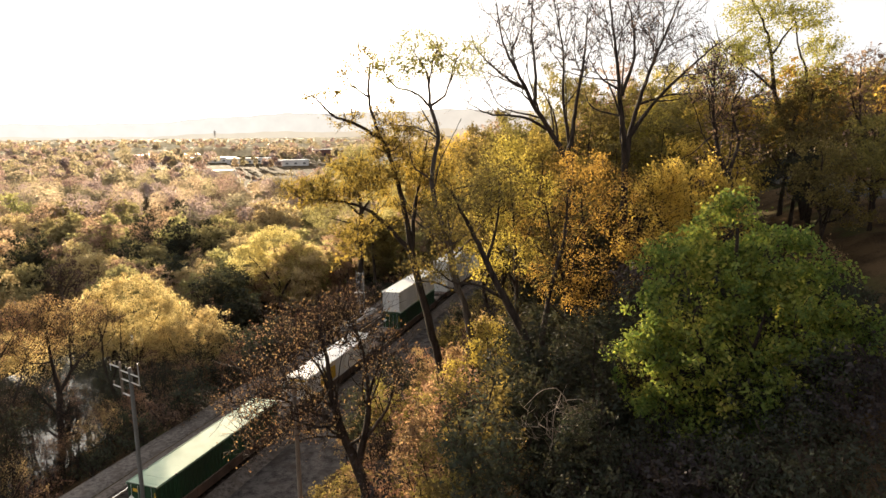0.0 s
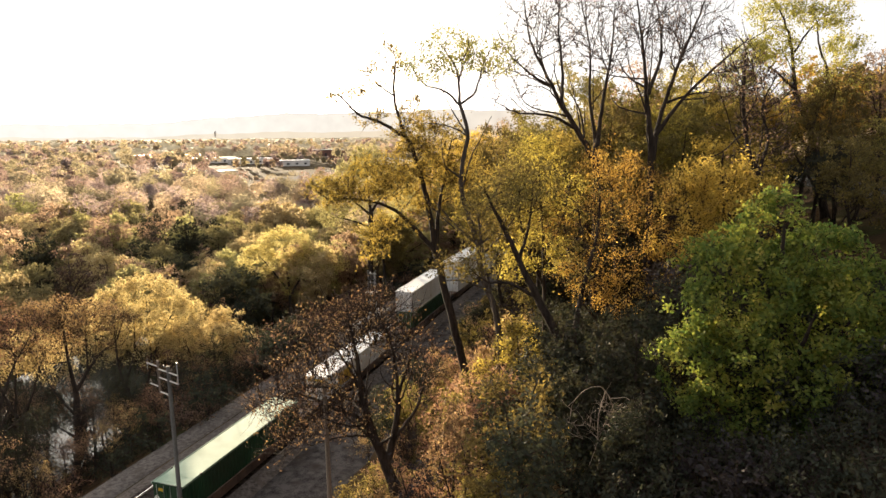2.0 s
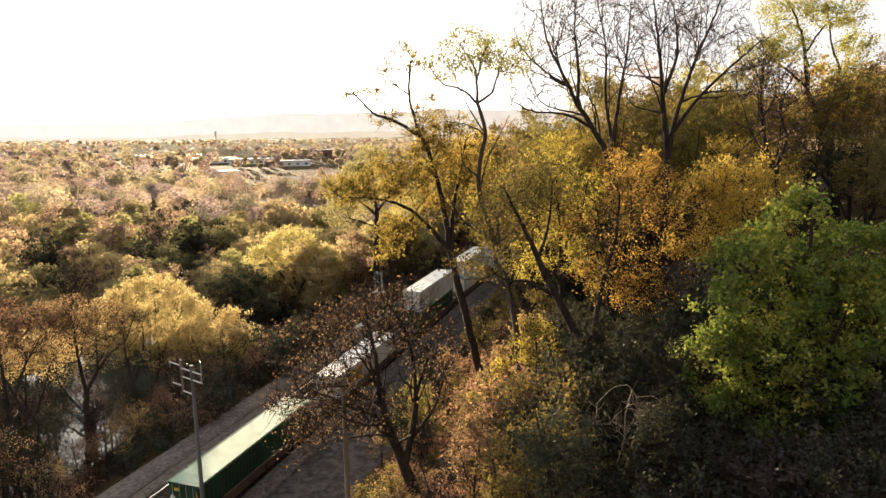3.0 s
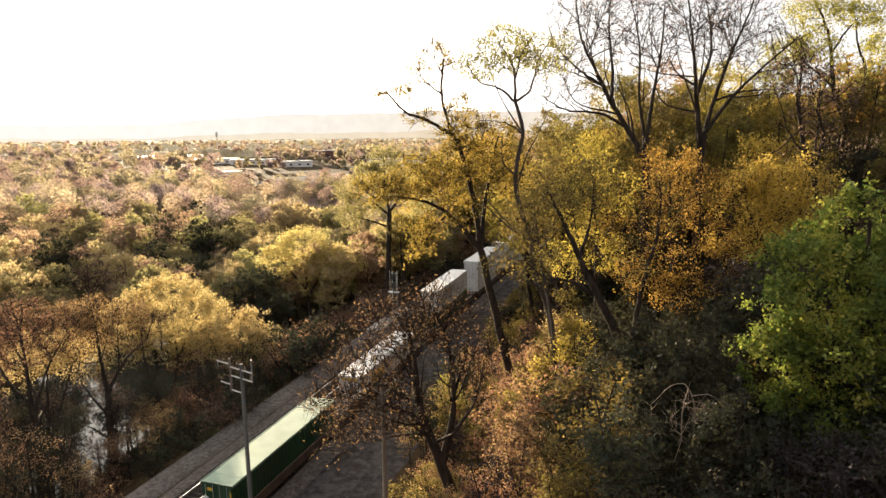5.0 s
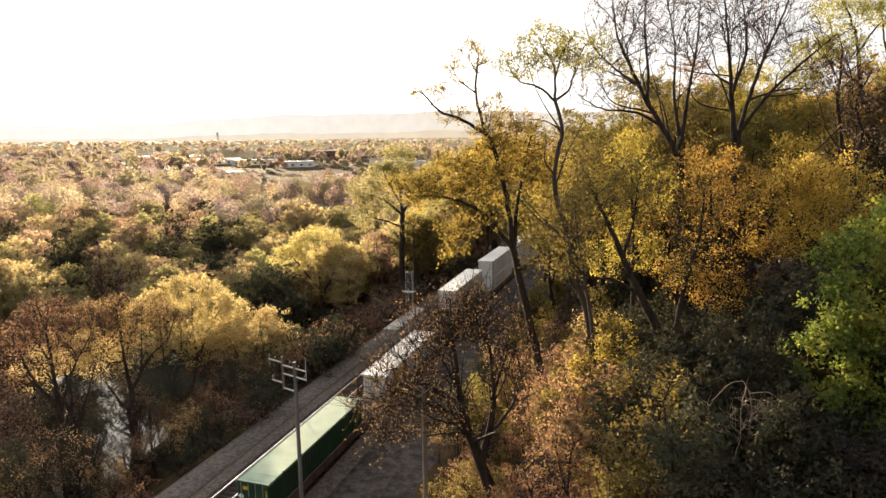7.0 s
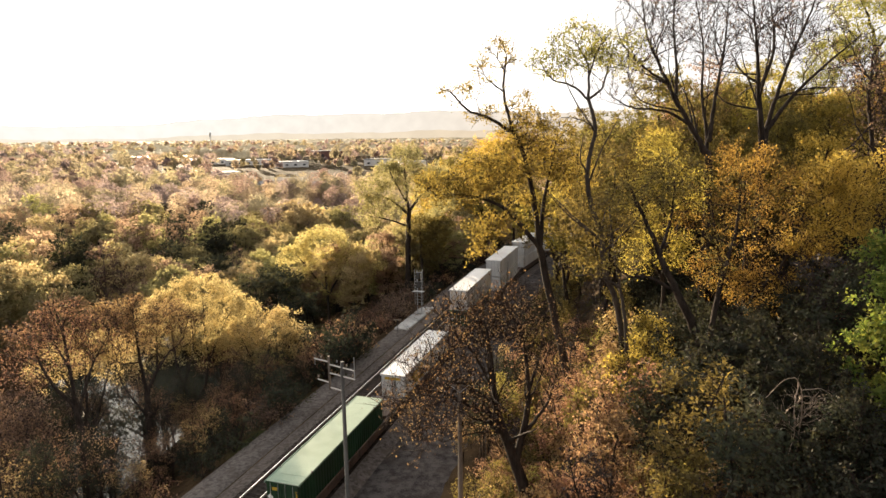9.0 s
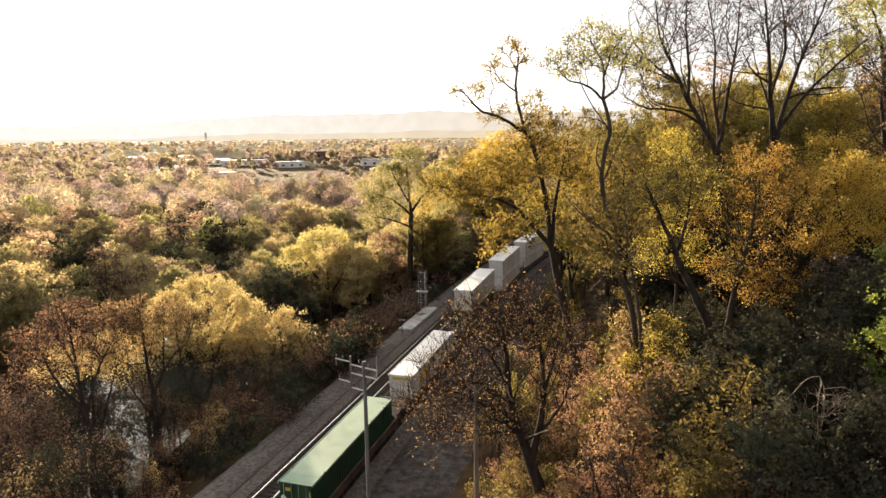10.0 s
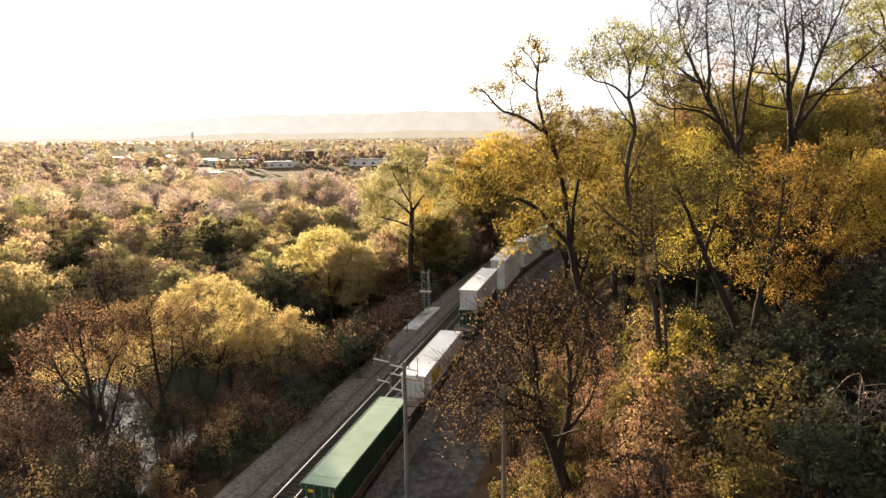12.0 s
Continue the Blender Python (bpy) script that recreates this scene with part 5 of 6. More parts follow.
copies(SLOPE, [spots[i] for i in NEAR], [hts[i] for i in NEAR], RNG, "trees on the wooded slope")
copies(SLOPE_FAR, [spots[i] for i in REST], [hts[i] for i in REST], RNG, "trees on the wooded slope")

# unseen trees beside and behind the path, added to block skylight
def unseen_ok(x, y):
    s, n = along(x, y)
    return n > 24 and (x > 0.78 * y + 10 or y < -12) and math.hypot(x + 7, y) > 16 and x > -20


spots = scatter(RNG, (-20, 75, -45, 48), 7.5, unseen_ok, 55, TAKEN)
copies(SLOPE_FAR, spots, [(int(RNG.choice([0, 2, 4])), float(RNG.uniform(11, 15))) for _ in spots], RNG, "trees on the wooded slope")

# undergrowth on the slope
BUSH = [("bush", "tangled faded golden-brown bush on the slope", bush_kind(201, 3.0, 3.4, L_FADED, 64, 27, 0.082), 3),
        ("bush", "russet-leaved bush on the slope", bush_kind(202, 3.0, 3.4, L_RUSSET, 64, 23, 0.082), 3),
        ("bush", "olive-green bush on the slope", bush_kind(203, 3.0, 3.6, L_OLIVE, 64, 27, 0.082), 3),
        ("bush", "dark brown leafless thicket on the slope", bush_kind(204, 3.0, 3.8, L_UMBER_SHADED, 68, 13, 0.092), 3),
        ("bush", "dark green bush with shade put into its leaf colour", bush_kind(205, 3.0, 3.8, L_DARK_SHADED, 64, 26, 0.087), 3)]


def bush_ok(x, y):
    s, n = along(x, y)
    if 19 < y < 26.4 and abs(x - (-8 + 0.52 * y)) < 1.1:
        return False
    return 13.2 < n < 44 and 17 < y < 62 and x < 0.6 * y + 7 and x > -13 and land_at(x, y) < 23 - 0.06 * max(0, 30 - y) * n / 4


taken_b = []
spots = scatter(RNG, (-13, 40, 17, 62), lambda x, y: 1.6 if y < 44 else 2.1, bush_ok, 330, taken_b)
hts = []
for x, y in spots:
    s, n = along(x, y)
    # last mix: darkest bushes, painting the shade of the lower slope
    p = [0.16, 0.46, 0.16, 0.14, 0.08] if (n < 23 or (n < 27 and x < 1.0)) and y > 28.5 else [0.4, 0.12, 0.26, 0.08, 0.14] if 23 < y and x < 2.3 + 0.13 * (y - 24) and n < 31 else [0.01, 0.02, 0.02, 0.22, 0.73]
    hts.append((int(RNG.choice(5, p=p)), float(RNG.uniform(1.7, 3.6) * (0.75 if n < 16 else 1))))
copies(BUSH, spots, hts, RNG, "bushes on the slope")

# slim young trees standing among the bushes
def sapling_kind(seed, mat, leaves, sprays):
    r = np.random.default_rng(seed)
    stems = [([(0, 0, -0.3), (r.normal() * 0.2, r.normal() * 0.2, 3), (r.normal() * 0.5, r.normal() * 0.5, 6.6)], 0.09, 0.025), ([(0, 0, 1.2), (0.5, 0.2, 3.2), (1.0, 0.4, 5.2)], 0.05, 0.02)]
    lobes = [((0, 0, 5.4), (1.3, 1.3, 1.7), sprays // 2), ((0.7, 0.3, 4.2), (1.2, 1.2, 1.3), sprays // 4), ((-0.6, -0.3, 3.4), (1.2, 1.2, 1.2), sprays // 4)]
    return tree_parts(seed, stems, lobes, mat, leaves=leaves, size=0.098, puff=0.22, twigs=2, twig_len=0.7, shell=0.3, folded=False)


YOUNG = [("young_tree", "slim faded golden young tree among the bushes", sapling_kind(221, L_FADED, 30, 50), 7), ("young_tree", "slim olive young tree among the bushes", sapling_kind(222, L_OLIVE, 32, 50), 7),
         ("young_tree", "slim russet young tree among the bushes", sapling_kind(223, L_RUSSET, 24, 50), 7), ("young_tree", "slim nearly bare young tree among the bushes", sapling_kind(224, L_UMBER_SHADED, 12, 60), 7),
         ("young_tree", "dense dark young tree among the bushes", sapling_kind(227, L_DARK_SHADED, 34, 60), 7)]


def young_ok(x, y):
    s, n = along(x, y)
    return 15.5 < n < 40 and 22 < y < 60 and x < 0.55 * y + 6 and x > -9 and not (y < 30 and n > 33)


taken_y = list(HEROES)
spots = scatter(RNG, (-9, 38, 22, 60), 2.2, young_ok, 115, taken_y)
hts = []
for x, y in spots:
    s, n = along(x, y)
    # last mix: young trees whose leaf colour carries the slope's shade
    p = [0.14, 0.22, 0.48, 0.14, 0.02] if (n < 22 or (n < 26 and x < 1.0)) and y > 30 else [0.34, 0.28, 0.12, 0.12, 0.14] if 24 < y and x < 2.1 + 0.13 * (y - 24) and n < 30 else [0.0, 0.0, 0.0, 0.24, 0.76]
    top = np.interp(n, [15, 20, 28, 40], [4.5, 6.5, 8, 8])
    hts.append((int(RNG.choice(5, p=p)), float(RNG.uniform(0.6, 1.0) * top)))
for x, y, k, h in ((0.6, 36.6, 2, 7.2), (-0.6, 38.6, 1, 7.4), (1.2, 39.6, 0, 8.0), (4.6, 38.4, 4, 8.0), (3.2, 39.0, 1, 7.2), (-1.6, 41.0, 2, 7.0)):
    spots.append((x, y))
    hts.append((k, h))
copies(YOUNG, spots, hts, RNG, "young trees on the slope")


# a dark thicket along the foot of the slope further on
def foot_ok(x, y):
    s, n = along(x, y)
    return 12.2 < n < 17.5 and 8 < s < 110


spots = scatter(RNG, (-25, 40, 45, 150), 2.4, foot_ok, 75, taken_y)
copies([("young_tree", "dense dark young tree at the foot of the slope", sapling_kind(226, L_DARK_SHADED, 36, 60), 7), ("young_tree", "dense olive young tree at the foot of the slope", sapling_kind(225, L_OLIVE, 36, 60), 7)],
       spots, [(int(RNG.integers(2)), float(RNG.uniform(4.0, 7.5))) for _ in spots], RNG, "young trees on the slope")

# russet undergrowth along the edge of the service road
def edge_ok(x, y):
    s, n = along(x, y)
    return 10.4 < n < 15 and 12 < s < 100


spots = scatter(RNG, (-25, 40, 45, 145), 2.0, edge_ok, 64, list(HEROES))
copies([("young_tree", "russet-leaved young tree at the edge of the gravel road", sapling_kind(228, L_RUSSET, 26, 60), 7), ("young_tree", "faded golden young tree at the edge of the gravel road", sapling_kind(229, L_FADED, 26, 60), 7),
        ("young_tree", "olive young tree at the edge of the gravel road", sapling_kind(230, L_OLIVE, 30, 60), 7)],
       spots, [(int(RNG.choice(3, p=[0.45, 0.3, 0.25])), float(RNG.uniform(3.2, 7.0) * (0.7 if along(x, y)[1] < 11.6 else 1.0))) for x, y in spots], RNG, "young trees on the slope")

# the valley's trees
VALLEY = [("valley_tree", "rounded tan-leaved tree in the valley wood", kind_of_tree(301, 13, 4.8, V_TAN, 45, 0.14, 190, skirt=True, puff=0.34), 13),
          ("valley_tree", "rounded sage-green tree in the valley wood", kind_of_tree(302, 13, 4.8, V_SAGE, 45, 0.14, 190, skirt=True, puff=0.34), 13),
          ("valley_tree", "olive-brown tree in the valley wood", kind_of_tree(303, 13, 4.6, V_OLIVE, 45, 0.14, 190, skirt=True, puff=0.34), 13),
          ("valley_tree", "thin russet-brown tree in the valley wood", kind_of_tree(304, 13, 4.4, V_ROSE, 44, 0.14, 190, twigs=3, skirt=True, puff=0.34), 13),
          ("valley_tree", "nearly leafless grey-brown tree in the valley wood", kind_of_tree(305, 13, 4.0, L_BROWN, 6, 0.14, 190, twigs=4, bark=BARK_PALE, puff=0.34), 13),
          ("valley_tree", "dark olive tree in the valley wood", kind_of_tree(306, 13, 4.6, L_DARK_SHADED, 41, 0.14, 190, skirt=True, puff=0.34), 13)]


VALLEY_FAR = [("valley_tree", "tan-leaved tree deep in the valley wood", kind_of_tree(321, 13, 4.8, V_TAN, 34, 0.18, 130, twigs=1, skirt=True, puff=0.4), 13),
              ("valley_tree", "sage-green tree deep in the valley wood", kind_of_tree(322, 13, 4.8, V_SAGE, 34, 0.18, 130, twigs=1, skirt=True, puff=0.4), 13),
              ("valley_tree", "olive-brown tree deep in the valley wood", kind_of_tree(323, 13, 4.6, V_OLIVE, 34, 0.18, 130, twigs=1, skirt=True, puff=0.4), 13),
              ("valley_tree", "russet-brown tree deep in the valley wood", kind_of_tree(324, 13, 4.4, V_ROSE, 20, 0.18, 130, twigs=2, skirt=True, puff=0.4), 13),
              ("valley_tree", "nearly leafless tree deep in the valley wood", kind_of_tree(325, 13, 4.0, L_BROWN, 6, 0.18, 130, twigs=3, bark=BARK_PALE, puff=0.4), 13),
              ("valley_tree", "dark olive tree deep in the valley wood", kind_of_tree(326, 13, 4.6, L_DARK_SHADED, 34, 0.18, 130, twigs=1, skirt=True, puff=0.4), 13)]
SEEN = [((-40.0, 79), 7.5), ((-47.4, 64), 4.5), ((-30.6, 113), 6.5), ((-15.4, 114), 7.0), ((-31, 76), 4.0), ((-40.5, 62), 3.0)]


def before_seen(x, y):
    """True between the path and one of the trees by the creek that stand clear."""
    for (hx, hy), w in SEEN:
        t = y / hy
        if 0.45 < t < 0.98 and abs(x - (-7 + (hx + 7) * t)) < w + 2.5 * (1 - t):
            return True
    return False


def valley_ok(x, y):
    s, n = along(x, y)
    return n < creek_end(s) - 2 and y > 42 and y < 185 and x > -0.83 * y - 24 and s > -30


spots = scatter(RNG, (-185, 40, 42, 185), lambda x, y: 5.6 if y < 100 else 6.8, valley_ok, 240, TAKEN)
hts = []
for x, y in spots:
    s, n = along(x, y)
    p = [0.14, 0.14, 0.28, 0.2, 0.16, 0.08] if y > 85 else [0.14, 0.08, 0.16, 0.24, 0.28, 0.1]
    if 80 < y < 128 and -80 < x < -20:
        p = [0.06, 0.1, 0.42, 0.16, 0.14, 0.12]
    hts.append((int(RNG.choice(6, p=p)), float(RNG.uniform(12.0, 17.5) * (0.9 if y < 75 else 1.0))))
NEAR = [i for i, (x, y) in enumerate(spots) if y < 92]
REST = [i for i in range(len(spots)) if i not in NEAR]
copies(VALLEY, [spots[i] for i in NEAR], [hts[i] for i in NEAR], RNG, "trees of the valley wood")
copies(VALLEY_FAR, [spots[i] for i in REST], [hts[i] for i in REST], RNG, "trees of the valley wood")

# trees standing in the flooded creek
def creek_ok(x, y):
    s, n = along(x, y)
    if not (creek_end(s) - 2 < n < creek_edge(s) and -20 < s < 150):
        return False
    return y > 96 - 0.5 * (x + 44) and not before_seen(x, y)


spots = scatter(RNG, (-75, 40, 40, 190), 5.2, creek_ok, 60, TAKEN)
copies(VALLEY, spots, [(int(RNG.choice(6, p=[0.2, 0.2, 0.26, 0.18, 0.08, 0.08])), float(RNG.uniform(12, 16.5) * (0.8 if y < 82 else 1.0))) for x, y in spots], RNG, "trees of the valley wood")

# a belt of fuller trees along the outer track further on
def belt_ok(x, y):
    s, n = along(x, y)
    return creek_edge(s) + 2 < n < -11.5 and 20 < s < 135 and not before_seen(x, y)


spots = scatter(RNG, (-45, 40, 50, 175), 4.2, belt_ok, 56, TAKEN)
copies(VALLEY, spots, [(int(RNG.choice(6, p=[0.16, 0.2, 0.36, 0.14, 0.08, 0.06])), float(RNG.uniform(12.5, 16.5) * (1.0 if along(x, y)[0] > 58 else 0.6))) for x, y in spots], RNG, "trees of the valley wood")

# tall golden trees where the railway bends away
BEND = [(-9.5, 146, 22, 0), (-4.6, 150, 25.5, 2), (0.6, 153, 28, 0), (6.0, 158, 30, 0), (11.5, 164, 31, 3), (-12.5, 152, 19, 1), (3.0, 145, 24, 2), (9.0, 150, 27, 1)]
copies(SLOPE_TALL, [(x, y) for x, y, _, _ in BEND], [(k, top - land_at(x, y)) for x, y, top, k in BEND], RNG, "trees of the valley wood")

# thin trees on the bank between track and creek
def bank_ok(x, y):
    s, n = along(x, y)
    return creek_edge(s) - 1.5 < n < -12.5 and -24 < s < 50


spots = scatter(RNG, (-75, -10, 22, 95), 3.0, bank_ok, 46, TAKEN)
spots += [(-41.6, 56), (-37.6, 52.4), (-38.4, 57.2), (-43.2, 66.4), (-37.2, 64), (-36.4, 68.4), (-45.4, 70.2), (-38.6, 67), (-35, 60.4), (-36.2, 56.4), (-34.6, 65.4)]
# trees added here to keep the low sun off the service road
spots += [track(s, n) for s, n in ((25.5, -11.6), (28.0, -12.6), (30.5, -11.4), (33.0, -12.8), (27.0, -14.6), (35.5, -12.0))]
copies([("bank_tree", "slim nearly bare tree on the creek bank", kind_of_tree(311, 11, 3.0, L_RUSSET, 16, 0.085, 100, twigs=3), 11),
        ("bank_tree", "slim vine-hung tree with few golden-brown leaves", kind_of_tree(312, 11, 3.0, L_FADED, 14, 0.085, 110, twigs=3), 11)],
       spots, [(int(RNG.integers(2)), float(RNG.uniform(8, 12) * (0.55 if before_seen(x, y) else 1.0))) for x, y in spots], RNG, "thin trees on the creek bank")

# a dark tangle of thin trees on the near bank
def tangle_ok(x, y):
    s, n = along(x, y)
    return n < -15 and x < -11 - 0.545 * y and 40 < y < 72 and x > -66 and n > -42


spots = scatter(RNG, (-66, -30, 40, 72), 2.5, tangle_ok, 62, list(HEROES))
TANGLE = [("bank_tree", "slim dark brown twiggy tree on the creek bank", kind_of_tree(313, 11, 3.0, L_BROWN, 15, 0.085, 110, twigs=4), 11),
          ("bank_tree", "slim olive tree on the creek bank, shade put into its leaf colour", kind_of_tree(314, 11, 3.0, L_DARK_SHADED, 26, 0.09, 110, twigs=3), 11),
          ("bank_tree", "slim rusty twiggy tree on the creek bank", kind_of_tree(315, 11, 2.8, L_RUSSET, 12, 0.08, 110, twigs=4), 11)]
copies(TANGLE, spots, [(int(RNG.choice(3, p=[0.45, 0.3, 0.25])), float(RNG.uniform(6.5, 11.5))) for _ in spots], RNG, "thin trees on the creek bank")

# dark stems at the water's edge under the domed trees
WET = np.random.default_rng(91)
STEMS = [("bank_tree", "dark bare-stemmed tree at the water's edge", kind_of_tree(316, 11, 2.2, L_BROWN, 8, 0.085, 90, twigs=3), 11), ("bank_tree", "dark vine-clad tree at the water's edge", kind_of_tree(317, 11, 2.4, L_DARK_SHADED, 22, 0.09, 90, twigs=3, low=0.3, skirt=True), 11)]
spots = [(-41.2, 63.4), (-38.6, 60.8), (-43.4, 66.8), (-33.2, 67.0), (-39.6, 68.2), (-46.2, 64.4), (-30.8, 68.6), (-31.4, 65.0), (-43.0, 69.8), (-37.6, 66.0), (-29.4, 71.4), (-39.4, 64.6)]
copies(STEMS, spots, [(int(WET.integers(2)), float(WET.uniform(6.5, 9.0))) for _ in spots], WET, "thin trees on the creek bank")

# scrub between track and creek
taken_b = []


def scrub_ok(x, y):
    s, n = along(x, y)
    return -23 < n < -9.4 and -25 < s < 110


spots = scatter(RNG, (-70, 40, 20, 170), 2.3, scrub_ok, 185, taken_b)
# extra tall scrub, added to block sun that passes between the containers
SUN_BLOCK = [track(s, n) for s, n in ((29.0, -10.4), (30.8, -11.0), (32.4, -10.2), (34.0, -11.0), (35.6, -10.4), (37.2, -11.2))]
spots += SUN_BLOCK
copies([("scrub", "dark green tangled scrub beside the railway", bush_kind(206, 3.0, 3.8, L_DARK_SHADED, 56, 24, 0.09), 3), ("scrub", "dark brown bare scrub beside the railway", bush_kind(207, 3.0, 3.6, L_BROWN, 60, 16, 0.08), 3),
        ("scrub", "russet scrub beside the railway", bush_kind(208, 3.0, 3.4, L_RUSSET, 50, 12, 0.09), 3)],
       spots, [(int(RNG.choice(3, p=[0.55, 0.3, 0.15])), float(5.8 if (x, y) in SUN_BLOCK else RNG.uniform(1.3, 3.2) * (1.55 if along(x, y)[1] > -14.5 and along(x, y)[0] > 4 else 1.0))) for x, y in spots], RNG, "scrub beside the railway")


# ---- far woods ----


# the far town: (bearing, distance, width, depth, height, wall, roof, label, turn, gabled)
TOWN = [
    (-18.6, 480, 17, 14, 9, WALL_FAR, ROOF_WHITE, "plain white flat-roofed building among the trees", 12),
    (-15.0, 420, 15, 9, 4.5, WALL_FAR, ROOF, "grey-roofed house in the far town", 20, True),
    (-13.2, 450, 18, 9, 4.5, WALL_FAR, ROOF_WHITE, "pale-roofed house in the far town", -15, True),
    (-11.6, 400, 14, 9, 4.5, WALL_FAR, ROOF, "grey-roofed house in the far town", 8, True),
    (-34.0, 820, 100, 40, 6.5, WALL_FAR, ROOF_WHITE, "long white-roofed warehouse in the distance", 4),
    (-32.5, 900, 50, 40, 6, WALL_FAR, ROOF, "grey warehouse in the distance", 8),
    (-23.5, 900, 90, 40, 7, WALL_FAR, ROOF_WHITE, "long white-roofed warehouse in the distance", 0),
    (-19.5, 800, 50, 30, 6, WALL_FAR, ROOF_WHITE, "white-roofed warehouse in the distance", 5),
    (-16.5, 760, 50, 30, 6, WALL_FAR, ROOF_WHITE, "white-roofed warehouse in the distance", 0),
    (-13.0, 700, 36, 26, 5.5, WALL_FAR, ROOF_WHITE, "white-roofed warehouse in the distance", 3),
    (-9.8, 900, 44, 34, 11, RUST, ROOF, "brown brick block in the distance", 3),
    (-4.8, 700, 40, 20, 7, WALL_FAR, ROOF, "grey building in the far town", -5),
    (-2.2, 640, 26, 14, 7, WALL_FAR, ROOF_WHITE, "pale building in the far town", 10),
]


def hides_town(x, y):
    """True where a far tree would stand on or close before a building of the town."""
    for b in TOWN:
        a, d = radians(b[0]), b[1]
        bx, by = -6.6 + math.sin(a) * d, math.cos(a) * d
        dx, dy = x - bx, y - by
        fwd = dx * math.sin(a) + dy * math.cos(a)
        side = dx * math.cos(a) - dy * math.sin(a)
        if abs(side) < b[2] / 2 + 9 and -0.085 * d < fwd < b[3] / 2 + 8:
            return True
    return False


def far_woods():
    rng = np.random.default_rng(5)
    sets = [[] for _ in range(5)]
    sizes = [[] for _ in range(5)]
    ways = [[] for _ in range(5)]
    mats = HAZED_LEAVES

    def belt(y0, y1, count, quads, size):
        done = 0
        while done < count:
            y = math.sqrt(rng.uniform(y0 * y0, y1 * y1))
            x = rng.uniform(-0.85 * y - 30, 0.85 * y + 30)
            s, n = along(x, y)
            if -14 < n < 14 and s < 300:
                continue
            if y > 430 and math.sin(x / 95 + 1.3 * math.sin(y / 160)) * math.sin(y / 120 + 0.7) > 0.42:
                continue
            if y > 300 and hides_town(x, y):
                continue
            done += 1
            z = land_at(x, y)
            h = rng.uniform(9, 19)
            if 300 < y < 760 and -0.36 * y < x < 0:
                h *= 0.66
            w = h * rng.uniform(0.36, 0.5)
            # a crown of a few rounded lobes, one of them the top
            m = int(rng.integers(4, 7))
            c = unit(unit(rng.normal(size=(m, 3))) + np.array([0, 0, 0.2])) * rng.uniform(0.35, 0.62, m)[:, None]
            c[0] = (rng.normal() * 0.1, rng.normal() * 0.1, 0.5)
            big = rng.uniform(0.36, 0.56, m)
            j = rng.choice(m, size=quads, p=big ** 2 / np.sum(big ** 2))
            d = unit(unit(rng.normal(size=(quads, 3))) + np.array([0, 0, 0.35]))
            P = np.array([x, y, z + h * 0.6]) + (c[j] + d * (big[j] * rng.uniform(0.75, 1.05, quads))[:, None]) * np.array([w, w, h * 0.44])
            k = int(rng.choice(5, p=[0.2, 0.22, 0.26, 0.15, 0.17]))
            sets[k].append(P)
            ways[k].append(d)
            sizes[k].append(np.full(quads, size))

    belt(165, 300, 520, 1150, 0.31)
    belt(300, 520, 950, 330, 0.72)
    belt(520, 1000, 1150, 140, 1.2)
    belt(1000, 1800, 800, 60, 2.1)
    for k in range(5):
        C, sz = np.concatenate(sets[k]), np.concatenate(sizes[k])
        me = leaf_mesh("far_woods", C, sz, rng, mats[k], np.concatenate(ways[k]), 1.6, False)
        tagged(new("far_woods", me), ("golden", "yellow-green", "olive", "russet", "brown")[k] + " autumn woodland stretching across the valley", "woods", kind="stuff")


far_woods()


def far_canopy():
    """The closed tree tops of the woods more than a kilometre off."""
    rng = np.random.default_rng(9)
    d = np.concatenate([np.arange(980, 1700, 12.0), np.arange(1700, 3300, 32.0)])
    a = np.radians(np.arange(-48, 48, 0.28))
    D, A = np.meshgrid(d, a, indexing="ij")
    X, Y = D * np.sin(A), D * np.cos(A)
    Z = land(X, Y) + 7.5 + 3.4 * rng.uniform(-1, 1, X.shape) + 2.5 * ripple(X, Y, 60.0)
    Z[0] = land(X[0], Y[0]) - 1
    i = np.arange(X.size).reshape(X.shape)
    q = np.stack([i[:-1, :-1], i[:-1, 1:], i[1:, 1:], i[1:, :-1]], -1).reshape(-1, 4)
    ob = new("far_canopy", raw_mesh("far_canopy", np.stack([X, Y, Z], -1).reshape(-1, 3), q, [HAZED_CANOPY]))
    tagged(ob, "mottled autumn tree tops of the most distant woods", "woods", kind="stuff")


far_canopy()


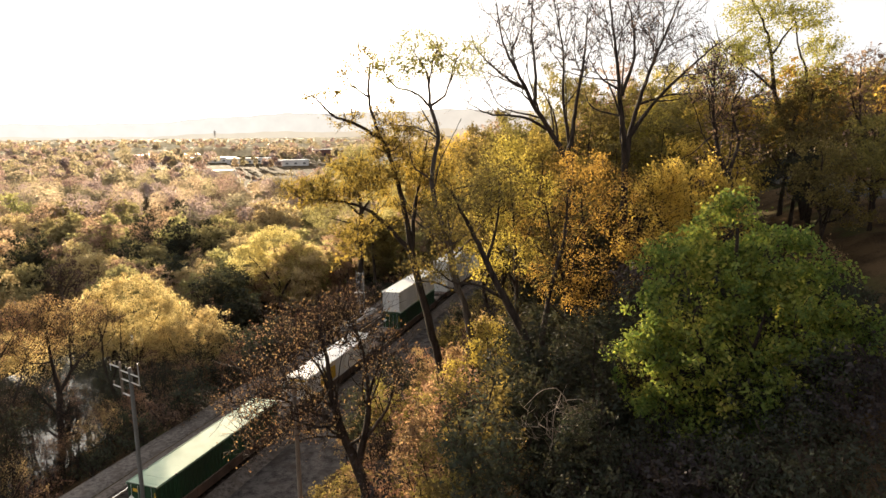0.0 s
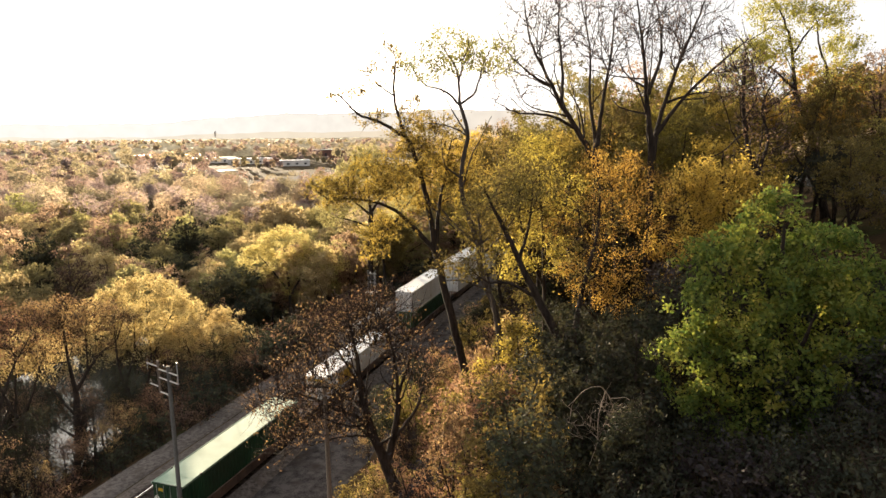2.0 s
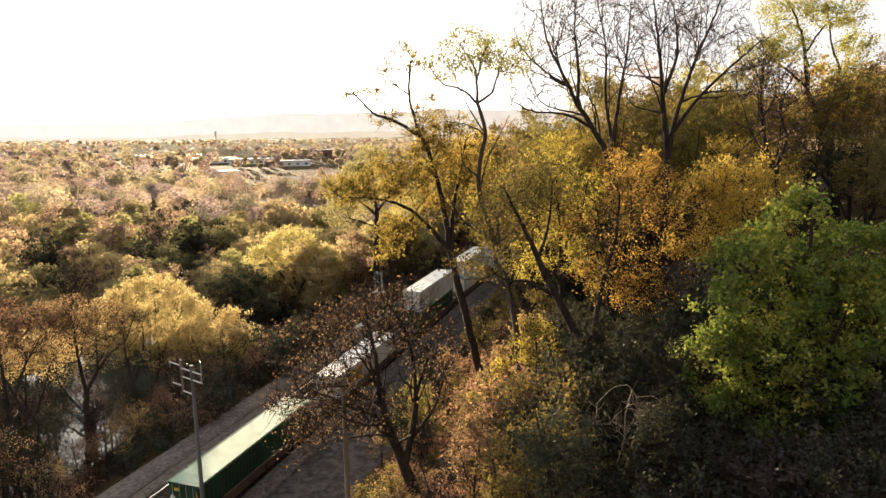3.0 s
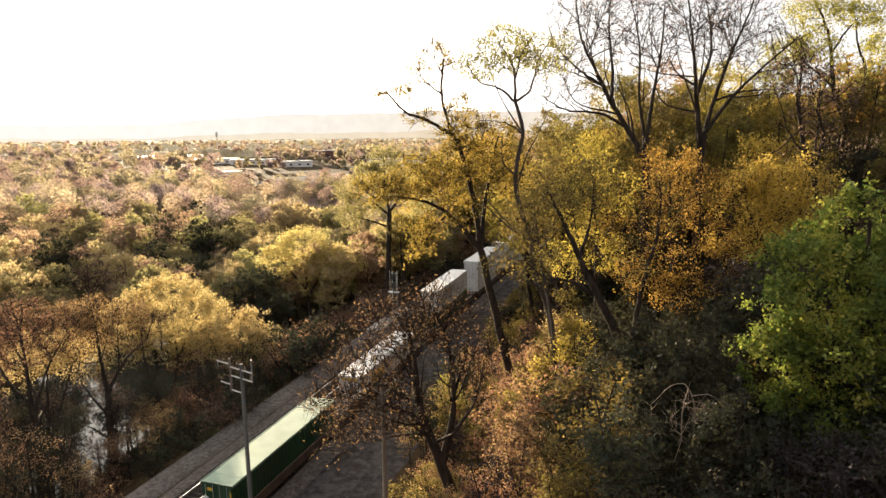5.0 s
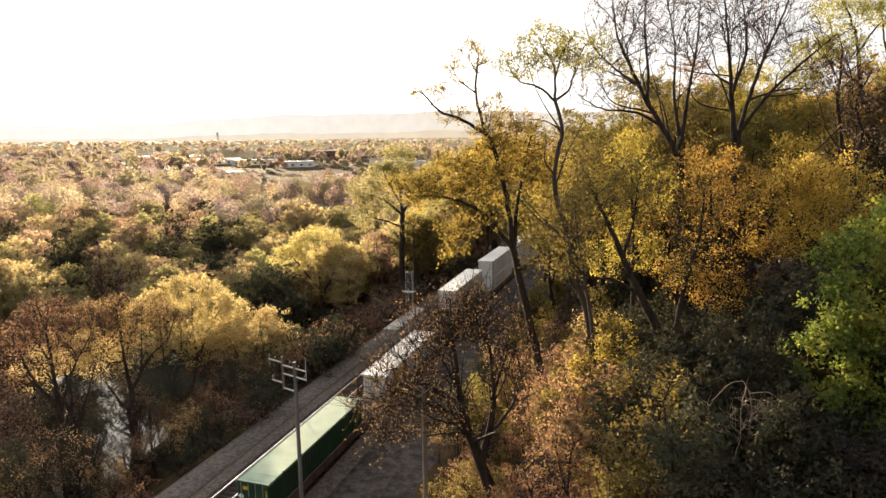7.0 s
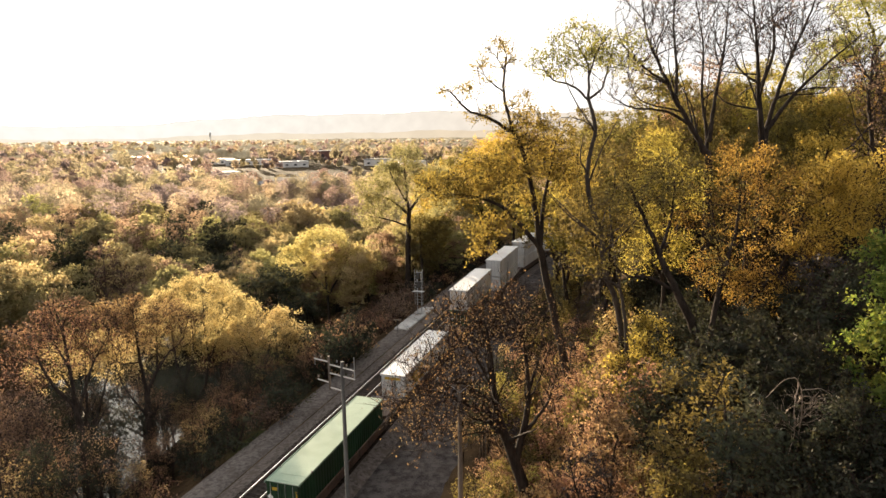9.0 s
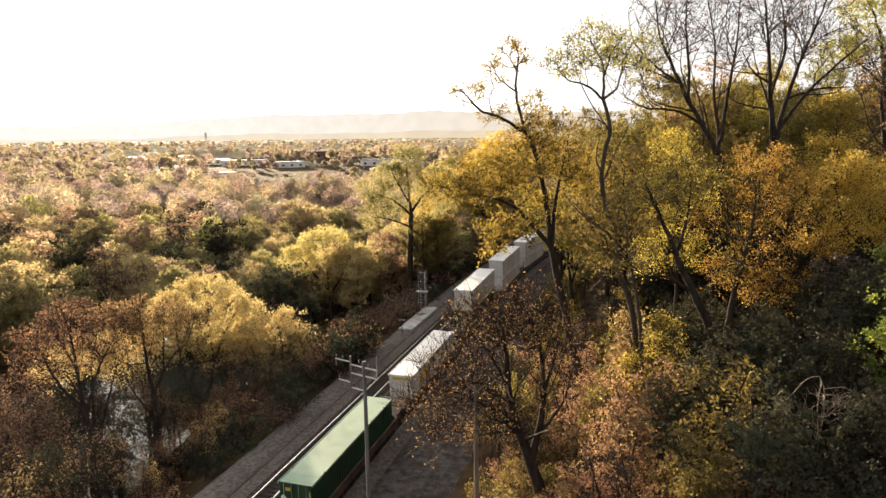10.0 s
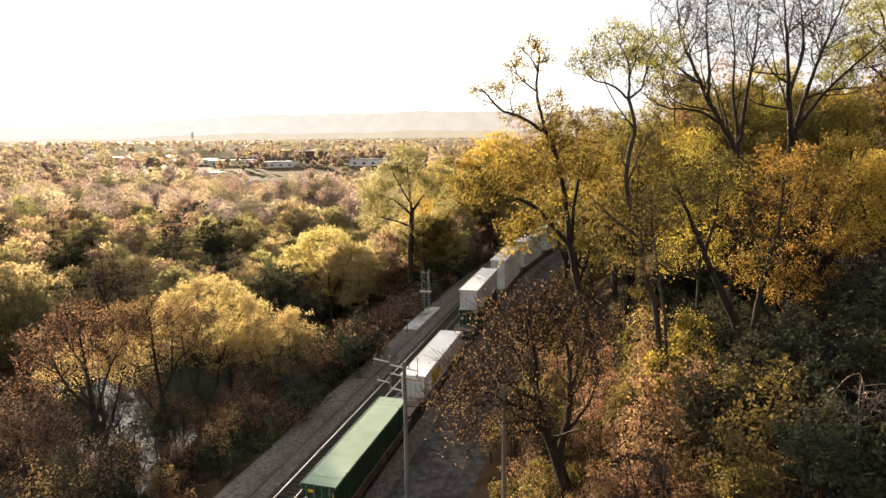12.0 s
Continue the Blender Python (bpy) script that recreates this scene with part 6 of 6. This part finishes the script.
def far_hills():
    for dist, scale, seed in ((3300, 0.3, 1), (4200, 1.0, 7)):
        az = np.radians(np.arange(-75, 76, 0.4))
        x, y = np.sin(az) * dist, np.cos(az) * dist
        t = np.degrees(az)
        top = np.interp(t, [-75, -36, -27, -18, -10, -2, 8, 30, 75], [60, 78, 100, 135, 165, 172, 160, 150, 120]) * scale * (dist / 4200) ** 0.5
        top = top + (3 + 4 * scale) * (np.sin(t / 2.9 + seed) + 0.6 * np.sin(t / 1.1 + seed * 2) + 0.35 * np.sin(t * 3.1)) + (26 if scale < 1 else 40)
        rows = np.stack([np.stack([x * 0.985, y * 0.985, np.full_like(x, -30.0)], -1), np.stack([x * 0.992, y * 0.992, top * 0.75], -1), np.stack([x, y, top], -1), np.stack([x * 1.02, y * 1.02, top * 0.3 - 30], -1)])
        k = len(az)
        j = np.arange(4 * k).reshape(4, k)
        q = np.stack([j[:-1, :-1], j[:-1, 1:], j[1:, 1:], j[1:, :-1]], -1).reshape(-1, 4)
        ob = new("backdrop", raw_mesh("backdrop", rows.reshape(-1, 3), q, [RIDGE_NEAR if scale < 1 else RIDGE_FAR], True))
        tagged(ob, "pale wooded ridge on the horizon, haze painted into its glow", "hills", kind="structure")


far_hills()

# ---- the train ----


def ribbed_wall(length, height, pitch, depth):
    """A corrugated steel wall in the plane of its own y and z, ribs standing out along +x."""
    bm = bmesh.new()
    ys, xs = [0.0], [0.0]
    y = pitch * 0.5
    while y + pitch * 0.6 < length:
        ys += [y, y + pitch * 0.14, y + pitch * 0.5, y + pitch * 0.64]
        xs += [0.0, depth, depth, 0.0]
        y += pitch
    ys.append(length)
    xs.append(0.0)
    lo = [bm.verts.new((x, y, 0)) for x, y in zip(xs, ys)]
    hi = [bm.verts.new((x, y, height)) for x, y in zip(xs, ys)]
    for i in range(len(ys) - 1):
        bm.faces.new((lo[i], lo[i + 1], hi[i + 1], hi[i]))
    return bm


def container(length, side_mat, roof_mat, label, mark_mat, m, w=2.59, h=2.9):
    """A freight container, its near door end at y = 0, floor at z = 0."""
    ob = thing("freight_container", label, "container", "containers on the train", m=m)
    bm = box((-w / 2 + 0.06, 0.06, 0.05), (w / 2 - 0.06, length - 0.06, h - 0.06))
    part("body", bm, side_mat, ob)
    for sx in (-1, 1):
        wall = ribbed_wall(length - 0.5, h - 0.34, 0.42, 0.045)
        bmesh.ops.transform(wall, matrix=Matrix.Translation((sx * (w / 2 - 0.055), 0.25 if sx > 0 else length - 0.25, 0.17)) @ pose(0, 0, 0, 0, 0, 0 if sx > 0 else 180), verts=wall.verts)
        part("side_wall", wall, side_mat, ob)
        rail_bm = box((sx * w / 2 - 0.07, 0, h - 0.17), (sx * w / 2 + 0.0, length, h - 0.0), 0.015)
        part("top_rail", rail_bm, roof_mat, ob)
        part("bottom_rail", box((sx * w / 2 - 0.08, 0, 0.0), (sx * w / 2 + 0.0, length, 0.17), 0.015), side_mat, ob)
    roof = bmesh.new()
    add_box(roof, (-w / 2 + 0.06, 0.02, h - 0.07), (w / 2 - 0.06, length - 0.02, h - 0.02))
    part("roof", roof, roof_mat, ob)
    y = 2.3
    while y < length - 2.4:
        part("roof_rib", box((-w / 2 + 0.14, y, h - 0.03), (w / 2 - 0.14, y + 0.3, h - 0.017)), roof_mat, ob)
        y += 0.6
    for y in (0.35, 1.2, length - 1.6, length - 0.8):
        part("roof_rib", box((-w / 2 + 0.12, y, h - 0.03), (w / 2 - 0.12, y + 0.3, h - 0.012)), roof_mat, ob)
    for y in (1.9, length - 2.1):
        for sx in (-1, 1):
            part("corner_casting", box((sx * w / 2 - 0.12, y, h - 0.16), (sx * w / 2 + 0.02, y + 0.17, h + 0.012), 0.01), DARK_STEEL, ob)
            part("corner_post", box((sx * w / 2 - 0.1, y, 0.02), (sx * w / 2 + 0.012, y + 0.16, h - 0.16), 0.01), side_mat, ob)
    for sx in (-1, 1):
        door = part("door", box((0.015 if sx > 0 else -w / 2 + 0.09, -0.015, 0.16), (w / 2 - 0.09 if sx > 0 else -0.015, 0.05, h - 0.14), 0.012), side_mat, ob)
        for x in (0.28, 0.88):
            part("lock_rod", rod((sx * x, -0.05, 0.1), (sx * x, -0.05, h - 0.1), 0.022, sides=6), GALV, door)
        for z in (0.7, 1.5, 2.3):
            part("hinge", box((sx * (w / 2 - 0.1) - 0.05, -0.04, z), (sx * (w / 2 - 0.1) + 0.05, 0.0, z + 0.1)), DARK_STEEL, door)
    part("end_frame", box((-w / 2, -0.01, h - 0.15), (w / 2, 0.07, h - 0.002), 0.01), side_mat, ob)
    if side_mat is GREEN_SHADED:
        part("end_plate", box((-0.75, -0.03, h - 0.6), (-0.35, -0.016, h - 0.36)), YELLOW, ob, "small amber plate")
        part("edge_stripe", box((w / 2 - 0.2, -0.03, h - 1.3), (w / 2 - 0.1, -0.016, h - 0.45)), YELLOW, ob, "ochre edge stripe")
        sign = box((-0.17, -0.028, -0.17), (0.17, -0.016, 0.17))
        bmesh.ops.transform(sign, matrix=pose(-w / 2 + 0.36, 0, h - 1.15, 0, 45, 0), verts=sign.verts)
        part("diamond_sign", sign, WHITE, ob, "small white diamond sign")
    if mark_mat:
        part("end_marking", box((-0.85, -0.03, h - 0.52), (0.85, -0.016, h - 0.24)), mark_mat, ob, "plain ochre marking bar")
        part("side_marking", box((w / 2 + 0.002, 2.3, 1.0), (w / 2 + 0.012, 5.6, h - 0.5)), mark_mat, ob, "plain ochre marking panel")
    return ob


def well_car(length):
    """A low-slung container car; the well runs from y = 0 to y = length, rails' tops at z = 0."""
    ob = thing("container_car", "rust-brown low container wagon carrying freight containers", "rail car", "cars of the train")
    for sx in (-1, 1):
        part("side_sill", box((sx * 1.42 - 0.07, -0.6, 0.18), (sx * 1.42 + 0.07, length + 0.6, 0.95), 0.02), CAR_STEEL, ob)
        for k in range(9):
            y = 0.3 + k * (length - 0.6) / 8
            part("sill_stiffener", box((sx * 1.49 - 0.03, y - 0.05, 0.2), (sx * 1.49 + 0.05, y + 0.05, 0.9)), CAR_STEEL, ob)
    part("well_floor", box((-1.35, -0.1, 0.08), (1.35, length + 0.1, 0.15)), CAR_STEEL, ob)
    for y0, y1, out in ((-2.5, -0.55, -1), (length + 0.55, length + 2.5, 1)):
        part("end_platform", box((-1.3, y0, 0.85), (1.3, y1, 1.02), 0.02), CAR_STEEL, ob)
        part("end_bulkhead", box((-1.35, y1 - 0.1 if out < 0 else y0, 0.15), (1.35, y1 if out < 0 else y0 + 0.1, 1.0), 0.02), CAR_STEEL, ob)
        mid = (y0 + y1) / 2
        bogie = part("bogie", box((-1.05, mid - 1.2, 0.32), (1.05, mid + 1.2, 0.62), 0.05), DARK_STEEL, ob)
        for sx in (-1, 1):
            for dy in (-0.86, 0.86):
                wheel = rod((sx * 0.68, mid + dy, 0.42), (sx * 0.81, mid + dy, 0.42), 0.42, sides=20)
                add_rod(wheel, (sx * 0.62, mid + dy, 0.42), (sx * 0.68, mid + dy, 0.42), 0.46, sides=20)
                part("wheel", wheel, RAIL, bogie)
            part("grab_rail", rod((sx * 1.2, y0 + 0.1 if out < 0 else y1 - 0.1, 1.0), (sx * 1.2, y0 + 0.1 if out < 0 else y1 - 0.1, 1.75), 0.025, sides=6), GALV, ob)
        part("cross_grab", rod((-1.2, y0 + 0.1 if out < 0 else y1 - 0.1, 1.75), (1.2, y0 + 0.1 if out < 0 else y1 - 0.1, 1.75), 0.025, sides=6), GALV, ob)
        part("coupler", box((-0.14, y0 - 0.55 if out < 0 else y1, 0.7), (0.14, y0 if out < 0 else y1 + 0.55, 0.95), 0.03), DARK_STEEL, ob)
    return ob


RAIL_Z = 0.302


def on_track(s, z):
    x, y = track(s, 1.28)
    return pose(x, y, z, 0, 0, track_turn(s + 7))


LOADS = [(-18.0, 14.4, 1, "w"), (0.2, 15.2, 1, "g"), (21.0, 15.3, 1, "w"), (45.6, 15.0, 2, "w"), (67.5, 15.0, 2, "w"), (87.5, 15.0, 2, "w"), (107.5, 15.0, 2, "w")]
CAR = well_car(15.6)
for i, (s0, ln, tiers, col) in enumerate(LOADS):
    m = on_track(s0 - (15.6 - ln) / 2, RAIL_Z)
    if i == 0:
        CAR.matrix_basis = m
    else:
        copy_thing(CAR, m)
    for t in range(tiers):
        mz = on_track(s0, RAIL_Z + 0.155 + t * 2.92)
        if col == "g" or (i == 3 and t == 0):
            container(ln, GREEN_SHADED, GREEN_LIT, "green steel freight container on a wagon, light painted on roof, shade on sides", None, mz)
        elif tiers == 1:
            container(ln, WHITE_SHADED, WHITE, "white freight container with ochre markings on a low wagon", YELLOW if i == 0 or i == 2 else None, mz)
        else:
            container(ln, WHITE_SHADED, WHITE, "white freight container stacked on another" if t else "white freight container under another, in a low wagon", None, mz)

# ---- poles, signal and small railway things ----


def arm_pole():
    """The line pole with offset crossarms."""
    x, y = -14.9, 28.0
    z0 = land_at(x, y) - 0.2
    top = 16.5
    ob = thing("utility_pole", "tall grey line pole with stacked pale crossarms", "utility pole", m=pose(x, y, z0))
    part("pole_shaft", rod((0, 0, 0), (0.02, 0, top - z0), 0.135, 0.085, 12), POLE_GREY, ob)
    d = Vector((2.07, -1.44, 0)).normalized()
    z = top - z0

    def arm(a, b, dz, name="crossarm"):
        p, q = d * a + Vector((0, 0, z + dz)), d * b + Vector((0, 0, z + dz))
        part(name, rod(p, q, 0.042, sides=4), ARM_WOOD, ob)

    def upright(a, dz0, dz1, r):
        p = d * a
        part("upright", rod((p.x, p.y, z + dz0), (p.x, p.y, z + dz1), r, sides=6), POLE_WOOD if r > 0.04 else GALV, ob)

    def insulator(a, dz):
        p = d * a
        bm = rod((p.x, p.y, z + dz), (p.x, p.y, z + dz + 0.1), 0.02, sides=8)
        add_rod(bm, (p.x, p.y, z + dz + 0.08), (p.x, p.y, z + dz + 0.16), 0.045, 0.03, 8)
        part("insulator", bm, POLE_WOOD, ob)

    arm(-1.78, -0.82, -0.18), arm(-0.82, 0.8, -0.3), arm(-0.82, 0.8, -0.72), arm(-1.6, -0.82, -1.2), arm(-0.82, 0.0, -1.45)
    upright(-0.82, 0.12, -1.55, 0.06), upright(0.78, 0.35, -0.72, 0.025), upright(-0.3, 0.02, -0.1, 0.02)
    for a, dz in ((-1.72, -0.12), (-1.3, -0.13), (-1.55, -1.15), (0.3, -0.25), (0.7, -0.66)):
        insulator(a, dz)
    part("ring", rod((d.x * -1.75, d.y * -1.75, z - 0.5), (d.x * -1.75, d.y * -1.75, z - 0.2), 0.02, sides=6), GALV, ob)


arm_pole()


def road_pole():
    x, y = -9.1, 35.6
    z0 = land_at(x, y) - 0.2
    ob = thing("utility_pole", "weathered brown wooden pole with a double crossarm by the road", "utility pole", m=pose(x, y, z0))
    top = 12.6 - z0
    part("pole_shaft", rod((0, 0, 0), (0, 0, top), 0.17, 0.12, 12), POLE_WOOD, ob)
    for dy, dz in ((-0.14, -0.3), (0.14, -0.3)):
        part("crossarm", box((-1.45, dy - 0.05, top + dz - 0.06), (0.95, dy + 0.05, top + dz + 0.06)), SLEEPER, ob)
    for sx in (-1.3, -0.6, 0.8):
        bm = rod((sx, 0, top - 0.24), (sx, 0, top - 0.08), 0.03, sides=8)
        add_rod(bm, (sx, 0, top - 0.12), (sx, 0, top + 0.02), 0.07, 0.05, 8)
        part("insulator", bm, GALV, ob)
    for sx in (-0.7, 0.7):
        part("arm_brace", rod((0, -0.16, top - 0.9), (sx, -0.16, top - 0.32), 0.02, sides=6), GALV, ob)


road_pole()


def signal_mast():
    x, y = track(55.0, -7.7)
    ob = thing("signal_mast", "grey steel railway signal mast with ladder and cage", "railway signal", m=pose(x, y, -0.3, 0, 0, track_turn(55)))
    for dx in (-0.35, 0.35):
        part("mast_post", rod((dx, 0, 0), (dx, 0, 6.9), 0.07, sides=8), GALV, ob)
    for dx in (-0.65, 0.65):
        part("ladder_rail", rod((dx, -0.25, 1.6), (dx, -0.25, 7.2), 0.035, sides=6), GALV, ob)
    for k in range(11):
        part("rung", rod((-0.65, -0.25, 1.9 + k * 0.48), (0.65, -0.25, 1.9 + k * 0.48), 0.03, sides=6), GALV, ob)
    for z in (4.3, 5.7):
        head = part("signal_head", box((-0.3, -0.55, z), (0.3, -0.35, z + 1.0), 0.04), DARK_STEEL, ob)
        for dz in (0.25, 0.75):
            part("lamp_hood", rod((0, -0.55, z + dz), (0, -0.85, z + dz), 0.12, sides=10), DARK_STEEL, head)
    part("platform", box((-0.9, -0.9, 3.7), (0.9, 0.1, 3.76)), GALV, ob)
    part("footing", box((-0.7, -0.6, -0.1), (0.7, 0.6, 0.35), 0.04), CONCRETE, ob)
    px, py = track(52.5, -7.5)
    pad = thing("concrete_pad", "pale concrete pad on the gravel by the track", "concrete pad", m=pose(px, py, -0.24, 0, 0, track_turn(52)))
    part("slab", box((-1.1, -6.2, -0.1), (1.0, 6.0, 0.16), 0.04), CONCRETE, pad)
    part("cover_plate", rod((0, 2, 0.155), (0, 2, 0.175), 0.5, sides=16), DARK_STEEL, pad)
    sx, sy = track(44.4, -7.3)
    sg = thing("trackside_sign", "small weathered board on a dark post by the track", "sign", m=pose(sx, sy, -0.3, 0, 0, track_turn(44)))
    part("post", rod((0, 0, 0), (0, 0, 2.0), 0.06, sides=8), DARK_STEEL, sg)
    part("board", box((-0.55, -0.1, 1.95), (0.55, 0.1, 2.15), 0.02), POLE_WOOD, sg)


signal_mast()

# ---- the hill road and house ----


def hill_road():
    n = 30
    rows = []
    for i in range(n):
        y = 50 + i * 2.0
        rows.append([(x + 0.04 * (y - 50), y, 20.35 if 46 < x < 54 else 19.9) for x in (45.6, 46.2, 49.8, 53.4, 54.2)])
    v = np.array(rows).reshape(-1, 3)
    k = np.arange(n * 5).reshape(n, 5)
    q = np.stack([k[:-1, :-1], k[:-1, 1:], k[1:, 1:], k[1:, :-1]], -1).reshape(-1, 4)
    tagged(new("road", raw_mesh("road", v, q, [ASPHALT])), "narrow grey asphalt road along the hillside", "road", kind="structure")
    gr = thing("guard_rail", "pale galvanised guard rail along the hill road", "guard rail", m=pose(45.4, 50, 20.3, 0, 0, -2.3))
    bm = bmesh.new()
    for z in (0.5, 0.66):
        add_box(bm, (-0.05, 0, z), (0.03, 56, z + 0.12), 0.02)
    part("beam", bm, GUARD, gr)
    for i in range(19):
        part("guard_post", box((0.03, i * 3.05, -0.6), (0.17, i * 3.05 + 0.12, 0.8)), POLE_WOOD, gr)


hill_road()


def hill_house():
    z0 = land_at(36.4, 83) - 0.3
    top = 25.3 - z0
    ob = thing("house", "small dark brown house with pale roof edge among the hill trees", "house", m=pose(36.4, 83, z0, 0, 0, 6))
    part("wall", box((-3.2, -3, 0), (3.2, 3, top - 0.5), 0.02), RUST, ob)
    part("roof", box((-3.7, -3.5, top - 0.5), (3.7, 3.5, top - 0.2), 0.04), ROOF, ob)
    for x in (-1.8, 1.0):
        win = part("window", box((x, -3.05, top - 2.2), (x + 1.0, -2.98, top - 1.1)), GLASS_DARK, ob)
        part("frame", box((x - 0.08, -3.07, top - 2.3), (x + 1.08, -3.04, top - 2.2)), ROOF_WHITE, win)


hill_house()

# ---- the far town ----


def far_place(px_angle, dist):
    a = radians(px_angle)
    return -6.6 + math.sin(a) * dist, math.cos(a) * dist


def warehouse(angle, dist, w, d, h, wall_mat, roof_mat, label, turn=0.0, gable=False):
    x, y = far_place(angle, dist)
    ob = thing("warehouse" if w > 24 else "town_building", label, "building", "buildings of the far town", m=pose(x, y, land_at(x, y) - 0.5, 0, 0, turn - angle))
    part("wall", box((-w / 2, -d / 2, 0), (w / 2, d / 2, h)), wall_mat, ob)
    if gable:
        bm = bmesh.new()
        pts = [(-w / 2 - 0.5, -d / 2 - 0.5, h), (w / 2 + 0.5, -d / 2 - 0.5, h), (w / 2 + 0.5, d / 2 + 0.5, h), (-w / 2 - 0.5, d / 2 + 0.5, h), (-w / 2 - 0.5, 0, h + d * 0.25), (w / 2 + 0.5, 0, h + d * 0.25)]
        vs = [bm.verts.new(p) for p in pts]
        for f in ((0, 1, 5, 4), (2, 3, 4, 5), (0, 4, 3), (1, 2, 5), (3, 2, 1, 0)):
            bm.faces.new([vs[i] for i in f])
        part("roof", bm, roof_mat, ob)
    else:
        part("roof", box((-w / 2 - 0.4, -d / 2 - 0.4, h), (w / 2 + 0.4, d / 2 + 0.4, h + 0.7)), roof_mat, ob)
    k = max(2, int(w / 9))
    for i in range(k):
        cx = -w / 2 + (i + 0.5) * w / k
        part("loading_door" if w > 24 else "window", box((cx - 1.4, -d / 2 - 0.08, h * 0.3), (cx + 1.4, -d / 2 + 0.05, h * 0.62)), GLASS_DARK, ob)


for b in TOWN:
    warehouse(*b)


def water_tower():
    x, y = far_place(-19.4, 1150)
    z0 = land_at(x, y)
    ob = thing("water_tower", "slim distant water tower above the trees", "water tower", m=pose(x, y, z0))
    ob.scale = (0.5, 0.5, 0.86)
    for i in range(4):
        a = radians(45 + 90 * i)
        part("leg", rod((math.cos(a) * 3.2, math.sin(a) * 3.2, 0), (math.cos(a) * 2.4, math.sin(a) * 2.4, 34), 0.3, sides=8), ROOF_WHITE, ob)
    bm = rod((0, 0, 34), (0, 0, 42), 3.6, sides=20)
    add_rod(bm, (0, 0, 42), (0, 0, 44.5), 3.7, 0.6, 20)
    part("tank", bm, ROOF_WHITE, ob)
    part("riser", rod((0, 0, 0), (0, 0, 34), 0.5, sides=8), CONCRETE, ob)
    sx, sy = far_place(-0.9, 1000)
    sp = thing("spire", "thin white spire in the distance", "spire", m=pose(sx, sy, land_at(sx, sy)))
    part("shaft", rod((0, 0, 0), (0, 0, 13), 1.6, 1.2, 8), ROOF_WHITE, sp)
    part("tip", rod((0, 0, 13), (0, 0, 23), 1.3, 0.1, 8), ROOF_WHITE, sp)


water_tower()
